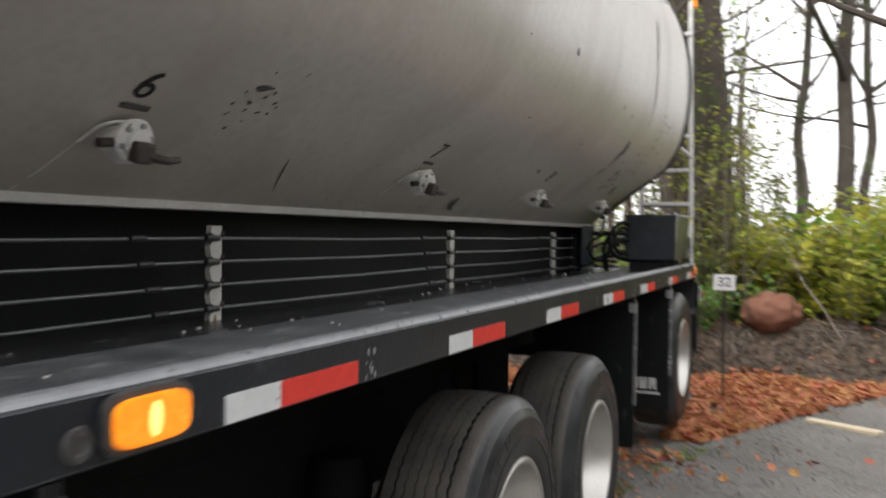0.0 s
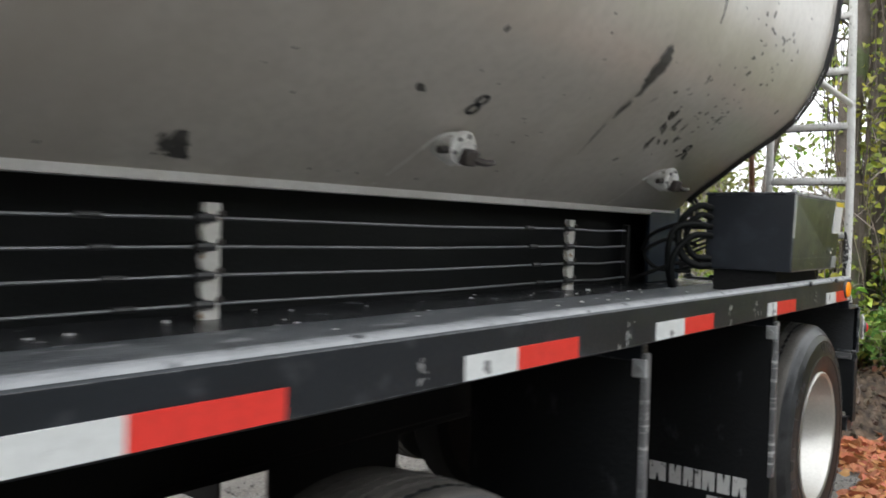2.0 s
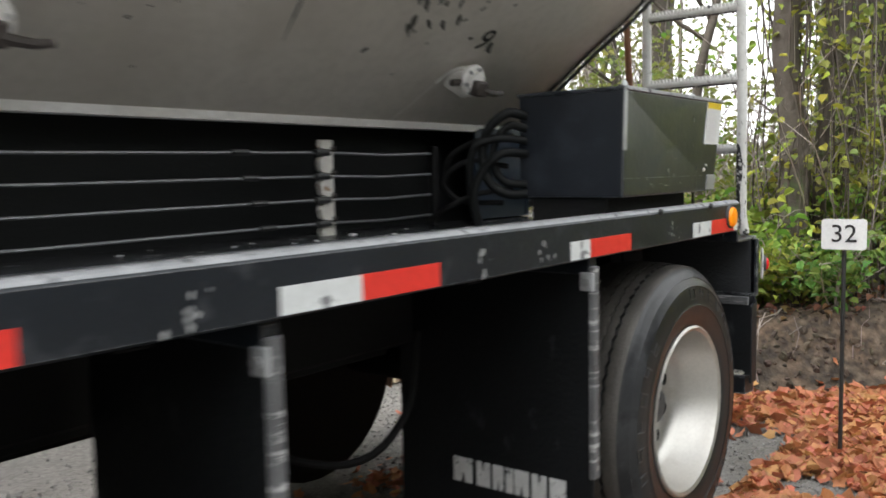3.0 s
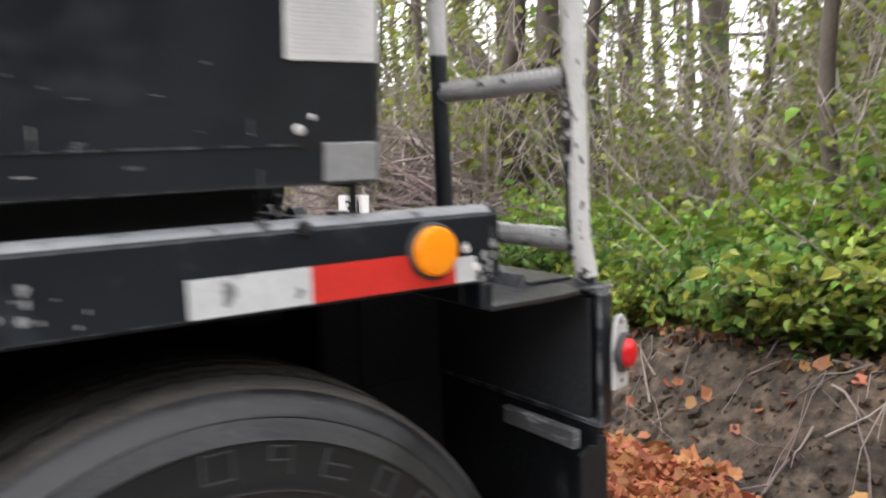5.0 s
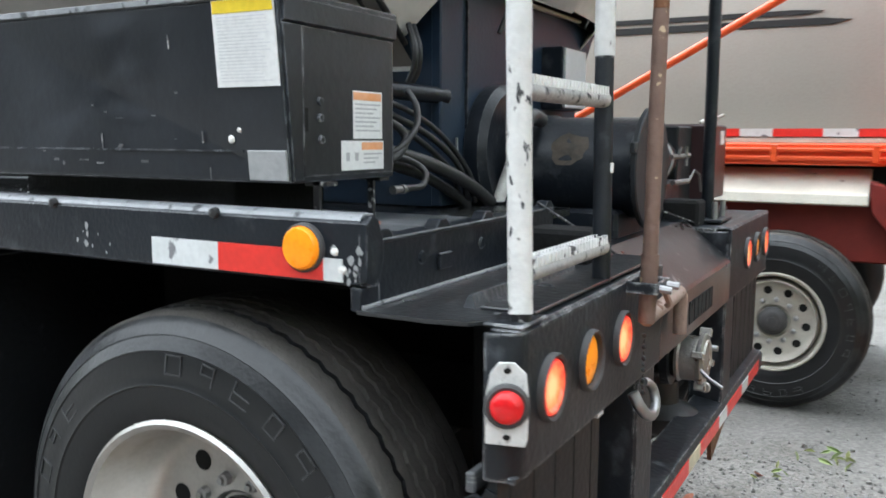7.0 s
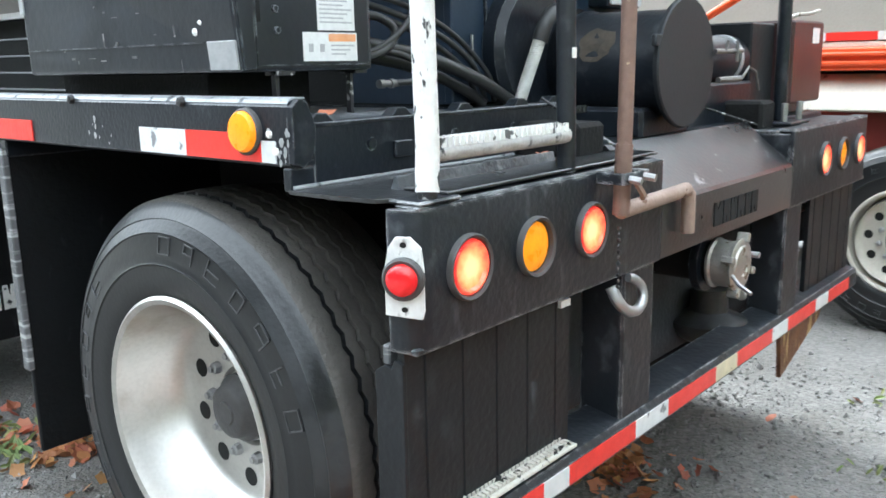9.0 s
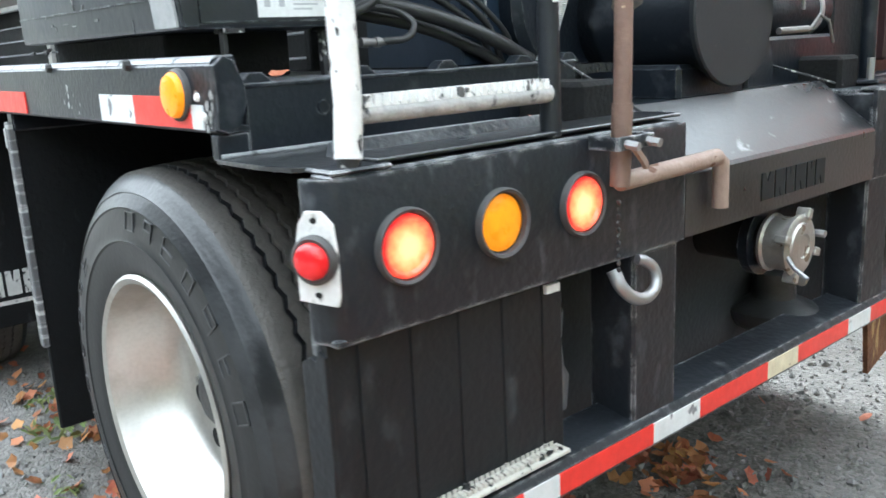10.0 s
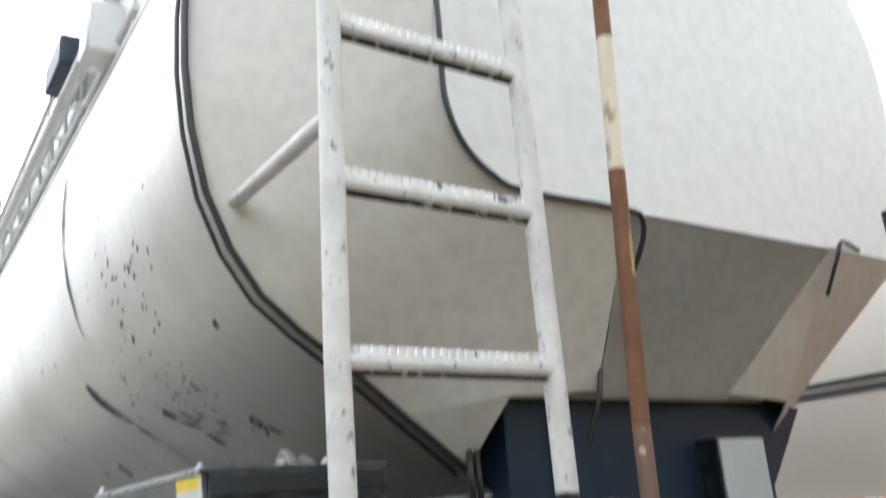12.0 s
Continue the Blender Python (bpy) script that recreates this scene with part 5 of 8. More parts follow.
for a, b in ((-0.845, -0.70), (-1.88, -1.735)):
    part("drop_post", box(B(), a, b, -0.12, -0.008, 0.43, 0.808, 0.006), M_BUMPER, trailer, "black steel drop post")
bar = part("underride_bar", prism(B(), [(-0.10, 0.39), (0.0, 0.385), (0.003, 0.392), (0.003, 0.440), (-0.006, 0.455), (-0.10, 0.47), (-0.106, 0.46)], "x", -2.56, -0.03), M_BUMPER, trailer, "black underride bar with red and white tape")
x = -0.03
for w, mt, nm in ((0.17, M_RED, "red_tape"), (0.165, M_RED, "red_tape"), (0.095, M_WHITETAPE, "white_tape"), (0.29, M_RED, "red_tape"), (0.17, M_WHITETAPE, "white_tape"), (0.29, M_RED, "red_tape"), (0.15, M_YELLOWTAPE, "cream_tape"), (0.28, M_RED, "red_tape"), (0.14, M_WHITETAPE, "white_tape"), (0.28, M_RED, "red_tape"), (0.14, M_WHITETAPE, "white_tape"), (0.25, M_RED, "red_tape")):
    part(nm, box(B(), x - w, x, 0.003, 0.006, 0.394, 0.438), mt, bar)
    x -= w
bm = box(B(), -0.50, -0.05, -0.100, 0.000, 0.466, 0.474, 0.002)
for k in range(34):
    for j in range(4):
        xx = -0.06 - k * 0.0128
        yy = -0.088 + j * 0.024
        box(bm, xx - 0.004, xx + 0.004, yy - 0.007, yy + 0.007, 0.474, 0.482)
part("grip_step", bm, M_GRIPSTEP, bar, "worn serrated grip step")
part("bent_plate", prism(B(), [(-1.98, 0.385), (-2.50, 0.39), (-2.42, 0.27), (-2.02, 0.14)], "y", -0.10, -0.085), M_RUST, bar, "rusty bent plate under the bar")
# hook, chain, discharge cap
hk = smooth_line([(-0.618, 0.005, 0.792), (-0.622, 0.02, 0.762), (-0.645, 0.03, 0.738), (-0.682, 0.033, 0.730), (-0.716, 0.03, 0.745), (-0.722, 0.022, 0.775), (-0.700, 0.015, 0.795), (-0.684, 0.01, 0.80)], 6)
part("tow_hook", tube(B(), hk, 0.0135, 10, r1=0.010), M_STEEL, trailer, "forged grey tow hook", smooth=True)
bm = B()
for k in range(11):
    z = 0.925 - k * 0.0125
    lathe(bm, [(-0.002, 0.0035), (0, 0.0055), (0.002, 0.0035)], "y" if k % 2 else "x", (-0.602, 0.03, z), 8)
part("chain", bm, M_HOSE, trailer)
part("discharge_pipe", lathe(B(), [(-0.6, 0.058), (-0.02, 0.058)], "y", (-1.32, 0, 0.705), 24), M_DARK, trailer, smooth=True)
cap = part("discharge_cap", lathe(B(), [(-0.06, 0.0), (-0.06, 0.070), (-0.052, 0.072), (-0.046, 0.066), (0.000, 0.065), (0.004, 0.074), (0.014, 0.076), (0.018, 0.070), (0.018, 0.058), (0.024, 0.054), (0.026, 0.030), (0.022, 0.026), (0.022, 0)], "y", (-1.32, 0, 0.705), 36), M_CAPSTEEL, trailer, "weathered steel cam-lock cap on the discharge pipe", smooth=True)
for k in range(4):
    a = radians(20 + 90 * k)
    cx_, cz_ = -1.32 + 0.078 * math.cos(a), 0.705 + 0.078 * math.sin(a)
    part("cap_lug", box(B(), -0.012, 0.014, -0.012, 0.022, -0.010, 0.010, 0.003, m=Matrix.Translation((cx_, 0.004, cz_)) @ Matrix.Rotation(-a, 4, "Y")), M_CAPSTEEL, cap)
part("hinge_bolt", tube(B(), [(-1.408, -0.01, 0.72), (-1.408, 0.034, 0.72)], 0.009, 8), M_STEEL, cap, smooth=True)
part("pull_pin", tube(B(), [(-1.262, 0.012, 0.690), (-1.235, 0.045, 0.672), (-1.222, 0.085, 0.655)], 0.0055, 8), M_STEEL, cap, smooth=True)
part("cap_ring", lathe(B(), [(-0.003, 0.013), (0, 0.017), (0.003, 0.013)], "x", (-1.335, 0.015, 0.618), 14), M_CAPSTEEL, cap)
part("pipe_flange", lathe(B(), [(-0.10, 0.06), (-0.10, 0.085), (-0.075, 0.085), (-0.075, 0.06)], "y", (-1.32, 0, 0.705), 28), M_FRAME, cap)
part("sump_bowl", lathe(B(), [(-0.06, 0), (-0.055, 0.06), (-0.03, 0.10), (0.0, 0.12), (0.02, 0.125), (0.028, 0.11), (0.05, 0.06), (0.12, 0.055), (0.12, 0)], "z", (-1.56, -0.17, 0.44), 28), M_HOSE, trailer, "glossy black sump bowl", smooth=True)
part("valve_stub", lathe(B(), [(-0.09, 0), (-0.09, 0.035), (-0.02, 0.04), (0.0, 0.03), (0.05, 0.026), (0.12, 0.03), (0.12, 0)], "z", (-0.62, -0.16, 0.56), 16), M_STEEL, trailer, "grey drain valve behind the skirt", smooth=True)
# unseen sheet added behind the bumper to close off bright ground
part("bumper_web", box(B(), -0.705, -0.695, -0.24, -0.014, 0.80, 1.03, 0.002), M_CHASSIS, trailer)
part("rear_crossbeam", box(B(), 2 * CX + 0.1, -0.52, -0.34, -0.24, 0.36, 1.0, 0.01), M_CHASSIS, trailer)
# unseen plate added to keep bright ground out of the wheel gap
part("wheel_web", box(B(), -0.735, -0.715, -1.47, -0.34, 0.60, 1.05, 0.003), M_CHASSIS, trailer)

# fender plate and deck end sill
bm = prism(B(), [(0.0, -0.292), (0.0, -0.16), (-0.012, -0.09), (-0.05, -0.06), (-0.86, -0.06), (-0.86, -0.292)], "z", 1.046, 1.054, 0.0015)
part("fender_plate", bm, M_WETPLATE, trailer, "black folded plate over the wheel")
part("fender_fold", tube(B(), [(-0.004, -0.283, 1.0565), (-0.66, -0.281, 1.0565)], 0.0045, 8), M_RAILTOP, trailer, "pale fold line", smooth=True)
part("step_lip", prism(B(), [(-0.150, 1.052), (-0.140, 1.076), (-0.132, 1.078), (-0.124, 1.052)], "x", -0.60, -0.11, 0.002), M_FLANGE, trailer, "worn folded lip across the step plate with painted shine")
part("step_plate", box(B(), -0.86, -0.11, -0.118, -0.016, 1.053, 1.060, 0.002), M_WETPLATE, trailer, "wet scuffed plate on top of the bumper")
part("sill_bracket", box(B(), -0.31, -0.26, -0.284, -0.276, 1.088, 1.12, 0.002), M_FRAME, trailer)
bm = box(B(), -0.86, -0.055, -0.305, -0.283, 1.05, 1.165, 0.003)
box(bm, -0.056, -0.001, -0.305, -0.283, 1.05, 1.0915, 0.002)
for x in (-0.08, -0.29, -0.49, -0.70, -0.84):
    prism(bm, [(x - 0.035, 1.164), (x + 0.035, 1.164), (x + 0.012, 1.184), (x - 0.012, 1.184)], "y", -0.315, -0.285, 0.003)
for x in (-0.2, -0.45, -0.66):
    lathe(bm, [(0, 0), (0, 0.014), (0.012, 0.011), (0.012, 0)], "y", (x, -0.29, 1.12), 10)
part("end_sill", bm, M_FRAME, trailer, "black deck end sill with bolted cleats")
part("sill_cap", box(B(), -0.86, -0.055, -0.33, -0.281, 1.160, 1.168, 0.002), M_FRAME, trailer)
for s, name in ((0, "gusset_rod"), (1, "gusset_rod")):
    a = (-0.80, -0.30, 1.18) if not s else (-1.52, -0.33, 1.16)
    b = (-0.88, -0.12, 1.055) if not s else (-1.80, -0.12, 1.05)
    part(name, tube(B(), [a, b], 0.0035, 6), M_WORNBLACK, trailer, smooth=True)

# ladder
LX, RX, LY = -0.076, -0.497, -0.030
lad = part("ladder_rail", tube(B(), [(LX + 0.012, -0.022, 1.046), (LX + 0.011, -0.023, 1.066)], 0.0150, 14, r1=0.0180), M_WORNBLACK, trailer, "flaking white ladder with serrated rungs", smooth=True)
part("ladder_rail", tube(B(), [(LX + 0.011, -0.023, 1.064), (LX, LY, 1.14), (LX, LY - 0.007, 1.46)], 0.0200, 14), M_FLAKING, lad, smooth=True)
part("bare_strip", tube(B(), smooth_line([(LX - 0.004, LY - 0.002, 1.10), (LX - 0.0052, LY - 0.004, 1.22), (LX - 0.0045, LY - 0.010, 1.33), (LX - 0.003, LY - 0.008, 1.44)], 5), 0.0180, 12), M_WORNBLACK, lad, "bare black side of the rail", smooth=True)
part("ladder_rail", tube(B(), [(LX, LY - 0.007, 1.46), (LX, LY - 0.012, 1.72), (LX - 0.012, LY - 0.022, 2.4), (LX - 0.03, LY - 0.03, 3.45)], 0.0205, 14), M_WHITEPAINT, lad, smooth=True)
part("ladder_rail", tube(B(), [(RX, LY - 0.004, 1.05), (RX, LY - 0.010, 1.50)], 0.0190, 14), M_BUMPER, lad, "worn black lower ladder rail", smooth=True)
part("ladder_rail", tube(B(), [(RX, LY - 0.010, 1.50), (RX, LY - 0.012, 1.72), (RX, LY - 0.022, 2.4), (RX + 0.01, LY - 0.03, 3.45)], 0.0205, 14), M_WHITEPAINT, lad, smooth=True)
for k, z in enumerate((1.131, 1.421, 1.713, 2.005, 2.297, 2.59, 2.88, 3.17)):
    yy = LY - 0.006 * k
    bm = B()
    tube(bm, [(RX + 0.012, yy, z - 0.006), (LX - 0.012, yy, z - 0.006)], 0.0165, 12)
    bt = B()
    for j in range(24):
        x = RX + 0.028 + j * 0.0160
        for q in (-0.011, 0.011):
            prism(bt, [(x - 0.0058, z + 0.002), (x + 0.0058, z + 0.002), (x + 0.0046, z + 0.0185), (x - 0.0046, z + 0.0185)], "y", yy + q - 0.004, yy + q + 0.004)
    if k > 1:
        part("rung_underside", tube(B(), [(RX + 0.014, yy, z - 0.0150), (LX - 0.014, yy, z - 0.0150)], 0.0110, 10), M_WORNBLACK, lad, "dark underside of the rung", smooth=True)
    part("rung", bm, M_RUNG if k < 2 else M_WHITEPAINT, lad, "serrated rung", smooth=True)
    tagged(part("rung_grip", bt, M_STEPWORN, lad, "worn pale grip teeth"), kind="stuff")
part("paint_fleck", box(B(), RX - 0.006, RX + 0.008, LY + 0.010, LY + 0.0135, 1.272, 1.292, 0.001), M_LABEL, lad, "white paint fleck")
part("foot_plate", box(B(), LX - 0.05, LX + 0.055, -0.07, 0.0, 1.047, 1.054, 0.003), M_BUMPER, lad)
part("brace", tube(B(), [(LX - 0.005, LY - 0.03, 2.115), (-0.135, RIM, 2.18)], 0.016, 10), M_WHITEPAINT, lad, "diagonal brace to the hull", smooth=True)
part("top_marker", box(B(), LX - 0.02, LX + 0.02, -0.04, 0.0, 3.40, 3.50, 0.006), M_AMBER, lad)

# rusty standpipe with a bent foot, held by a ring
sp = part("standpipe", tube(B(), [(-0.600, 0.034, 0.955), (-0.604, 0.036, 1.10)], 0.0185, 12), M_RUSTY2, trailer, "brown rusty standpipe with a bent foot", smooth=True)
part("pipe_shaft", tube(B(), [(-0.604, 0.036, 1.10), (-0.608, 0.037, 1.40), (-0.612, 0.038, 1.60)], 0.0160, 12), M_RUSTY2, sp, smooth=True)
part("pipe_shaft", tube(B(), [(-0.612, 0.038, 1.60), (-0.640, 0.040, 2.08)], 0.0160, 12), M_RUST, sp, smooth=True)
part("pipe_shaft", tube(B(), [(-0.640, 0.040, 2.08), (-0.659, 0.040, 2.37)], 0.0160, 12), M_RUSTCREAM, sp, smooth=True)
part("pipe_shaft", tube(B(), [(-0.659, 0.040, 2.37), (-0.70, 0.04, 3.1)], 0.0160, 12), M_RUST, sp, smooth=True)
part("pipe_foot", tube(B(), [(-0.600, 0.034, 0.962), (-0.93, 0.024, 0.966), (-0.945, 0.024, 0.955), (-0.947, 0.024, 0.86)], 0.017, 12), M_PALERUST, sp, smooth=True)
bm = B()
for x0, x1, y0, y1 in ((-0.560, -0.554, 0.0, 0.062), (-0.656, -0.650, 0.0, 0.062), (-0.656, -0.554, 0.060, 0.066)):
    box(bm, x0, x1, y0, y1, 1.022, 1.046, 0.0015)
part("pipe_strap", bm, M_BUMPER, sp, "bent steel strap round the pipe")
for x in (-0.575, -0.636):
    part("strap_bolt", tube(B(), [(x, 0.058, 1.034), (x - 0.004, 0.090, 1.030)], 0.008, 8), M_STEEL, sp, smooth=True)
part("strap_pin", tube(B(), [(-0.590, 0.072, 1.026), (-0.612, 0.078, 0.998), (-0.625, 0.070, 0.990)], 0.007, 6), M_PALERUST, sp, smooth=True)

# control cabinet on the deck
LEAN = 0.032 / 0.325


def leaned(bm):
    """Leans what sits on the cabinet's side to its slope, which draws in towards the rear foot."""
    for v in bm.verts:
        if v.co.x > -0.2:
            v.co.x += LEAN * (v.co.z - 1.582) * (0.25 + 0.75 * (v.co.y + 1.275) / 0.817)
    return bm


cab = part("control_cabinet", leaned(box(B(), -0.385, -0.010, -1.275, -0.458, 1.257, 1.582, 0.008, 2)), M_BOX, trailer, "black steel control cabinet with warning labels")
part("cabinet_lid", box(B(), -0.390, -0.006, -1.28, -0.452, 1.578, 1.592, 0.004), M_BOX, cab)
# pale strip paints the sky reflection along the lid
part("lid_edge", box(B(), -0.0062, -0.0035, -1.279, -0.455, 1.5800, 1.5915, 0.001), M_RAILTOP, cab, "lid edge strip painted pale for its sky reflection")
part("rear_hood", prism(B(), [(-0.459, 1.535), (-0.449, 1.540), (-0.449, 1.580), (-0.459, 1.582)], "x", -0.382, -0.020, 0.0015), M_BOX, cab, "folded strip under the lid")
part("rear_panel", box(B(), -0.376, -0.078, -0.4585, -0.4560, 1.268, 1.536, 0.001), M_BOX, cab, "flat black rear panel")
part("corner_stile", prism(B(), [(-0.074, 1.262), (-0.048, 1.262), (-0.0205, 1.536), (-0.074, 1.536)], "y", -0.4585, -0.4535, 0.0015), M_BOX, cab, "black corner strip")
part("plinth", box(B(), -0.355, -0.085, -1.25, -0.63, 1.166, 1.258, 0.004), M_DARK, cab)
part("side_fold", leaned(box(B(), -0.011, -0.0088, -1.272, -0.56, 1.3130, 1.3160)), M_BOX, cab, "worn crease along the side")
for x, y in ((-0.06, -0.62), (-0.14, -0.80), (-0.30, -0.55), (-0.02, -1.26)):
    part("lid_stud", lathe(B(), [(0, 0), (0, 0.012), (0.012, 0.010), (0.02, 0.004), (0.02, 0)], "z", (x, y, 1.590), 8), M_PLATE, cab, smooth=True)
part("edge_trim", leaned(box(B(), -0.012, -0.006, -1.281, -1.262, 1.40, 1.585, 0.002)), M_PLATE, cab, "pale edge strip")
part("instruction_label", leaned(box(B(), -0.011, -0.0075, -0.604, -0.464, 1.428, 1.578)), M_LABEL, cab, "white instruction label of small print")
part("label_header", leaned(box(B(), -0.0085, -0.0066, -0.602, -0.466, 1.555, 1.577)), M_YELLOW, cab)
bm = B()
rnd = random.Random(5)
for k in range(20):
    z = 1.548 - k * 0.0058
    box(bm, -0.0085, -0.0069, -0.594, -0.594 + 0.12 * rnd.uniform(0.75, 1.0), z - 0.0010, z + 0.0010)
tagged(part("fine_print", leaned(bm), M_INK, cab), kind="stuff")
part("badge_plate", leaned(box(B(), -0.011, -0.006, -0.548, -0.462, 1.262, 1.316, 0.001)), M_PLATE, cab, "dull silver plate")
for z, w in ((1.335, 0.008), (1.352, 0.005)):
    part("rivet", leaned(lathe(B(), [(0, 0), (0, w), (0.003, w * .7), (0.004, 0)], "x", (-0.010, -0.585 + 0.02 * (z > 1.34), z), 10)), M_LABEL, cab)
bm = B()
rnd = random.Random(15)
for k in range(20):
    y, z = rnd.uniform(-1.26, -0.62), rnd.choice((rnd.uniform(1.27, 1.34), rnd.uniform(1.27, 1.34), rnd.uniform(1.35, 1.56)))
    w, h = abs(rnd.gauss(0, 0.005)) + 0.001, abs(rnd.gauss(0, 0.0014)) + 0.0007
    if k % 6 == 0:
        w, h = 0.0012, rnd.uniform(0.006, 0.016)
    box(bm, -0.0112, -0.0093, y - w, y + w, z - h, z + h)
tagged(part("paint_chip", leaned(bm), M_BRACKET, cab, "pale scratches and chips"), kind="stuff")
for x0, x1, z0, z1 in ((-0.333, -0.231, 1.337, 1.430), (-0.338, -0.191, 1.276, 1.333)):
    st = part("warning_sticker", box(B(), x0, x1, -0.4575, -0.4545, z0, z1), M_LABEL, cab, "white and orange warning sticker")
    part("orange_band", box(B(), x0 + 0.004, x1 - (0.0 if x1 - x0 < 0.12 else 0.068), -0.4546, -0.4538, z1 - 0.018, z1 - 0.003), M_ORANGEINK, st)
    bm = B()
    for k in range(7 if x1 - x0 < 0.12 else 3):
        z = z1 - 0.026 - k * 0.0085
        box(bm, x0 + 0.008 + 0.012 * (k % 3), x1 - (0.006 if x1 - x0 < 0.12 else 0.074), -0.4546, -0.4540, z - 0.0016, z + 0.0016)
    for k in range(2):
        xx = x1 - 0.02 - 0.03 * k
        if x1 - x0 > 0.12:
            box(bm, xx - 0.006, xx + 0.006, -0.4546, -0.4540, z0 + 0.018, z0 + 0.034, 0.0)
    tagged(part("fine_print", bm, M_DARKINK, st), kind="stuff")
for z in (1.335, 1.375, 1.405):
    part("bolt_head", lathe(B(), [(0, 0), (0, 0.009), (0.007, 0.007), (0.007, 0)], "y", (-0.125 if z > 1.36 else -0.128, -0.458, z), 8), M_BOX, cab)
part("latch_slot", box(B(), -0.090, -0.080, -0.459, -0.4555, 1.35, 1.392), M_HOLE, cab)
for x, y in ((-0.12, -0.46), (-0.345, -0.49), (-0.12, -1.22), (-0.345, -1.22)):
    bm = box(B(), x - 0.004, x + 0.004, y - 0.007, y + 0.007, 1.156, 1.258)
    box(bm, x - 0.03, x + 0.004, y - 0.025, y + 0.025, 1.250, 1.258)
    part("cabinet_leg", bm, M_WORNBLACK if y > -0.6 else M_FRAME, cab, "bent steel foot")
# cable ends and thin hoses in front of the cabinet
for pts in ([(-0.40, -1.29, 1.46), (-0.48, -1.35, 1.45), (-0.60, -1.36, 1.40), (-0.66, -1.32, 1.33)], [(-0.42, -1.29, 1.36), (-0.52, -1.37, 1.38), (-0.62, -1.38, 1.32), (-0.58, -1.34, 1.25), (-0.44, -1.29, 1.24)],
            [(-0.40, -1.29, 1.29), (-0.50, -1.36, 1.27), (-0.62, -1.38, 1.22), (-0.72, -1.30, 1.19)]):
    part("thin_hose", tube(B(), smooth_line(pts, 5), 0.009, 8), M_DARK, trailer, "thin black hose", smooth=True)
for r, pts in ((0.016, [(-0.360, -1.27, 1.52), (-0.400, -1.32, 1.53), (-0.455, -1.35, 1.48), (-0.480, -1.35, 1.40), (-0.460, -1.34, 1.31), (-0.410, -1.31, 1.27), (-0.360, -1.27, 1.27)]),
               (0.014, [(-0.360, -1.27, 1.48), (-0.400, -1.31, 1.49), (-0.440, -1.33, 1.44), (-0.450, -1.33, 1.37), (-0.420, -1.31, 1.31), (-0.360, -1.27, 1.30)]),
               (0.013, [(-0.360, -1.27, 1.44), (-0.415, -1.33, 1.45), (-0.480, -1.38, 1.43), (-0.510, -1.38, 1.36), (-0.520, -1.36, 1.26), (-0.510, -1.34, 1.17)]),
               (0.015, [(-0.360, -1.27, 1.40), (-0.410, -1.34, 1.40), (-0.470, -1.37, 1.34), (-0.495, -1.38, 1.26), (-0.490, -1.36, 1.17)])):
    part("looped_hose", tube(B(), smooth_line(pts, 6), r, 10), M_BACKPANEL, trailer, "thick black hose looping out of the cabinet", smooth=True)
part("cable_anchor", box(B(), -0.805, -0.775, -1.235, -1.205, 1.156, 1.44, 0.004), M_DARK, trailer)

# machinery behind: bulkhead, blower, hoses, boxes
part("bulkhead", box(B(), CX - 0.50, CX + 0.50, -0.60, -0.57, 1.16, 1.745, 0.004), M_NAVY, trailer, "dark navy bulkhead plate")
for s in (1, -1):
    part("side_web", prism(B(), [(-0.60, 1.16), (-0.60, 1.735), (-0.70, 1.60), (-0.95, 1.50), (-0.95, 1.16)], "x", CX + s * 0.49 - 0.006, CX + s * 0.49 + 0.006), M_NAVY, trailer)
part("bulkhead_wing", prism(B(), [(CX - 0.499, 1.49), (CX - 0.499, 1.735), (-1.985, 1.725)], "y", -0.60, -0.574), M_NAVY, trailer)
part("bulkhead_flange", box(B(), CX - 0.5, CX + 0.5, -0.575, -0.556, 1.742, 1.752, 0.002), M_LIP, trailer)
part("web_seam", box(B(), CX + 0.36, CX + 0.366, -0.57, -0.562, 1.2, 1.73), M_FRAME, trailer)
part("rear_deck", box(B(), 2 * CX + 0.06, -0.86, -0.62, -0.16, 1.03, 1.062, 0.004), M_FRAME, trailer)
blow = part("blower", lathe(B(), [(-0.42, 0.0), (-0.42, 0.13), (-0.40, 0.145), (-0.30, 0.145), (-0.29, 0.152), (-0.27, 0.152), (-0.26, 0.145), (0.0, 0.145), (0.01, 0.13), (0.01, 0)], "y", (-1.275, -0.17, 1.255), 36), M_FRAME, trailer, "black cylindrical blower with a round end cover", smooth=True)
bm = lathe(B(), [(0.0, 0), (0.0, 0.172), (0.012, 0.174), (0.016, 0.170), (0.016, 0)], "y", (-1.275, -0.16, 1.255), 40)
box(bm, -1.275 + 0.14, -1.275 + 0.185, -0.16, -0.145, 1.30, 1.33, 0.003)
part("end_cover", bm, M_DISC, blow, "matt black round cover", smooth=True)
part("blower_foot", box(B(), -1.42, -1.13, -0.50, -0.20, 1.055, 1.14, 0.01), M_FRAME, blow)
jb = part("junction_box", box(B(), -1.665, -1.462, -0.572, -0.497, 1.43, 1.632, 0.008, 2), M_FRAME, trailer, "black electrical junction box with a light grey cover")
part("box_cover", box(B(), -1.660, -1.467, -0.498, -0.488, 1.436, 1.626, 0.004, 2), M_GREYBOX, jb, "light grey cover")
part("rear_box", box(B(), -2.215, -2.00, -0.62, -0.25, 1.10, 1.385, 0.006), M_FLAP, trailer, "black steel box beside the blower motor")
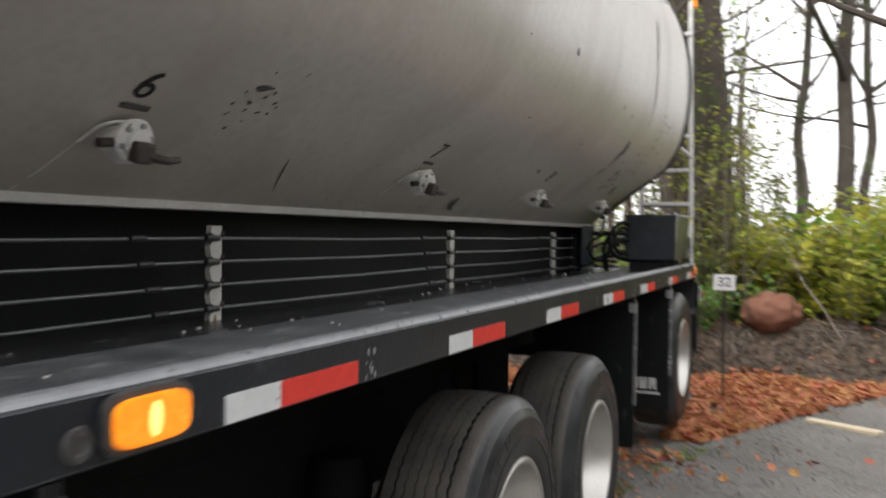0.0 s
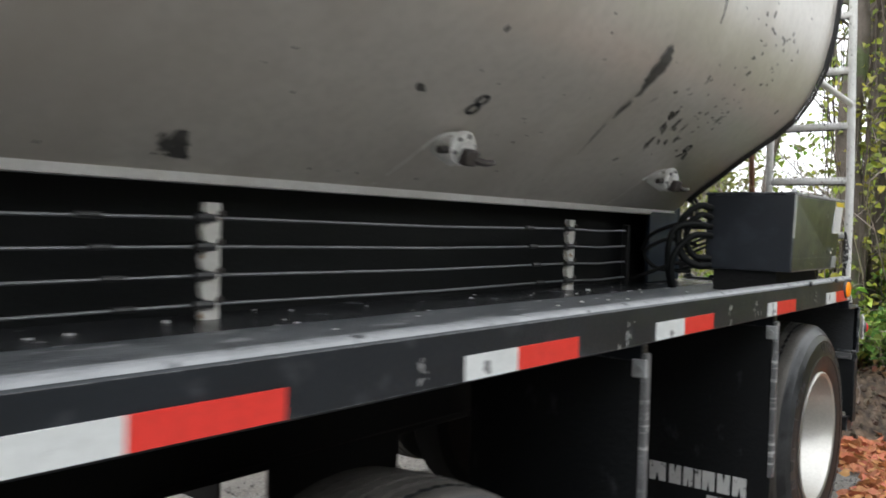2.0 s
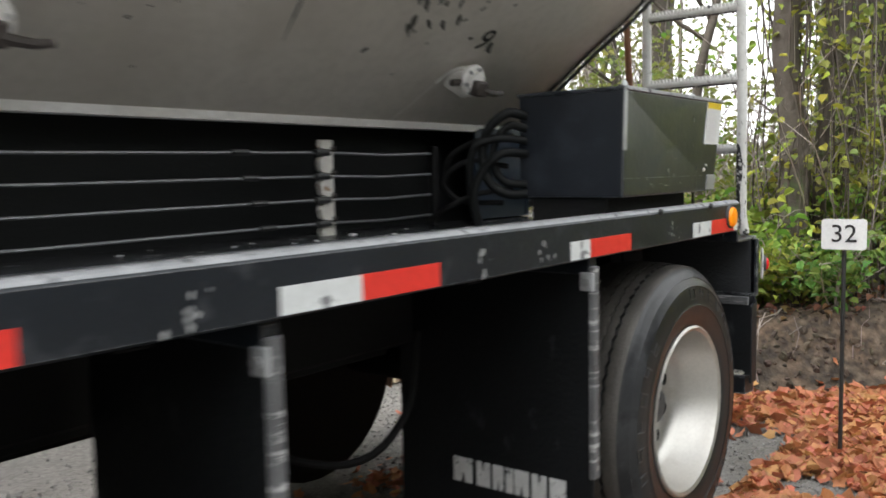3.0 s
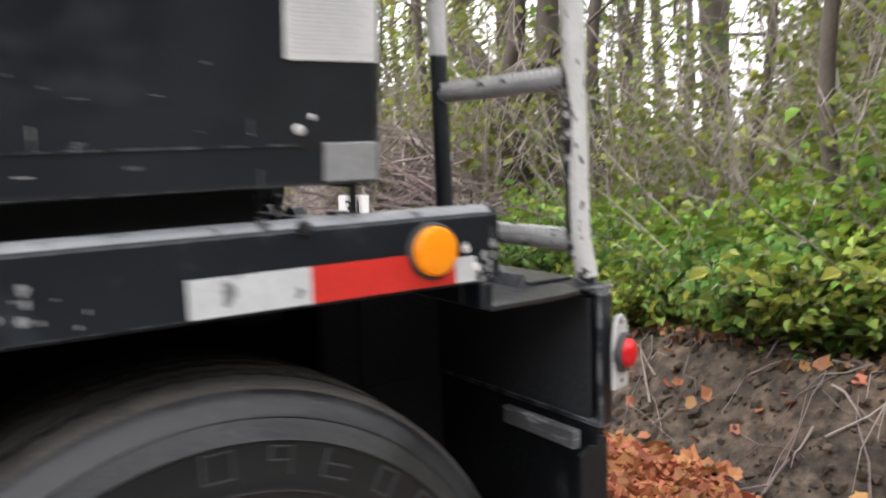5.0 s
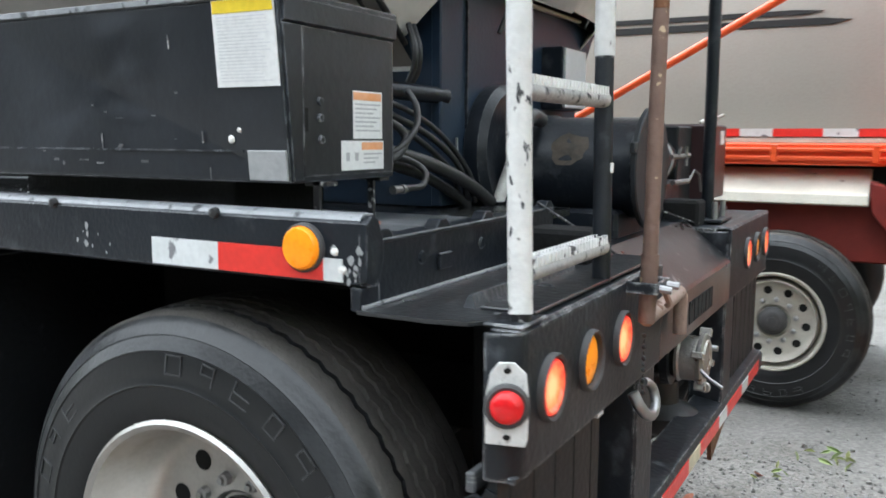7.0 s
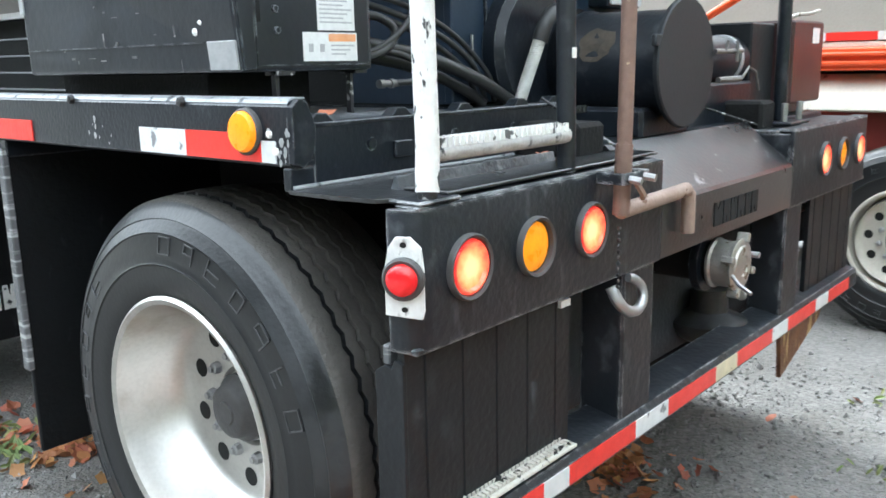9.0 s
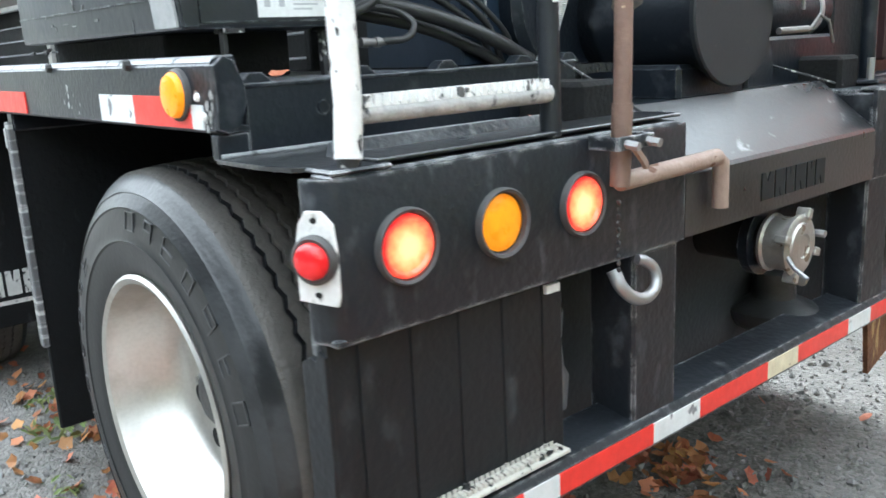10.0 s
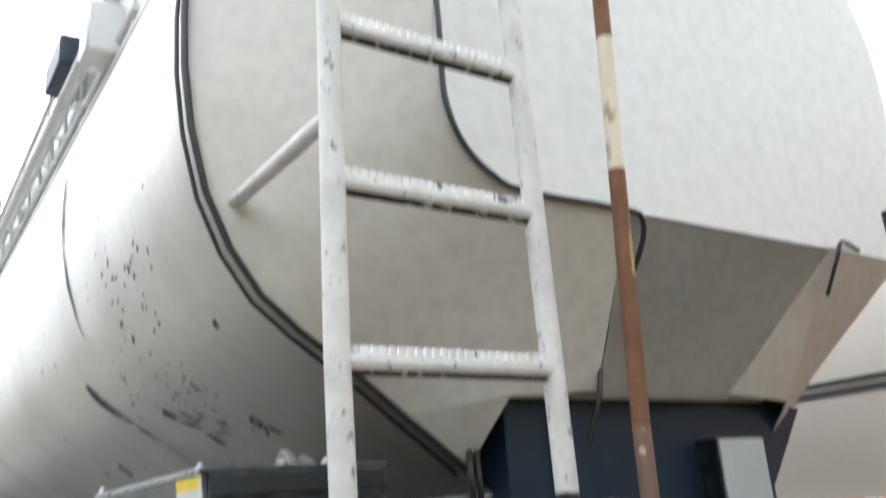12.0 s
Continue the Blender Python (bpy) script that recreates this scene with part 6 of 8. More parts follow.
br = part("tool_box", box(B(), -2.56, -2.225, -0.66, -0.185, 1.10, 1.395, 0.008), M_BROWN, trailer, "dark brown metal box with a white tag")
part("tag", box(B(), -2.50, -2.43, -0.185, -0.182, 1.315, 1.37), M_LABEL, br)
part("box_latch", tube(B(), smooth_line([(-2.30, -0.24, 1.40), (-2.36, -0.22, 1.418), (-2.43, -0.20, 1.422), (-2.50, -0.19, 1.435)], 4), 0.007, 6), M_CAPSTEEL, br, smooth=True)
part("box_support", box(B(), -2.55, -2.02, -0.58, -0.24, 1.045, 1.105, 0.004), M_FRAME, trailer)
pol = part("upright_pole", tube(B(), [(-1.97, -0.13, 1.05), (-1.955, -0.13, 1.9), (-1.95, -0.13, 2.24)], 0.022, 12), M_FRAME, trailer, "black upright pole bolted to the bumper", smooth=True)
part("pole_foot", box(B(), -2.06, -1.88, -0.20, -0.06, 1.048, 1.06, 0.003), M_FRAME, pol)
for x in (-2.04, -1.90):
    part("foot_bolt", tube(B(), [(x, -0.09, 1.05), (x, -0.09, 1.12)], 0.011, 8), M_STEEL, pol, smooth=True)
for r, pts in ((0.017, [(-0.36, -0.62, 1.335), (-0.50, -0.57, 1.312), (-0.66, -0.54, 1.280), (-0.82, -0.51, 1.225), (-0.95, -0.50, 1.165)]),
               (0.014, [(-0.36, -0.64, 1.310), (-0.52, -0.60, 1.285), (-0.68, -0.57, 1.250), (-0.82, -0.55, 1.195), (-0.88, -0.54, 1.160)]),
               (0.008, [(-0.37, -0.60, 1.430), (-0.56, -0.57, 1.390), (-0.72, -0.55, 1.335), (-0.84, -0.54, 1.260), (-0.89, -0.54, 1.165)]),
               (0.008, [(-0.37, -0.61, 1.410), (-0.56, -0.575, 1.370), (-0.70, -0.56, 1.318), (-0.82, -0.55, 1.245), (-0.87, -0.55, 1.165)]),
               (0.007, [(-0.37, -0.58, 1.445), (-0.58, -0.56, 1.410), (-0.76, -0.55, 1.345), (-0.90, -0.54, 1.240), (-0.93, -0.54, 1.165)]),
               (0.010, [(-0.375, -0.57, 1.370), (-0.47, -0.53, 1.375), (-0.515, -0.51, 1.340), (-0.47, -0.51, 1.295), (-0.38, -0.54, 1.275)]),
               (0.008, [(-0.375, -0.58, 1.280), (-0.46, -0.52, 1.300), (-0.54, -0.50, 1.355), (-0.60, -0.53, 1.410), (-0.61, -0.56, 1.450)]),
               (0.008, [(-0.50, -0.50, 1.225), (-0.56, -0.49, 1.230), (-0.585, -0.50, 1.262), (-0.55, -0.53, 1.290), (-0.46, -0.55, 1.300)])):
    part("hydraulic_hose", tube(B(), smooth_line(pts, 6), r, 10), M_HOSE, trailer, "black hydraulic hose", smooth=True)
part("crossover_pipe", tube(B(), [(-0.36, -0.66, 1.462), (-0.80, -0.585, 1.448), (-0.83, -0.58, 1.446)], 0.022, 12), M_FRAME, trailer, "black crossover pipe", smooth=True)
part("fitting_sleeve", lathe(B(), [(-0.032, 0), (-0.032, 0.008), (-0.018, 0.008), (-0.018, 0.011), (-0.006, 0.011), (-0.006, 0.008), (0.012, 0.008), (0.012, 0.010), (0.03, 0.010), (0.03, 0)], "x", (-0.475, -0.50, 1.224), 12), M_LINK, trailer, "steel hose fitting", smooth=True)
part("cable_tie_rod", tube(B(), [(-0.86, -0.56, 1.34), (-0.862, -0.56, 1.27)], 0.004, 6), M_STEEL, trailer, smooth=True)
# blower drive: motor with a pale clamp band, linkage and stay beside the round cover
mo = part("motor", lathe(B(), [(-0.34, 0), (-0.34, 0.078), (0.30, 0.078), (0.32, 0.070), (0.32, 0)], "x", (-1.72, -0.33, 1.262), 26), M_FRAME, trailer, "black motor with a pale clamp band", smooth=True)
part("clamp_band", lathe(B(), [(-0.012, 0.079), (-0.010, 0.083), (0.010, 0.083), (0.012, 0.079)], "x", (-1.93, -0.33, 1.262), 26), M_PLATE, mo, smooth=True)
part("motor_foot", box(B(), -2.0, -1.5, -0.42, -0.24, 1.055, 1.19, 0.008), M_FRAME, mo)
for pts, r in (([(-1.42, -0.13, 1.285), (-1.50, -0.12, 1.285), (-1.565, -0.11, 1.287)], 0.012), ([(-1.47, -0.12, 1.285), (-1.475, -0.115, 1.315)], 0.008), ([(-1.53, -0.11, 1.255), (-1.53, -0.11, 1.315)], 0.009), ([(-1.45, -0.13, 1.205), (-1.56, -0.11, 1.207)], 0.014), ([(-1.57, -0.11, 1.205), (-1.60, -0.10, 1.240), (-1.63, -0.09, 1.225), (-1.66, -0.09, 1.170)], 0.007)):
    part("linkage", tube(B(), pts, r * 0.62, 8), M_LINK, mo, smooth=True)
# tan patch paints the soft reflection on the blower
bm = B()
wr = random.Random(61)
cy0, cz0, rb = -1.275, 1.255, 0.1462
edge = [(math.cos(2 * math.pi * k / 18), math.sin(2 * math.pi * k / 18), wr.uniform(0.7, 1.1)) for k in range(18)]
cv = [bm.verts.new((cy0 + rb * math.cos(0.40 + q * 0.36 * w), -0.35 + p * 0.065 * w, cz0 + rb * math.sin(0.40 + q * 0.36 * w))) for p, q, w in edge]
mid_v = bm.verts.new((cy0 + rb * math.cos(0.40) * 1.004, -0.35, cz0 + rb * math.sin(0.40) * 1.004))
for k in range(18):
    bm.faces.new((mid_v, cv[k], cv[(k + 1) % 18]))
part("bare_patch", bm, M_SHEENPATCH, blow, "tan patch painted for a soft reflection")
bm = lathe(B(), [(0.0, 0.0), (0.0, 0.17), (0.02, 0.19), (0.06, 0.19), (0.08, 0.17), (0.08, 0)], "y", (-1.10, -0.585, 1.30), 30)
part("blower_housing", bm, M_FRAME, trailer, "black curved housing against the bulkhead", smooth=True)
ribs = []
for k in range(34):
    ribs += [(0.0049 * k - 0.002, 0.0175), (0.0049 * k, 0.0198)]
ribs.append((0.0049 * 33 + 0.002, 0.0175))
bm = lathe(B(), ribs, "z", (0, 0, 0), 16)
for v in bm.verts:
    v.co += Vector((-0.995 - 0.018 * v.co.z / 0.16, -0.50 + 0.052 * v.co.z / 0.16, 1.165))
sv = part("ribbed_hose", bm, M_SILVERHOSE, trailer, "ribbed silver hose bending into a black elbow", smooth=True)
part("elbow", tube(B(), smooth_line([(-1.013, -0.448, 1.32), (-1.03, -0.44, 1.37), (-1.08, -0.44, 1.40), (-1.15, -0.44, 1.39)], 5), 0.022, 12), M_HOSE, sv, smooth=True)
part("conveyor_tube", tube(B(), [(-1.15, -0.75, 1.62), (-1.62, -0.5, 1.22)], 0.05, 16), M_DARK, trailer, smooth=True)


# ---- the orange truck behind ----
truck = thing("orange_tank_truck", (-5.3, -3.0, -0.27), "orange truck with a greige tank parked parallel to the trailer", "truck")
TX = -4.2
bm = B()
prof = [(TX - 0.35, 1.36), (TX - 0.33, 1.9), (TX - 0.36, 2.5), (TX - 0.50, 3.0), (TX - 0.85, 3.4), (TX - 1.3, 3.5), (TX - 1.75, 3.4), (TX - 2.1, 3.0), (TX - 2.25, 2.4), (TX - 2.25, 1.36)]
prism(bm, prof, "y", -7.5, 0.66)
tank = part("truck_tank", bm, M_TRUCKTANK, truck, "greige smooth tank side with black stripes", smooth=True, sharp=50)
sx = TX - 0.332
for y0, y1, z0, z1 in ((-3.4, -0.02, 2.085, 2.115), (-3.4, 0.13, 2.020, 2.062)):
    part("black_stripe", prism(B(), [(y0, z0), (y1 - 0.10, z0), (y1, (z0 + z1) / 2 + 0.004), (y1 - 0.16, z1), (y0, z1)], "x", sx - 0.004, sx + 0.006), M_BLACKINK, tank)
# rear post and hinge housing
post_ = part("rear_post", prism(B(), [(0.50, 1.30), (0.60, 1.80), (0.60, 3.3), (0.98, 3.3), (0.97, 1.9), (0.92, 1.30)], "x", TX - 0.30, TX, 0.008), M_ORANGE, truck, "bright orange rear post with white stickers")
hs = part("hinge_housing", prism(B(), [(0.40, 0.98), (0.42, 1.20), (0.52, 1.36), (0.89, 1.38), (0.93, 1.30), (0.91, 1.22), (0.97, 1.10), (0.97, 0.92), (0.93, 0.86), (0.66, 0.86), (0.58, 0.93)], "x", TX - 0.28, TX + 0.03, 0.012), M_ORANGE, truck, "orange hinge housing with a yellow strip")
part("lower_housing", prism(B(), [(0.30, 1.10), (0.95, 0.90), (0.95, 0.72), (0.50, 0.70), (0.32, 0.92)], "x", TX - 0.30, TX - 0.02, 0.01), M_DARKRED, truck, "dark red lower frame end")
part("yellow_strip", box(B(), TX + 0.03, TX + 0.034, 0.70, 0.90, 0.885, 0.925), M_YELLOW, hs)
for y0, y1, z0, z1 in ((0.64, 0.82, 1.86, 1.94), (0.60, 0.80, 1.45, 1.54)):
    part("sticker", box(B(), TX, TX + 0.003, y0, y1, z0, z1), M_LABEL, post_)
    part("sticker_print", box(B(), TX + 0.003, TX + 0.0036, y0 + 0.03, y1 - 0.02, (z0 + z1) / 2 - 0.012, (z0 + z1) / 2 + 0.006), M_INK, post_)
part("grease_cap", lathe(B(), [(0, 0), (0, 0.03), (0.02, 0.025), (0.02, 0)], "x", (TX, 0.85, 1.50), 14), M_HOSE, post_)
# side beam with ribs, tape and fender board
bm = box(B(), TX - 0.34, TX - 0.12, -7.4, 0.45, 1.185, 1.315, 0.01)
for z in (1.225, 1.275):
    box(bm, TX - 0.14, TX - 0.09, -7.4, 0.45, z - 0.012, z + 0.012, 0.006)
for k in range(14):
    y = 0.32 - k * 0.55
    box(bm, TX - 0.14, TX - 0.085, y - 0.02, y + 0.02, 1.20, 1.305, 0.004)
part("side_beam", bm, M_ORANGE, truck, "orange ribbed side beam")
part("tank_foot", box(B(), TX - 0.36, TX - 0.16, -7.4, 0.55, 1.315, 1.36, 0.004), M_DECKBEIGE, truck)
y = 0.50
k = 0
while y > -5:
    w = 0.28 if k % 2 == 0 else 0.19
    part("red_tape" if k % 2 == 0 else "white_tape", box(B(), TX - 0.16, TX - 0.157, y - w, y, 1.352, 1.400), M_RED if k % 2 == 0 else M_WHITETAPE, truck)
    y -= w
    k += 1
part("tape_backing", box(B(), TX - 0.20, TX - 0.16, -5.2, 0.52, 1.345, 1.405), M_TRUCKTANK, truck)
part("fender_board", prism(B(), [(TX - 0.30, 1.165), (TX - 0.02, 1.02), (TX + 0.0, 0.965), (TX - 0.04, 0.955), (TX - 0.30, 0.99)], "y", -7.0, 0.30, 0.006), M_DECKBEIGE, truck, "pale beige sloping fender board")
part("chassis", box(B(), TX - 1.6, TX - 0.14, -7.3, 0.42, 0.62, 0.985, 0.01), M_DARKRED, truck, "dark red chassis under the tank")
part("far_side_frame", box(B(), TX - 2.2, TX - 1.6, -7.3, 0.42, 0.5, 1.36, 0.01), M_DARK, truck)
part("strut", tube(B(), [(TX + 0.14, -1.72, 1.287), (TX + 0.12, 0.42, 2.463)], 0.024, 10), M_ORANGE, truck, "orange diagonal strut", smooth=True)
W_TRUCK = wheel_meshes(0.53, 0.30, 0.292, 0.05, M_WHEELSTEEL)
for y in (-0.16, -1.49):
    put_wheel(truck, W_TRUCK, TX + 0.12, y, 0.27, 1, 0.2, "dusty cream steel truck wheel")
    put_wheel(truck, W_TRUCK, TX - 2.3, y, 0.27, -1)
part("truck_axle", tube(B(), [(TX, -0.12, 0.27), (TX - 2.2, -0.12, 0.27)], 0.08, 12), M_DARK, truck, smooth=True)
part("truck_mud_flap", box(B(), TX - 0.35, TX + 0.08, 0.475, 0.49, -0.06, 0.74, 0.004), M_FLAP, truck, "black rubber mud flap")
tb = part("light_bar", box(B(), TX - 0.20, TX - 0.10, 0.46, 1.01, 0.605, 0.645, 0.006), M_PLATE, truck, "pale metal light bar under the frame end")
part("lamp_unit", box(B(), TX - 0.19, TX - 0.09, 0.56, 0.66, 0.645, 0.69, 0.008), M_LABEL, tb)
part("lamp_unit", box(B(), TX - 0.19, TX - 0.09, 0.80, 0.95, 0.640, 0.68, 0.008), M_GREYBOX, tb)
part("coupling", prism(B(), [(0.95, 0.86), (1.06, 0.82), (1.08, 0.77), (0.95, 0.78)], "x", TX - 0.2, TX - 0.1), M_HOSE, truck)
bm = lathe(B(), [(0, 0), (0, 0.035), (0.03, 0.03), (0.035, 0)], "x", (TX + 0.10, -0.62, 0.80), 14)
part("marker_lamp", bm, M_AMBER, truck, "small amber marker lamp", smooth=True)


# ---- ground ----
def toe(x):
    """Where the foot of the bank lies."""
    return 1.80 + 0.08 * math.sin(x * 1.7) + 0.05 * math.sin(x * 4.1 + 1) + 0.62 * max(0.0, min(1.0, (x + 0.8) / 1.2))


def ground_z(x, y):
    z = GZ + 0.026 * max(-7.0, min(0.0, x)) + 0.016 * max(-4.0, min(0.0, y + 1.6)) + 0.006 * noise.noise((x * 1.1, y * 1.1, 0))
    t = max(0.0, min(1.0, (y - toe(x)) / 0.55))
    s = t * t * (3 - 2 * t)
    bumpy = noise.noise((x * 1.6, y * 1.6, 3)) * 0.13 + noise.noise((x * 5, y * 5, 9)) * 0.05 + noise.noise((x * 9, y * 9, 4)) * 0.035
    z += s * (0.54 + 0.08 * math.sin(x * 0.9) + bumpy)
    z += 0.004 * noise.noise((x * 9, y * 9, 1))
    if y > 6:
        z += 0.02 * (y - 6) if y < 60 else 1.08
    return z


def axis_steps(lo, hi, step, far):
    a = list(np.arange(lo, hi + 1e-6, step))
    left, right, d = [], [], step
    p = lo
    while p > -far:
        d *= 1.35
        p -= d
        left.append(p)
    p, d = hi, step
    while p < far:
        d *= 1.35
        p += d
        right.append(p)
    return left[::-1] + a + right


gx, gy = axis_steps(-9.0, 3.5, 0.05, 400), axis_steps(-4.0, 4.2, 0.05, 400)
verts = [(x, y, ground_z(x, y)) for y in gy for x in gx]
nx = len(gx)
faces = [(j * nx + i, j * nx + i + 1, (j + 1) * nx + i + 1, (j + 1) * nx + i) for j in range(len(gy) - 1) for i in range(nx - 1)]
me = bpy.data.meshes.new("ground")
me.from_pydata(verts, [], faces)
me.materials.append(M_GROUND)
attr = me.attributes.new("soil", "FLOAT", "POINT")
attr.data.foreach_set("value", [max(0.0, min(1.0, (y - toe(x) + 0.10 + 0.22 * noise.noise((x * 3, y * 3, 5))) / 0.16)) for x, y, z in verts])
me.polygons.foreach_set("use_smooth", [True] * len(me.polygons))
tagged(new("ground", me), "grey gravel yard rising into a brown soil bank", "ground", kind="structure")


def scatter_mesh(name, shapes, mat):
    """Many small pieces joined in one mesh: shapes is a list of (vertices, faces)."""
    V, Fc, o = [], [], 0
    for vs, fs in shapes:
        V.extend(vs)
        Fc.extend([tuple(i + o for i in f) for f in fs])
        o += len(vs)
    m = bpy.data.meshes.new(name)
    m.from_pydata(V, [], Fc)
    m.materials.append(mat)
    return m


def leaf_shape(p, nrm, spin, size, fold=0.25, slim=0.55):
    """A pointed leaf of four faces, folded along its rib."""
    n = Vector(nrm).normalized()
    u = n.orthogonal().normalized()
    u = Matrix.Rotation(spin, 3, n) @ u
    w = n.cross(u)
    L, W = size, size * slim
    P = Vector(p)
    up = n * (W * fold)
    return ([P - u * L * 0.5, P - u * L * 0.22 + w * W * 0.46 + up, P + u * L * 0.16 + w * W * 0.42 + up, P + u * L * 0.5 + n * (-L * 0.14), P + u * L * 0.16 - w * W * 0.42 + up, P - u * L * 0.22 - w * W * 0.46 + up],
            [(0, 3, 2, 1), (0, 5, 4, 3)])


def lobed_leaf(p, nrm, spin, size, curl, rnd):
    """A dry maple-like leaf: a centre and ragged lobes, curled."""
    n = Vector(nrm).normalized()
    u = Matrix.Rotation(spin, 3, n) @ n.orthogonal().normalized()
    w = n.cross(u)
    P = Vector(p)
    vs = [P]
    rs = (1.0, 0.68, 0.82, 0.62, 0.70, 0.42, 0.70, 0.62, 0.82, 0.68)
    for k, r in enumerate(rs):
        a = 2 * math.pi * k / len(rs)
        q = r * size * rnd.uniform(0.85, 1.15) * 0.6
        vs.append(P + u * math.cos(a) * q + w * math.sin(a) * q + n * (curl * q * q / size * (1 if k % 2 else 0.6)))
    return vs, [(0, 1 + k, 1 + (k + 1) % 10) for k in range(10)]


# fallen leaves along the foot of the bank
rnd = random.Random(21)
shapes = []
while len(shapes) < 16500:
    x = rnd.uniform(-9.0, 1.9) if rnd.random() < 0.55 else rnd.uniform(-3.6, 0.9)
    y = toe(x) + 0.04 - abs(rnd.gauss(0.0, 0.36)) + rnd.gauss(0, 0.05)
    if rnd.random() < 0.30:
        y = rnd.uniform(-0.9, 2.3)
        x = rnd.uniform(-0.15, 0.05 + (y + 1.03) * 0.50)
    elif x < -0.6 and y < toe(x) - 0.80 and rnd.random() < 0.75:
        continue
    if noise.noise((x * 0.9, y * 1.4, 2)) < -0.46:
        continue
    tilt = Vector((rnd.gauss(0, 0.6), rnd.gauss(0, 0.6), 1))
    shapes.append(lobed_leaf((x, y, ground_z(x, y) + rnd.uniform(0.008, 0.035)), tilt, rnd.uniform(0, 6.3), rnd.uniform(0.045, 0.11), rnd.uniform(-0.9, 1.8), rnd))
for cx, cy, s, num in ((-0.25, -1.5, 0.22, 120), (-0.75, -0.25, 0.25, 60), (-1.1, -0.35, 0.35, 50), (-0.55, -2.6, 0.3, 60), (0.35, -1.4, 0.5, 24), (-2.0, 0.4, 0.8, 18), (-1.1, -1.2, 0.8, 40), (-1.0, -3.0, 0.6, 40), (0.4, 0.9, 0.4, 30), (-1.5, -1.0, 0.4, 30), (-1.6, -0.5, 0.11, 90), (-0.43, -2.25, 0.10, 70), (-0.25, -2.5, 0.2, 40)):
    for _ in range(num):
        x, y = rnd.gauss(cx, s), rnd.gauss(cy, s)
        tilt = Vector((rnd.gauss(0, 0.6), rnd.gauss(0, 0.6), 1))
        shapes.append(lobed_leaf((x, y, ground_z(x, y) + 0.012), tilt, rnd.uniform(0, 6.3), rnd.uniform(0.035, 0.08), rnd.uniform(-0.8, 2.0), rnd))
for _ in range(900):
    x = rnd.uniform(-6, 2.6)
    y = toe(x) + rnd.uniform(0.05, 1.5)
    if noise.noise((x * 1.3, y * 1.3, 12)) < 0.02 + rnd.gauss(0, 0.12):
        continue
    shapes.append(lobed_leaf((x, y, ground_z(x, y) + 0.015), (rnd.gauss(0, 0.5), rnd.gauss(-0.3, 0.5), 1), rnd.uniform(0, 6.3), rnd.uniform(0.04, 0.09), rnd.uniform(-0.5, 1.0), rnd))
ll = new("fallen_leaves", scatter_mesh("fallen_leaves", shapes, M_FALLEN))
tagged(ll, "thick drift of fallen orange and brown maple leaves", "leaves", kind="stuff")

# loose gravel
rnd = random.Random(4)
shapes = []
OCT = [(0, 2, 4), (2, 1, 4), (1, 3, 4), (3, 0, 4), (2, 0, 5), (1, 2, 5), (3, 1, 5), (0, 3, 5)]
for _ in range(11000):
    if rnd.random() < 0.6:
        x, y = rnd.uniform(-3.2, 1.2), rnd.uniform(-2.2, 1.2)
    else:
        x, y = rnd.uniform(-6.5, 3.0), rnd.uniform(-4.5, 1.8)
    if y > toe(x) - 0.1:
        continue
    s = abs(rnd.gauss(0, 0.005)) + 0.0045
    q = Euler((rnd.uniform(0, 6), rnd.uniform(0, 6), rnd.uniform(0, 6))).to_matrix()
    k = (s * rnd.uniform(0.7, 1.5), s, s * rnd.uniform(0.5, 0.9))
    base = [(k[0], 0, 0), (-k[0], 0, 0), (0, k[1], 0), (0, -k[1], 0), (0, 0, k[2]), (0, 0, -k[2])]
    P = Vector((x, y, ground_z(x, y) + s * 0.35))
    shapes.append(([P + q @ Vector(b) for b in base], OCT))
tagged(new("gravel", scatter_mesh("gravel", shapes, M_STONE)), "loose grey crushed stones on the yard", "gravel", kind="stuff")

# lumps of soil, roots and sticks on the bank
rnd = random.Random(9)
shapes = []
ICO = B()
bmesh.ops.create_icosphere(ICO, subdivisions=1, radius=1)
ICO_V, ICO_F = [v.co.copy() for v in ICO.verts], [tuple(v.index for v in f.verts) for f in ICO.faces]
ICO.free()
for _ in range(5200):
    x = rnd.uniform(-7, 3.2)
    y = toe(x) + rnd.uniform(0.0, 0.95)
    s = min(0.045, abs(rnd.gauss(0, 0.012)) + 0.004)
    q = Euler((rnd.uniform(0, 6), rnd.uniform(0, 6), rnd.uniform(0, 6))).to_matrix()
    k = (s * rnd.uniform(0.8, 1.6), s, s * rnd.uniform(0.6, 1.0))
    P = Vector((x, y, ground_z(x, y)))
    shapes.append(([P + q @ Vector((v.x * k[0], v.y * k[1], v.z * k[2])) * rnd.uniform(0.6, 1.3) for v in ICO_V], ICO_F))
tagged(new("soil_clods", scatter_mesh("soil_clods", shapes, M_SOIL)), "brown clods on the soil bank", "soil", kind="stuff")
bm = B()
for _ in range(330):
    x = rnd.uniform(-6.5, 3)
    y = toe(x) + rnd.uniform(0.05, 1.0)
    a, L = rnd.uniform(0, 6.3), rnd.uniform(0.06, 0.45)
    pts = []
    for k in range(4):
        px_, py_ = x + math.cos(a) * L * k / 3 + rnd.gauss(0, 0.015), y + math.sin(a) * L * k / 3 + rnd.gauss(0, 0.015)
        pts.append((px_, py_, ground_z(px_, py_) + 0.012 + rnd.uniform(0, 0.035)))
    tube(bm, pts, rnd.uniform(0.0015, 0.007), 5, r1=0.0012)
tagged(new("bank_sticks", to_mesh("bank_sticks", bm, M_BRUSH)), "sticks and roots lying on the soil bank", "sticks", kind="stuff")

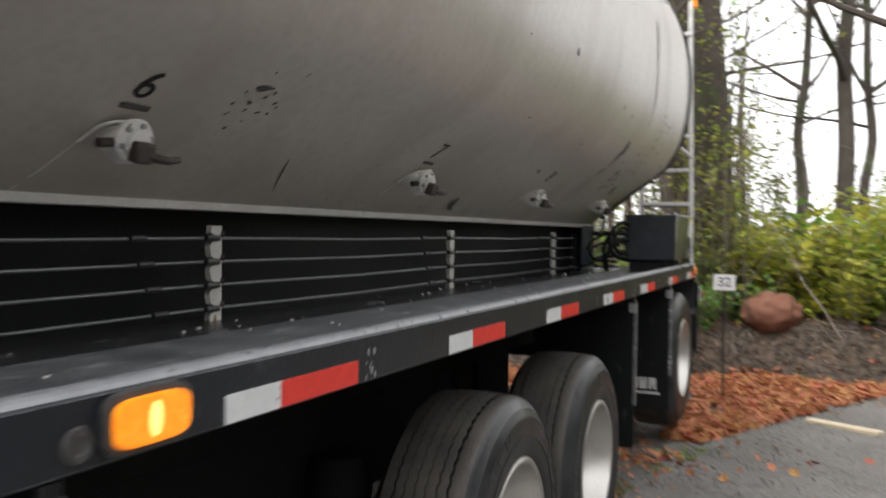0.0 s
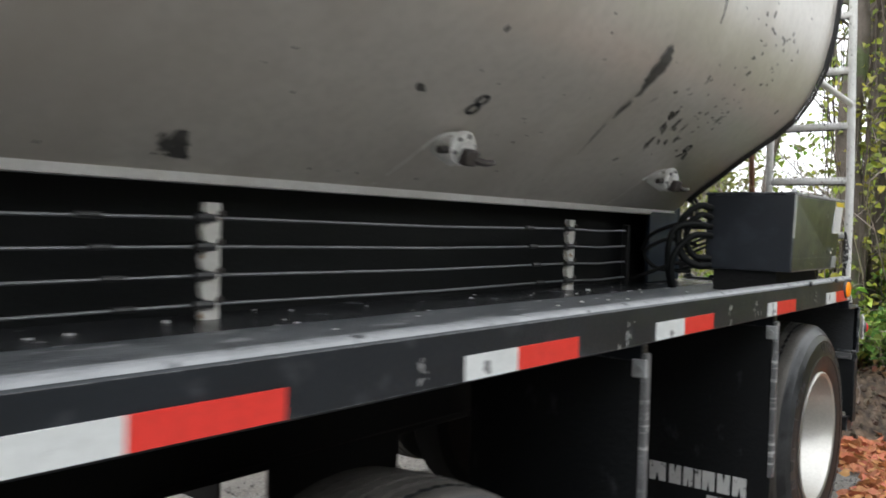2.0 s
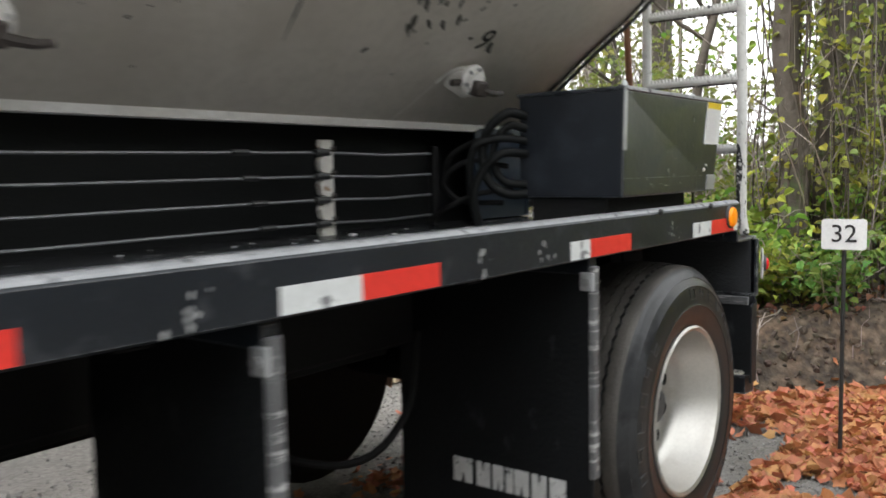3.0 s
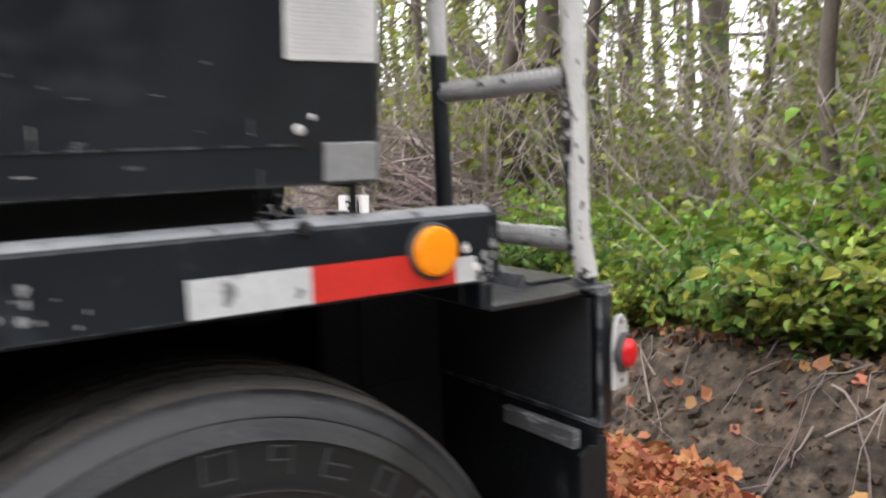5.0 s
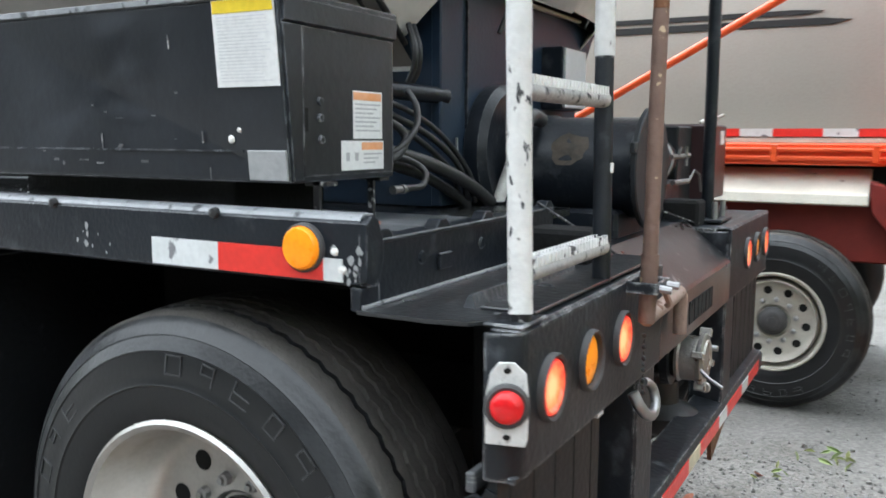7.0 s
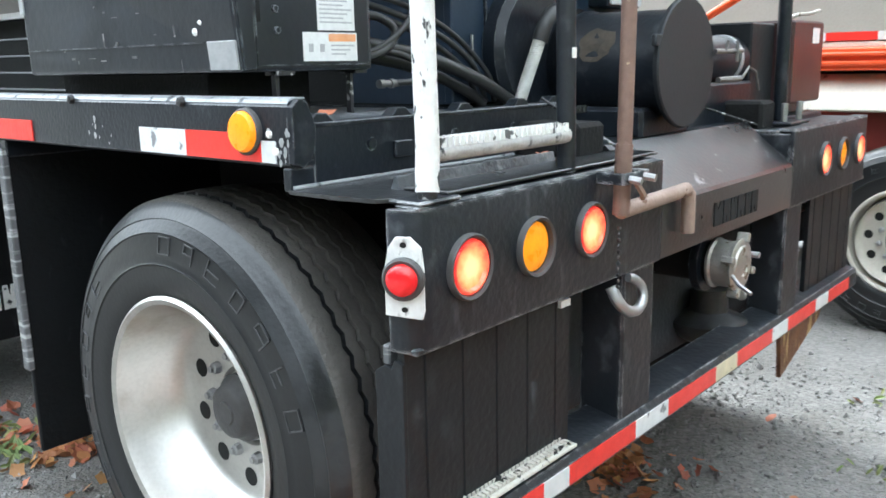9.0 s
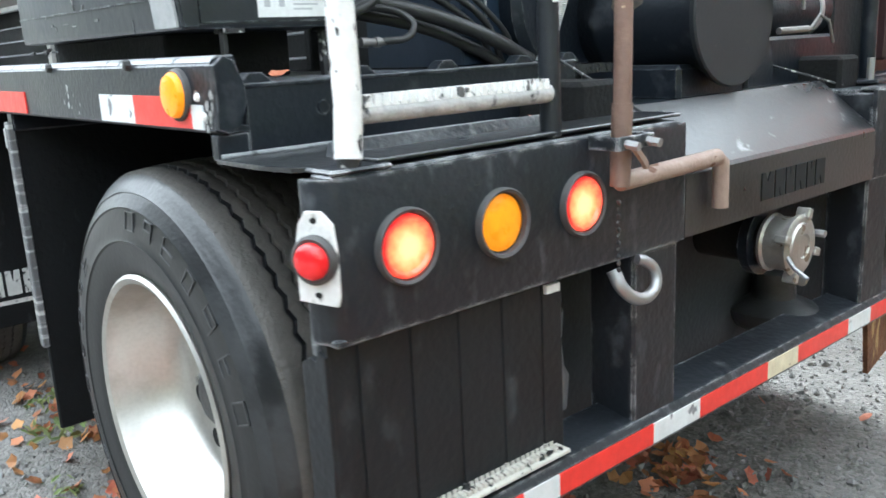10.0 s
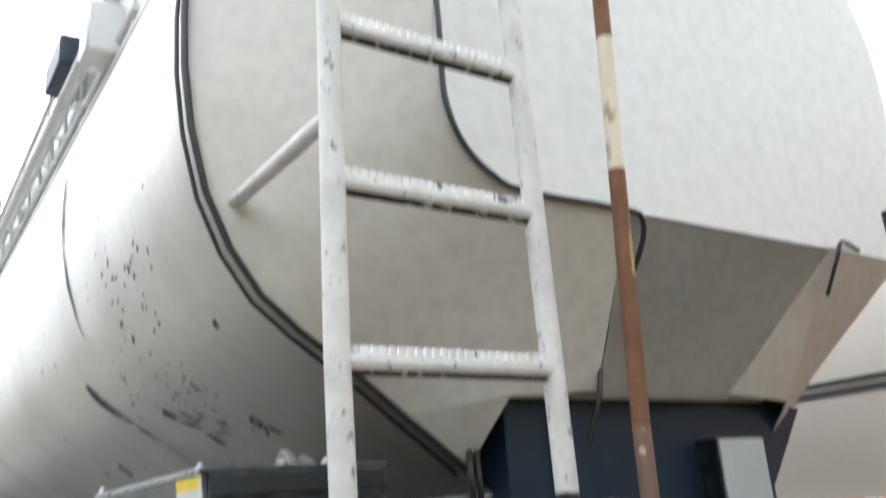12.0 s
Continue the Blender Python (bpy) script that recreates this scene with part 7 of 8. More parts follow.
# ---- shrubs and trees ----
def shrub(name, seed, height, spread, leaves, size, mat, label):
    """Several thin stems from one root with leaves set along them."""
    rnd = random.Random(seed)
    t = thing(name, (0, 0, 0), label, "shrub", "shrubs on the bank")
    stems, tips = B(), []
    for k in range(9):
        a = rnd.uniform(0, 6.3)
        lean = rnd.uniform(0.1, 1.0) * spread
        h = height * rnd.uniform(0.55, 1.0)
        pts = smooth_line([(0.03 * math.cos(a), 0.03 * math.sin(a), -0.05), (lean * 0.35 * math.cos(a), lean * 0.35 * math.sin(a), h * 0.5), (lean * math.cos(a + 0.3), lean * math.sin(a + 0.3), h)], 4)
        tube(stems, pts, rnd.uniform(0.006, 0.013), 5, r1=0.003)
        for p in pts[2:]:
            tips.append(p)
            for j in range(2):
                q = p + Vector((rnd.gauss(0, 0.16) * spread, rnd.gauss(0, 0.16) * spread, rnd.uniform(-0.02, 0.2) * height * 0.5))
                tube(stems, [p, (p + q) / 2 + Vector((0, 0, 0.02)), q], 0.004, 4, r1=0.0015, cap=False)
                tips.append(q)
    part("branchwork", stems, M_TWIG, t)
    sh = []
    for _ in range(int(leaves * 1.5)):
        p = rnd.choice(tips)
        q = p + Vector((rnd.gauss(0, 0.085), rnd.gauss(0, 0.085), rnd.gauss(0, 0.065)))
        sh.append(leaf_shape(q, (rnd.gauss(0, 0.6), rnd.gauss(-0.25, 0.6), 1), rnd.uniform(0, 6.3), size * 0.72 * rnd.uniform(0.6, 1.35), 0.3, rnd.uniform(0.55, 0.85)))
    part("foliage", scatter_mesh("foliage", sh, mat), mat, t)
    return t


def branch(bm, p, d, length, r, depth, rnd, tips, wob=0.25):
    pts, q = [p], p.copy()
    n = 5
    for k in range(n):
        d = (d + Vector((rnd.gauss(0, wob), rnd.gauss(0, wob), rnd.gauss(0.03, wob * 0.6))) * 0.45).normalized()
        q = q + d * length / n
        pts.append(q.copy())
    tube(bm, pts, r, 7 if depth > 1 else 5, r1=r * 0.35, cap=False)
    if depth > 0:
        for k in range(rnd.randint(2, 4)):
            i = rnd.randint(2, n)
            a = Vector((rnd.gauss(0, 1), rnd.gauss(0, 1), rnd.gauss(0.35, 0.6))).normalized()
            branch(bm, pts[i], (d * 0.6 + a * 0.8).normalized(), length * rnd.uniform(0.4, 0.65), r * (1 - i / n * 0.5) * 0.5, depth - 1, rnd, tips, 0.3)
    else:
        tips.extend(pts[2:])


def tree(name, seed, height, r, leaves, size, mat, label, low=0.3):
    rnd = random.Random(seed)
    t = thing(name, (0, 0, 0), label, "tree", "trees of the wood")
    bm, tips = B(), []
    pts = [Vector((0, 0, -0.4))]
    n = 9
    for k in range(1, n + 1):
        pts.append(Vector((rnd.gauss(0, 0.05) * k ** 0.5, rnd.gauss(0, 0.05) * k ** 0.5, height * k / n)))
    tube(bm, smooth_line(pts, 3), r, 12, r1=r * 0.28, cap=False)
    lathe(bm, [(-0.4, r * 1.5), (0.0, r * 1.3), (0.25, r * 1.02), (0.26, r * 0.95)], "z", (0, 0, 0), 12)
    part("trunk", bm, M_BARK, t, smooth=True, sharp=80)
    bm = B()
    for k in range(11):
        z = height * rnd.uniform(low, 0.97)
        i = min(n - 1, int(z / height * n))
        p = pts[i].lerp(pts[i + 1], z / height * n - i)
        a = rnd.uniform(0, 6.3)
        branch(bm, p, Vector((math.cos(a), math.sin(a), rnd.uniform(0.2, 0.9))).normalized(), height * rnd.uniform(0.14, 0.3), r * rnd.uniform(0.2, 0.42), 2, rnd, tips)
    part("branchwork", bm, M_BARK, t)
    sh = []
    for _ in range(leaves):
        p = rnd.choice(tips)
        sh.append(leaf_shape(p + Vector((rnd.gauss(0, 0.16), rnd.gauss(0, 0.16), rnd.gauss(-0.05, 0.14))), (rnd.gauss(0, 0.7), rnd.gauss(0, 0.7), 1), rnd.uniform(0, 6.3), size * rnd.uniform(0.6, 1.3), 0.25, 0.65))
    if sh:
        part("crown", scatter_mesh("crown", sh, mat), mat, t)
    return t


def place(src, x, y, s, turn):
    """Copies a plant to a spot on the ground."""
    c = copy_thing(src, Matrix.Translation((x, y, ground_z(x, y) - 0.02)) @ Matrix.Rotation(turn, 4, "Z"))
    c.scale = (s, s, s)
    return c


rnd = random.Random(33)
# dead brown leaves caught low on the bank among the shrubs, and dry grass
sh = []
for _ in range(1500):
    x = rnd.uniform(-6.5, 3.2)
    y = toe(x) + rnd.uniform(0.45, 1.6)
    sh.append(leaf_shape((x, y, ground_z(x, y) + rnd.uniform(0.01, 0.05)), (rnd.gauss(0, 0.7), rnd.gauss(-0.4, 0.7), 1), rnd.uniform(0, 6.3), rnd.uniform(0.03, 0.085), 0.4, 0.7))
tagged(new("dead_leaves", scatter_mesh("dead_leaves", sh, M_DEADLEAF)), "dull brown dead leaves among shrubs on the bank", "leaves", kind="stuff")
bm = B()
for k in range(1250):
    x, y = (rnd.uniform(-9, 4.5), rnd.uniform(2.7, 6.5)) if k < 420 else (rnd.uniform(-9.5, -0.3), rnd.uniform(3.0, 7.5))
    p = Vector((x, y, ground_z(x, y) - 0.03))
    d = Vector((rnd.gauss(0, 0.45), rnd.gauss(-0.1, 0.4), 1)).normalized()
    h, pts = rnd.uniform(0.7, 2.6), [p]
    for k in range(6):
        d = (d + Vector((rnd.gauss(0, 0.16), rnd.gauss(0, 0.16), -0.04))).normalized()
        pts.append(pts[-1] + d * h / 6)
        if k > 1 and rnd.random() < 0.6:
            e = (d + Vector((rnd.gauss(0, 0.8), rnd.gauss(0, 0.8), 0.1))).normalized() * h * rnd.uniform(0.1, 0.3)
            q = pts[-1]
            tube(bm, [q, q + e * 0.5 + Vector((0, 0, 0.015)), q + e], 0.0035, 4, r1=0.001, cap=False)
    tube(bm, pts, rnd.uniform(0.004, 0.011), 5, r1=0.002, cap=False)
tagged(new("bare_stems", to_mesh("bare_stems", bm, M_TWIG)), "thin bare grey stems standing among the shrubs", "stems", kind="stuff")

def clearing(x, y):
    """An open lane through the wood behind the trailer."""
    return -1.75 - 0.361 * (y - 3) < x < -0.92 - 0.262 * (y - 3)


sh = []
while len(sh) < 7000:
    x, y, z = rnd.uniform(-10, 0.0), rnd.uniform(3.1, 8.0), rnd.uniform(0.25, 3.4)
    if noise.noise((x * 0.9, y * 0.9, z * 1.1)) < 0.05 + 0.05 * z or (clearing(x, y) and z > 1.2):
        continue
    sh.append(leaf_shape((x, y, ground_z(x, y) + z), (rnd.gauss(0, 0.7), rnd.gauss(-0.3, 0.7), 1), rnd.uniform(0, 6.3), rnd.uniform(0.035, 0.085), 0.3, 0.7))
tagged(new("thicket_leaves", scatter_mesh("thicket_leaves", sh, M_LEAF3)), "sparse dull olive leaves on the bare thicket", "leaves", kind="stuff")
S = [shrub("shrub", 1, 0.8, 0.55, 430, 0.115, M_LEAF, "low leafy green shrub on the soil bank"),
     shrub("shrub", 2, 1.3, 0.6, 460, 0.105, M_LEAF, "taller green shrub with arching stems"),
     shrub("shrub", 3, 0.95, 0.7, 420, 0.12, M_LEAF2, "yellow-green shrub with broad leaves"),
     shrub("shrub", 4, 2.6, 0.8, 520, 0.085, M_LEAF3, "tall thin olive-leaved sapling clump"),
     shrub("shrub", 5, 3.4, 0.9, 480, 0.10, M_LEAF3, "tall sapling with sparse dull green leaves"),
     shrub("shrub", 6, 0.55, 0.60, 430, 0.108, M_LEAFB, "low shrub with broad light green leaves"),
     shrub("shrub", 7, 0.60, 0.60, 400, 0.098, M_LEAFD, "low shrub with deep green leaves"),
     shrub("shrub", 8, 1.7, 0.75, 130, 0.11, M_LEAF3, "thin twiggy bush with few dull leaves")]
spots = []
for k in range(36):
    x = rnd.uniform(-4.0, -0.3)
    tall = max(0.0, min(1.0, (x + 2.6) / 1.6))
    spots.append((rnd.choice((5, 5, 6, 0)), x, rnd.uniform(2.35, 3.1), rnd.uniform(0.60, 0.90) + 0.16 * tall))
for k in range(16):
    spots.append((rnd.choice((5, 6, 6, 7)), rnd.uniform(-6.5, -2.2), rnd.uniform(2.5, 3.6), rnd.uniform(0.5, 0.8)))
for k in range(26):
    spots.append((7, rnd.uniform(-8.5, -0.2), rnd.uniform(3.0, 5.2), rnd.uniform(0.7, 1.25)))
low = [(2, 1.3, 3.0, 0.8), (0, 1.9, 2.9, 0.8), (2, 2.5, 3.0, 0.9), (2, 1.0, 3.5, 1.3), (0, 1.6, 3.15, 1.2), (2, 2.2, 3.5, 1.5), (2, 2.9, 3.3, 1.4), (0, 1.2, 4.1, 1.6), (2, 0.3, 3.9, 1.3), (2, -0.25, 3.8, 1.2), (0, 3.6, 3.6, 1.5), (2, 1.9, 4.0, 1.6)] + [(rnd.choice((5, 6)), rnd.uniform(-4.8, -2.0), rnd.uniform(2.2, 2.5), rnd.uniform(0.35, 0.55)) for k in range(12)]
for k in range(20):
    spots.append((rnd.choice((0, 2, 2)), rnd.uniform(0.2, 6.0), rnd.uniform(3.4, 4.4), rnd.uniform(0.9, 1.3)))
for k in range(34):
    x = rnd.uniform(-9, 4.5)
    if x > -0.4:
        spots.append((rnd.choice((0, 1, 2, 0)), x, rnd.uniform(3.0, 5.5), rnd.uniform(0.8, 1.25)))
    elif k % 3 == 0:
        spots.append((rnd.choice((3, 7, 1)), x, rnd.uniform(3.6, 5.5), rnd.uniform(0.7, 1.0)))
for k in range(24):
    spots.append((rnd.choice((3, 4, 3, 1)), rnd.uniform(-10, 5), rnd.uniform(4.6, 9), rnd.uniform(0.9, 1.5)))
spots = [s for s in spots if not (-7.2 < s[1] < -3.9 and s[2] < 4.2 and s[0] < 5)]
for k in range(40):
    spots.append((rnd.choice((3, 4, 3, 1, 2)), rnd.uniform(-24, -9), rnd.uniform(2.2, 7.5), rnd.uniform(0.9, 1.6)))
for i, x, y, s in spots + low:
    if i in (1, 3, 4) and clearing(x, y):
        continue
    place(S[i], x, y, s, rnd.uniform(0, 6.3))
for s in S:
    s.location = (rnd.uniform(-2.6, 1.2), rnd.uniform(3.2, 4.0), 0)
    s.location.z = ground_z(s.location.x, s.location.y)

T = [tree("tree", 1, 11, 0.20, 140, 0.09, M_LEAF2, "tall bare grey-brown tree with few yellow leaves"),
     tree("tree", 2, 9, 0.12, 170, 0.085, M_LEAF3, "slender bare tree with thin limbs"),
     tree("tree", 3, 8, 0.07, 260, 0.09, M_LEAF3, "thin sapling trunk with sparse leaves", 0.15),
     tree("tree", 4, 12, 0.16, 150, 0.09, M_LEAF3, "straight bare woodland tree"),
     tree("tree", 5, 6, 0.045, 330, 0.085, M_LEAF, "thin leafy understorey tree", 0.1)]
NEAR = [(2, -1.38, 2.92, 0.7, 0.7), (4, -3.2, 4.6, 1.1, 2.0), (0, -0.36, 4.0, 1.15, 0.2), (3, 2.35, 5.6, 1.0, 1.0), (3, 1.28, 6.0, 0.9, 2.0), (1, 0.72, 6.6, 0.85, 4.0), (1, 1.5, 6.1, 0.8, 1.0), (1, -4.7, 3.9, 1.0, 1.2), (1, -0.80, 2.98, 0.95, 0.4), (2, -0.55, 3.3, 0.8, 2.4), (3, -3.3, 6.5, 1.0, 3.0), (2, -7.0, 3.0, 1.0, 2.2), (4, -0.9, 3.9, 1.0, 0), (2, -4.2, 4.1, 0.95, 1.7), (3, -0.95, 5.2, 1.0, 2.6), (1, -0.62, 4.6, 1.0, 5.1)]
for i, x, y, s, a in NEAR:
    place(T[i], x, y, s, a)
for k in range(17):
    place(T[rnd.choice((1, 2, 2, 3, 4, 4))], rnd.uniform(-30, -9), rnd.uniform(2.6, 9), rnd.uniform(0.75, 1.1), rnd.uniform(0, 6.3))
for k in range(46):
    x, y = rnd.uniform(-22, 9), rnd.uniform(5.0, 19)
    if rnd.random() < 0.35:
        y = rnd.uniform(4.2, 8)
        x = rnd.uniform(-14, 0)
    if -0.8 < x < 7 or clearing(x, y):
        continue
    place(T[rnd.choice((1, 2, 2, 3, 4, 4))], x, y, rnd.uniform(0.75, 1.2), rnd.uniform(0, 6.3))
for k, t in enumerate(T):
    t.location = (-11.0 + 2.3 * k, 8.5 + 1.3 * (k % 3), 0)
    t.location.z = ground_z(t.location.x, t.location.y)

# ivy and hanging vines over the trunk behind the trailer's corner
rnd_i = random.Random(91)
bm, sh = B(), []
for k in range(46):
    x, y = rnd_i.uniform(-1.0, 0.25), rnd_i.uniform(2.85, 3.5)
    if k % 3 == 0:
        x, y = -0.80 + rnd_i.gauss(0, 0.11), 2.98 + rnd_i.gauss(0, 0.10)
    g = ground_z(x, y)
    p, pts = Vector((x, y, g + rnd_i.uniform(2.2, 4.6))), []
    while p.z > g and len(pts) < 12:
        pts.append(p.copy())
        p = p + Vector((rnd_i.gauss(0, 0.035), rnd_i.gauss(0, 0.035), -rnd_i.uniform(0.25, 0.45)))
    tube(bm, pts + [Vector((p.x, p.y, g - 0.02))], rnd_i.uniform(0.003, 0.009), 5, cap=False)
    for q in pts:
        for _ in range(rnd_i.randint(1, 6) if q.z - g < 2.6 else rnd_i.randint(0, 3)):
            sh.append(leaf_shape(q + Vector((rnd_i.gauss(0, 0.07), rnd_i.gauss(0, 0.07), rnd_i.gauss(0, 0.10))), (rnd_i.gauss(0, 0.6), rnd_i.gauss(-0.5, 0.5), 0.8), rnd_i.uniform(0, 6.3), rnd_i.uniform(0.045, 0.095), 0.25, 0.75))
tagged(new("vines", to_mesh("vines", bm, M_SNAG)), "thin dark vines hanging at the edge of the wood", "vines", kind="stuff")
tagged(new("ivy_leaves", scatter_mesh("ivy_leaves", sh[::3], M_LEAF2)), "yellow-green leaves on the hanging vines", "leaves", kind="stuff")
tagged(new("vine_leaves", scatter_mesh("vine_leaves", sh[1::3], M_LEAF3)), "dull olive leaves on the hanging vines", "leaves", kind="stuff")

# brush pile of cut branches
rnd = random.Random(14)
bm = B()
for k in range(2900):
    cx, cy = rnd.gauss(-5.45, 1.0), rnd.gauss(3.05, 0.38)
    h = max(0.0, 1.22 - 0.50 * max(0.0, cx + 5.7) - 0.4 * max(0.0, -6.8 - cx) - ((cy - 3.1) / 0.8) ** 2 * 0.5)
    z = ground_z(cx, cy) + rnd.uniform(0.0, max(0.1, h))
    big = k % 9 == 0
    a, L, up = rnd.uniform(0, 6.3), rnd.uniform(0.6, 1.5) if big else rnd.uniform(0.15, 0.7), rnd.gauss(0.05, 0.35)
    d = Vector((math.cos(a), math.sin(a) * 0.7, up)).normalized()
    p = Vector((cx, cy, z))
    pts = [p - d * L / 2, p + Vector((rnd.gauss(0, .06), rnd.gauss(0, .06), rnd.gauss(0, .05))), p + d * L / 2]
    if min(q.z for q in pts) < ground_z(cx, cy) - 0.1:
        continue
    tube(bm, pts, rnd.uniform(0.006, 0.018) if big else rnd.uniform(0.002, 0.007), 5 if big else 4, r1=0.002, cap=big)
for k in range(46):
    cx, cy = rnd.gauss(-5.3, 0.9), rnd.gauss(2.8, 0.3)
    a, L = rnd.gauss(0.35, 0.5), rnd.uniform(1.2, 2.4)
    d = Vector((math.cos(a), math.sin(a) * 0.4, rnd.gauss(-0.18, 0.22))).normalized()
    p = Vector((cx, cy, ground_z(cx, cy) + rnd.uniform(0.15, 0.95 - 0.35 * max(0.0, min(1.6, cx + 5.7)))))
    tube(bm, smooth_line([p - d * L / 2, p + Vector((rnd.gauss(0, .06), rnd.gauss(0, .06), rnd.gauss(0.03, .06))), p + d * L / 2], 3), rnd.uniform(0.009, 0.020), 6, r1=0.003)
brush = part("brush_pile", bm, M_BRUSH, None)
tagged(brush, "tangled pile of dry grey cut branches on the bank", "brush pile", kind="stuff")

# broken snag with a forked top above the brush pile
bx, by = -4.95, 3.75
snag = thing("dead_snag", (bx, by, ground_z(bx, by) - 0.1), "broken dead forked tree trunk above the brush pile", "tree")
part("trunk", tube(B(), smooth_line([(bx + 0.05, by, ground_z(bx, by) - 0.2), (bx, by, 1.0), (bx - 0.16, by, 1.6), (bx - 0.30, by, 1.85)], 4), 0.17, 11, r1=0.15), M_SNAG, snag, smooth=True, sharp=80)
for pts, r in (([(-5.20, by, 1.72), (-5.42, by, 2.02), (-5.62, by + 0.05, 2.25)], 0.13), ([(-5.16, by, 1.70), (-4.95, by, 2.05), (-4.86, by, 2.6), (-4.80, by, 3.4)], 0.10), ([(-5.0, by, 1.85), (-4.72, by - 0.05, 1.95), (-4.60, by - 0.08, 1.92)], 0.11)):
    part("limb", tube(B(), smooth_line(pts, 4), r, 9, r1=r * 0.55), M_SNAG, snag, smooth=True, sharp=80)
rnd_s = random.Random(19)
for p, d in (((-5.5, by, 2.1), (-0.7, -0.1, 0.7)), ((-4.84, by, 2.7), (0.8, -0.2, 0.4)), ((-4.82, by, 3.0), (-0.6, -0.3, 0.7)), ((-4.7, by, 1.95), (0.9, -0.1, 0.2)), ((-5.0, by, 1.5), (0.8, -0.3, 0.3))):
    bm = B()
    branch(bm, Vector(p), Vector(d).normalized(), 1.2, 0.028, 0, rnd_s, [])
    part("bough", bm, M_SNAG, snag)

# thick wood further back, too far to tell tree from tree
rnd = random.Random(77)
bm = B()


def wood_spot(rnd):
    """A spot in woodland round the yard; unseen sides are added to dim light."""
    k = rnd.random()
    if k < 0.4:
        return rnd.uniform(-60, 45), rnd.uniform(18, 46)
    if k < 0.52:
        return rnd.uniform(-60, -28), rnd.uniform(-8, 20)
    if k < 0.8:
        return rnd.uniform(11, 30), rnd.uniform(-40, 20)
    return rnd.uniform(-40, 12), rnd.uniform(-50, -24)


for _ in range(420):
    x, y = wood_spot(rnd)
    if y > 17 and rnd.random() < 0.15:
        continue
    if y > 17 and ((-1 < x < 14 and rnd.random() < 0.75) or clearing(x, y)):
        continue
    h = rnd.uniform(7, 14)
    tube(bm, [(x, y, 0), (x + rnd.gauss(0, 0.3), y, h * 0.5), (x + rnd.gauss(0, 0.5), y, h)], rnd.uniform(0.06, 0.2), 6, r1=0.03, cap=False)
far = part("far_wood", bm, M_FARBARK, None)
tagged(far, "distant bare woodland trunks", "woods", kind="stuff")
sh = []
for _ in range(44000):
    x, y = wood_spot(rnd)
    if y > 17:
        z = abs(rnd.gauss(0, 1.3)) + 0.3
        if rnd.random() < 0.4:
            continue
    else:
        z = abs(rnd.gauss(0, 2.0 if y < -20 else 3.6)) + 0.2
    sh.append(leaf_shape((x, y, z), (rnd.gauss(0, 0.7), rnd.gauss(-0.6, 0.6), 0.7), rnd.uniform(0, 6.3), rnd.uniform(0.15, 0.4), 0.2, 0.7))
far_under = sh
# unseen leaves added beside the yard to darken side light and reflections
sh = []
for _ in range(10500):
    x, y = rnd.uniform(9, 15), rnd.uniform(-30, 12)
    z = rnd.uniform(0.1, 11) ** 1.0 * rnd.uniform(0.3, 1.0)
    sh.append(leaf_shape((x, y, z), (rnd.gauss(0, 0.7), rnd.gauss(0, 0.7), 0.5), rnd.uniform(0, 6.3), rnd.uniform(0.4, 0.9), 0.2, 0.7))
tagged(new("tree_belt", scatter_mesh("tree_belt", sh, M_FARLEAF)), "unseen belt of dark leaves added to dim the side light", "trees", kind="stuff")
tagged(new("far_undergrowth", scatter_mesh("far_undergrowth", far_under, M_LEAF3)), "distant olive undergrowth of the wood", "undergrowth", kind="stuff")

# ---- signs, boards and small things ----
def site_sign(x, y, number, zc, face):
    g = ground_z(x, y)
    s = thing("site_sign", (x, y, g), "white number sign on a thin black stake", "sign", "numbered site signs")
    part("stake", tube(B(), [(x, y + 0.012, g - 0.15), (x, y + 0.012, zc + 0.02)], 0.011, 8), M_POLE, s, smooth=True)
    m = Matrix.Translation((x, y, zc)) @ Matrix.Rotation(face, 4, "Z")
    b = B()
    w, h, r = 0.103, 0.076, 0.014
    out = []
    for sx_, sz_, a0 in ((1, 1, 0), (-1, 1, 90), (-1, -1, 180), (1, -1, 270)):
        for k in range(4):
            a = radians(a0 + 30 * k)
            out.append((sx_ * (w - r) + r * math.cos(a), sz_ * (h - r) + r * math.sin(a)))
    prism(b, out, "y", -0.004, 0.004)
    f = part("sign_plate", b, M_SIGN, s, "", m)
    words("sign_number", number, 0.125, M_BLACKINK, f, m @ Matrix.Translation((0, -0.0055, 0)) @ Matrix.Rotation(radians(90), 4, "X"), 0.001)
    return s


site_sign(0.116, 0.915, "32", 0.998, radians(6))
site_sign(-3.07, 1.10, "31", 0.985, radians(24))


def plank(x, y, turn, L, W, H, lift=0.0):
    g = ground_z(x, y)
    t = part("wood_offcut", box(B(), -L / 2, L / 2, -W / 2, W / 2, 0, H, 0.004), M_WOOD, None, "", Matrix.Translation((x, y, g + lift)) @ Matrix.Rotation(turn, 4, "Z"))
    return tagged(t, "pale sawn pine offcut lying on the gravel", "wood offcut", "wood offcuts")


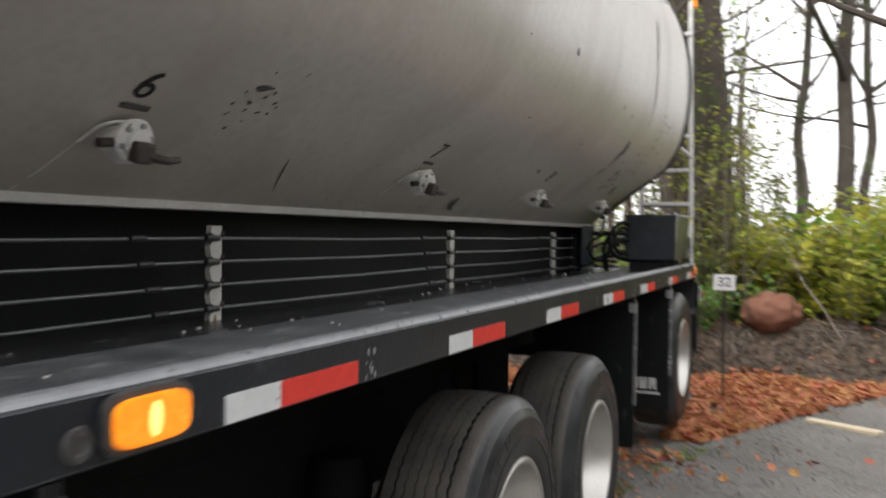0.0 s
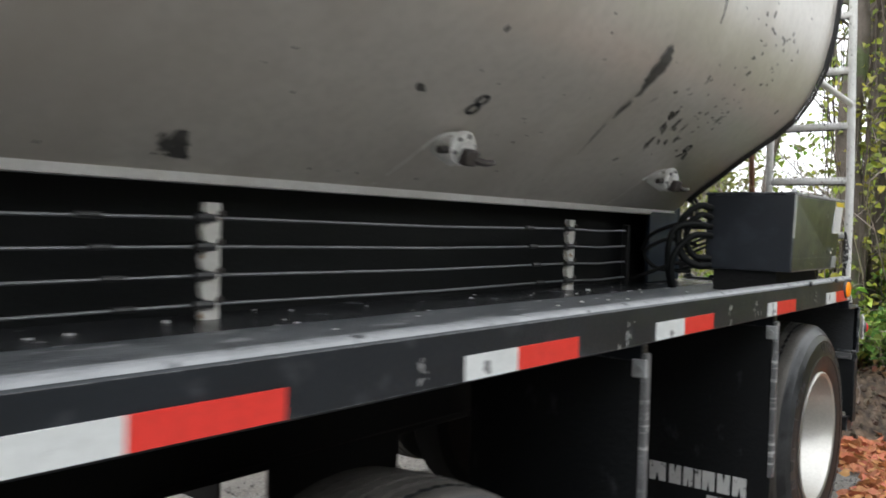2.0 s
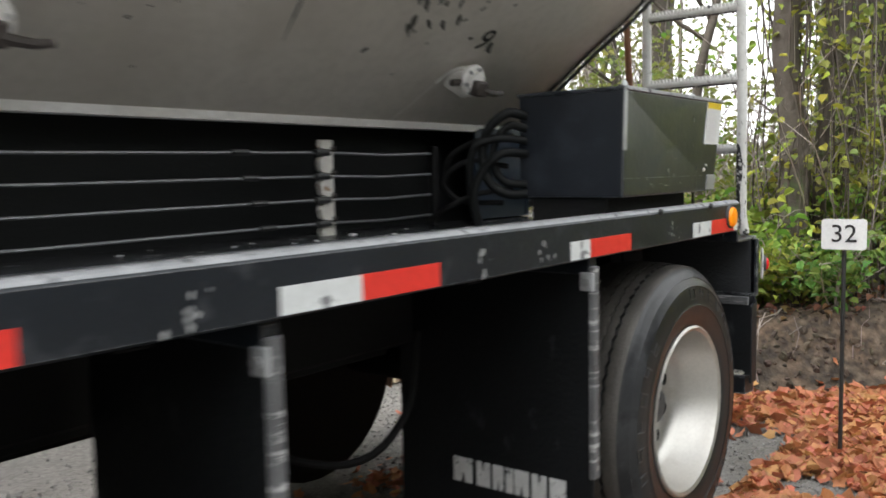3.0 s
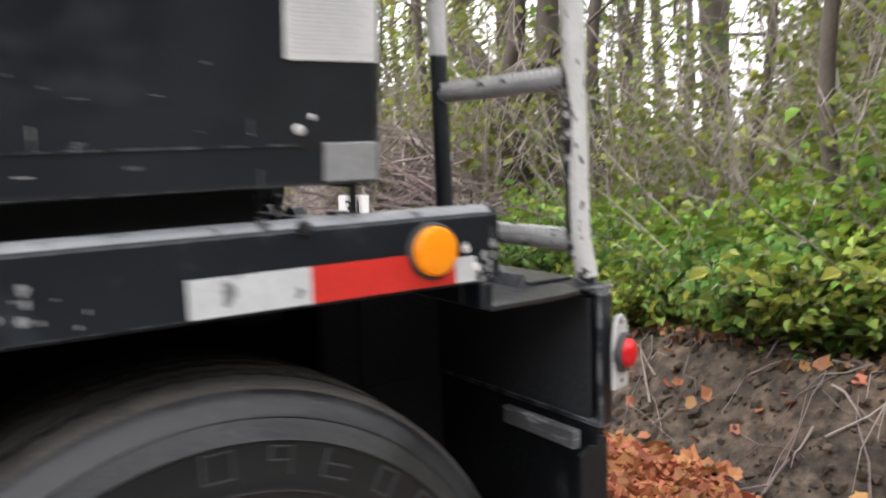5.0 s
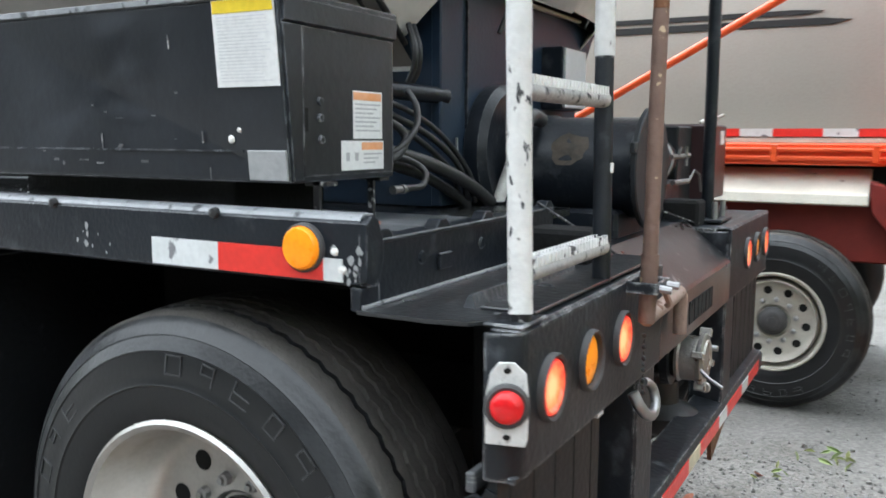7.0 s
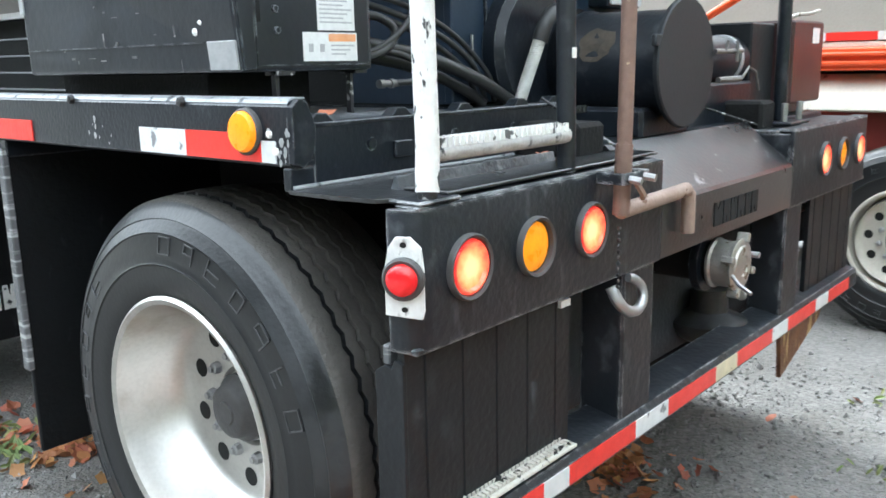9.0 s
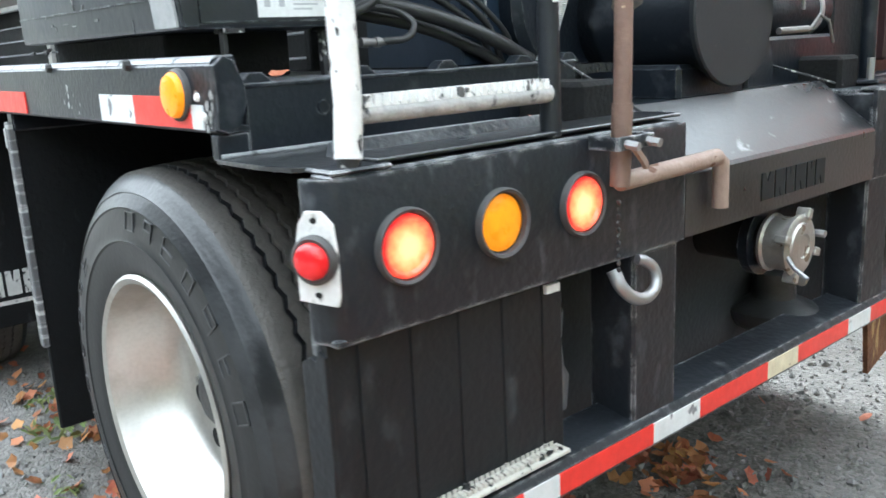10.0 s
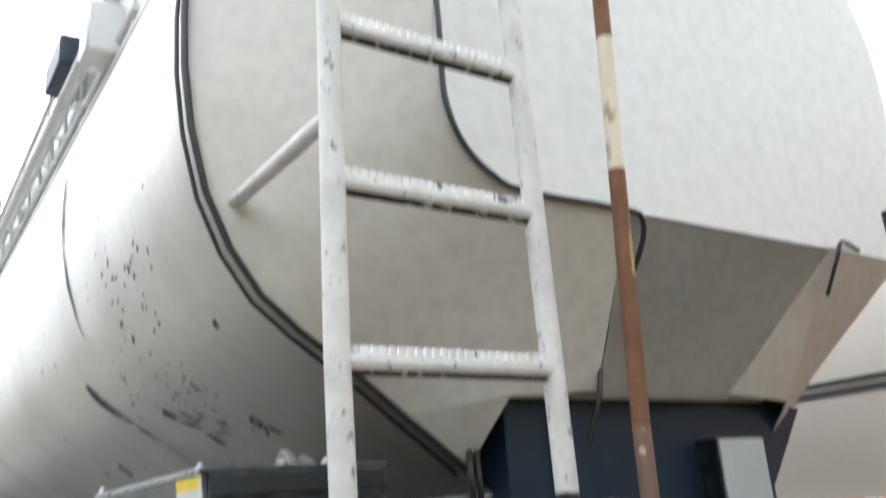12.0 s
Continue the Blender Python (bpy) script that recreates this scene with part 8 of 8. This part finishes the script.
plank(-3.34, 0.88, radians(128), 0.44, 0.11, 0.04)
plank(-3.34, 1.13, radians(35), 0.16, 0.11, 0.04)
plank(-3.26, 1.09, radians(8), 0.50, 0.12, 0.045, 0.02)
plank(1.15, 0.20, radians(-28), 0.62, 0.11, 0.035)
# root ball beside the yard
bm = B()
bmesh.ops.create_icosphere(bm, subdivisions=4, radius=1)
for v in bm.verts:
    k = 1 + 0.14 * noise.noise(v.co * 2.2) + 0.07 * noise.noise(v.co * 6) + 0.03 * noise.noise(v.co * 15)
    v.co = Vector((v.co.x * 0.34, v.co.y * 0.32, v.co.z * 0.235)) * k
rb = part("root_ball", bm, M_BALL, None, "", Matrix.Translation((0.44, 3.0, 0.56)), smooth=True, sharp=80)
tagged(rb, "reddish brown root ball lying on the bank", "root ball")
# dead leaves on the trailer's steps
rnd = random.Random(8)
for x, y, z, a in ((-0.60, -0.158, 1.066, 0.6), (-0.173, -0.380, 1.172, 2.0)):
    lf = new("dead_leaf", scatter_mesh("dead_leaf", [lobed_leaf((x, y, z), (0.1, 0.2, 1), a, 0.042, 1.2, rnd)], M_FALLEN))
    tagged(lf, "curled tan dead leaf lying on the steel step", "leaf", "dead leaves on the trailer")
# a few weeds in the gravel
rnd = random.Random(50)
for x, y, n, s in ((-3.3, 0.25, 11, 0.065), (-2.9, 0.05, 7, 0.05), (-0.22, -2.35, 40, 0.06), (-0.30, -2.65, 34, 0.05), (0.05, -1.35, 26, 0.06), (0.2, -1.15, 22, 0.05), (-0.05, -1.75, 18, 0.05), (-2.2, 0.25, 10, 0.05)):
    sh = []
    for _ in range(n):
        a = rnd.uniform(0, 6.3)
        q = Vector((x + rnd.gauss(0, 0.06), y + rnd.gauss(0, 0.06), 0))
        q.z = ground_z(q.x, q.y) + s * 0.3
        sh.append(leaf_shape(q, (math.cos(a), math.sin(a), 0.7), rnd.uniform(0, 6.3), s * rnd.uniform(0.7, 1.4), 0.2, 0.3))
    w = new("weed", scatter_mesh("weed", sh, M_WEED))
    tagged(w, "small green weed growing in gravel", "weed", "weeds in the gravel", kind="stuff")
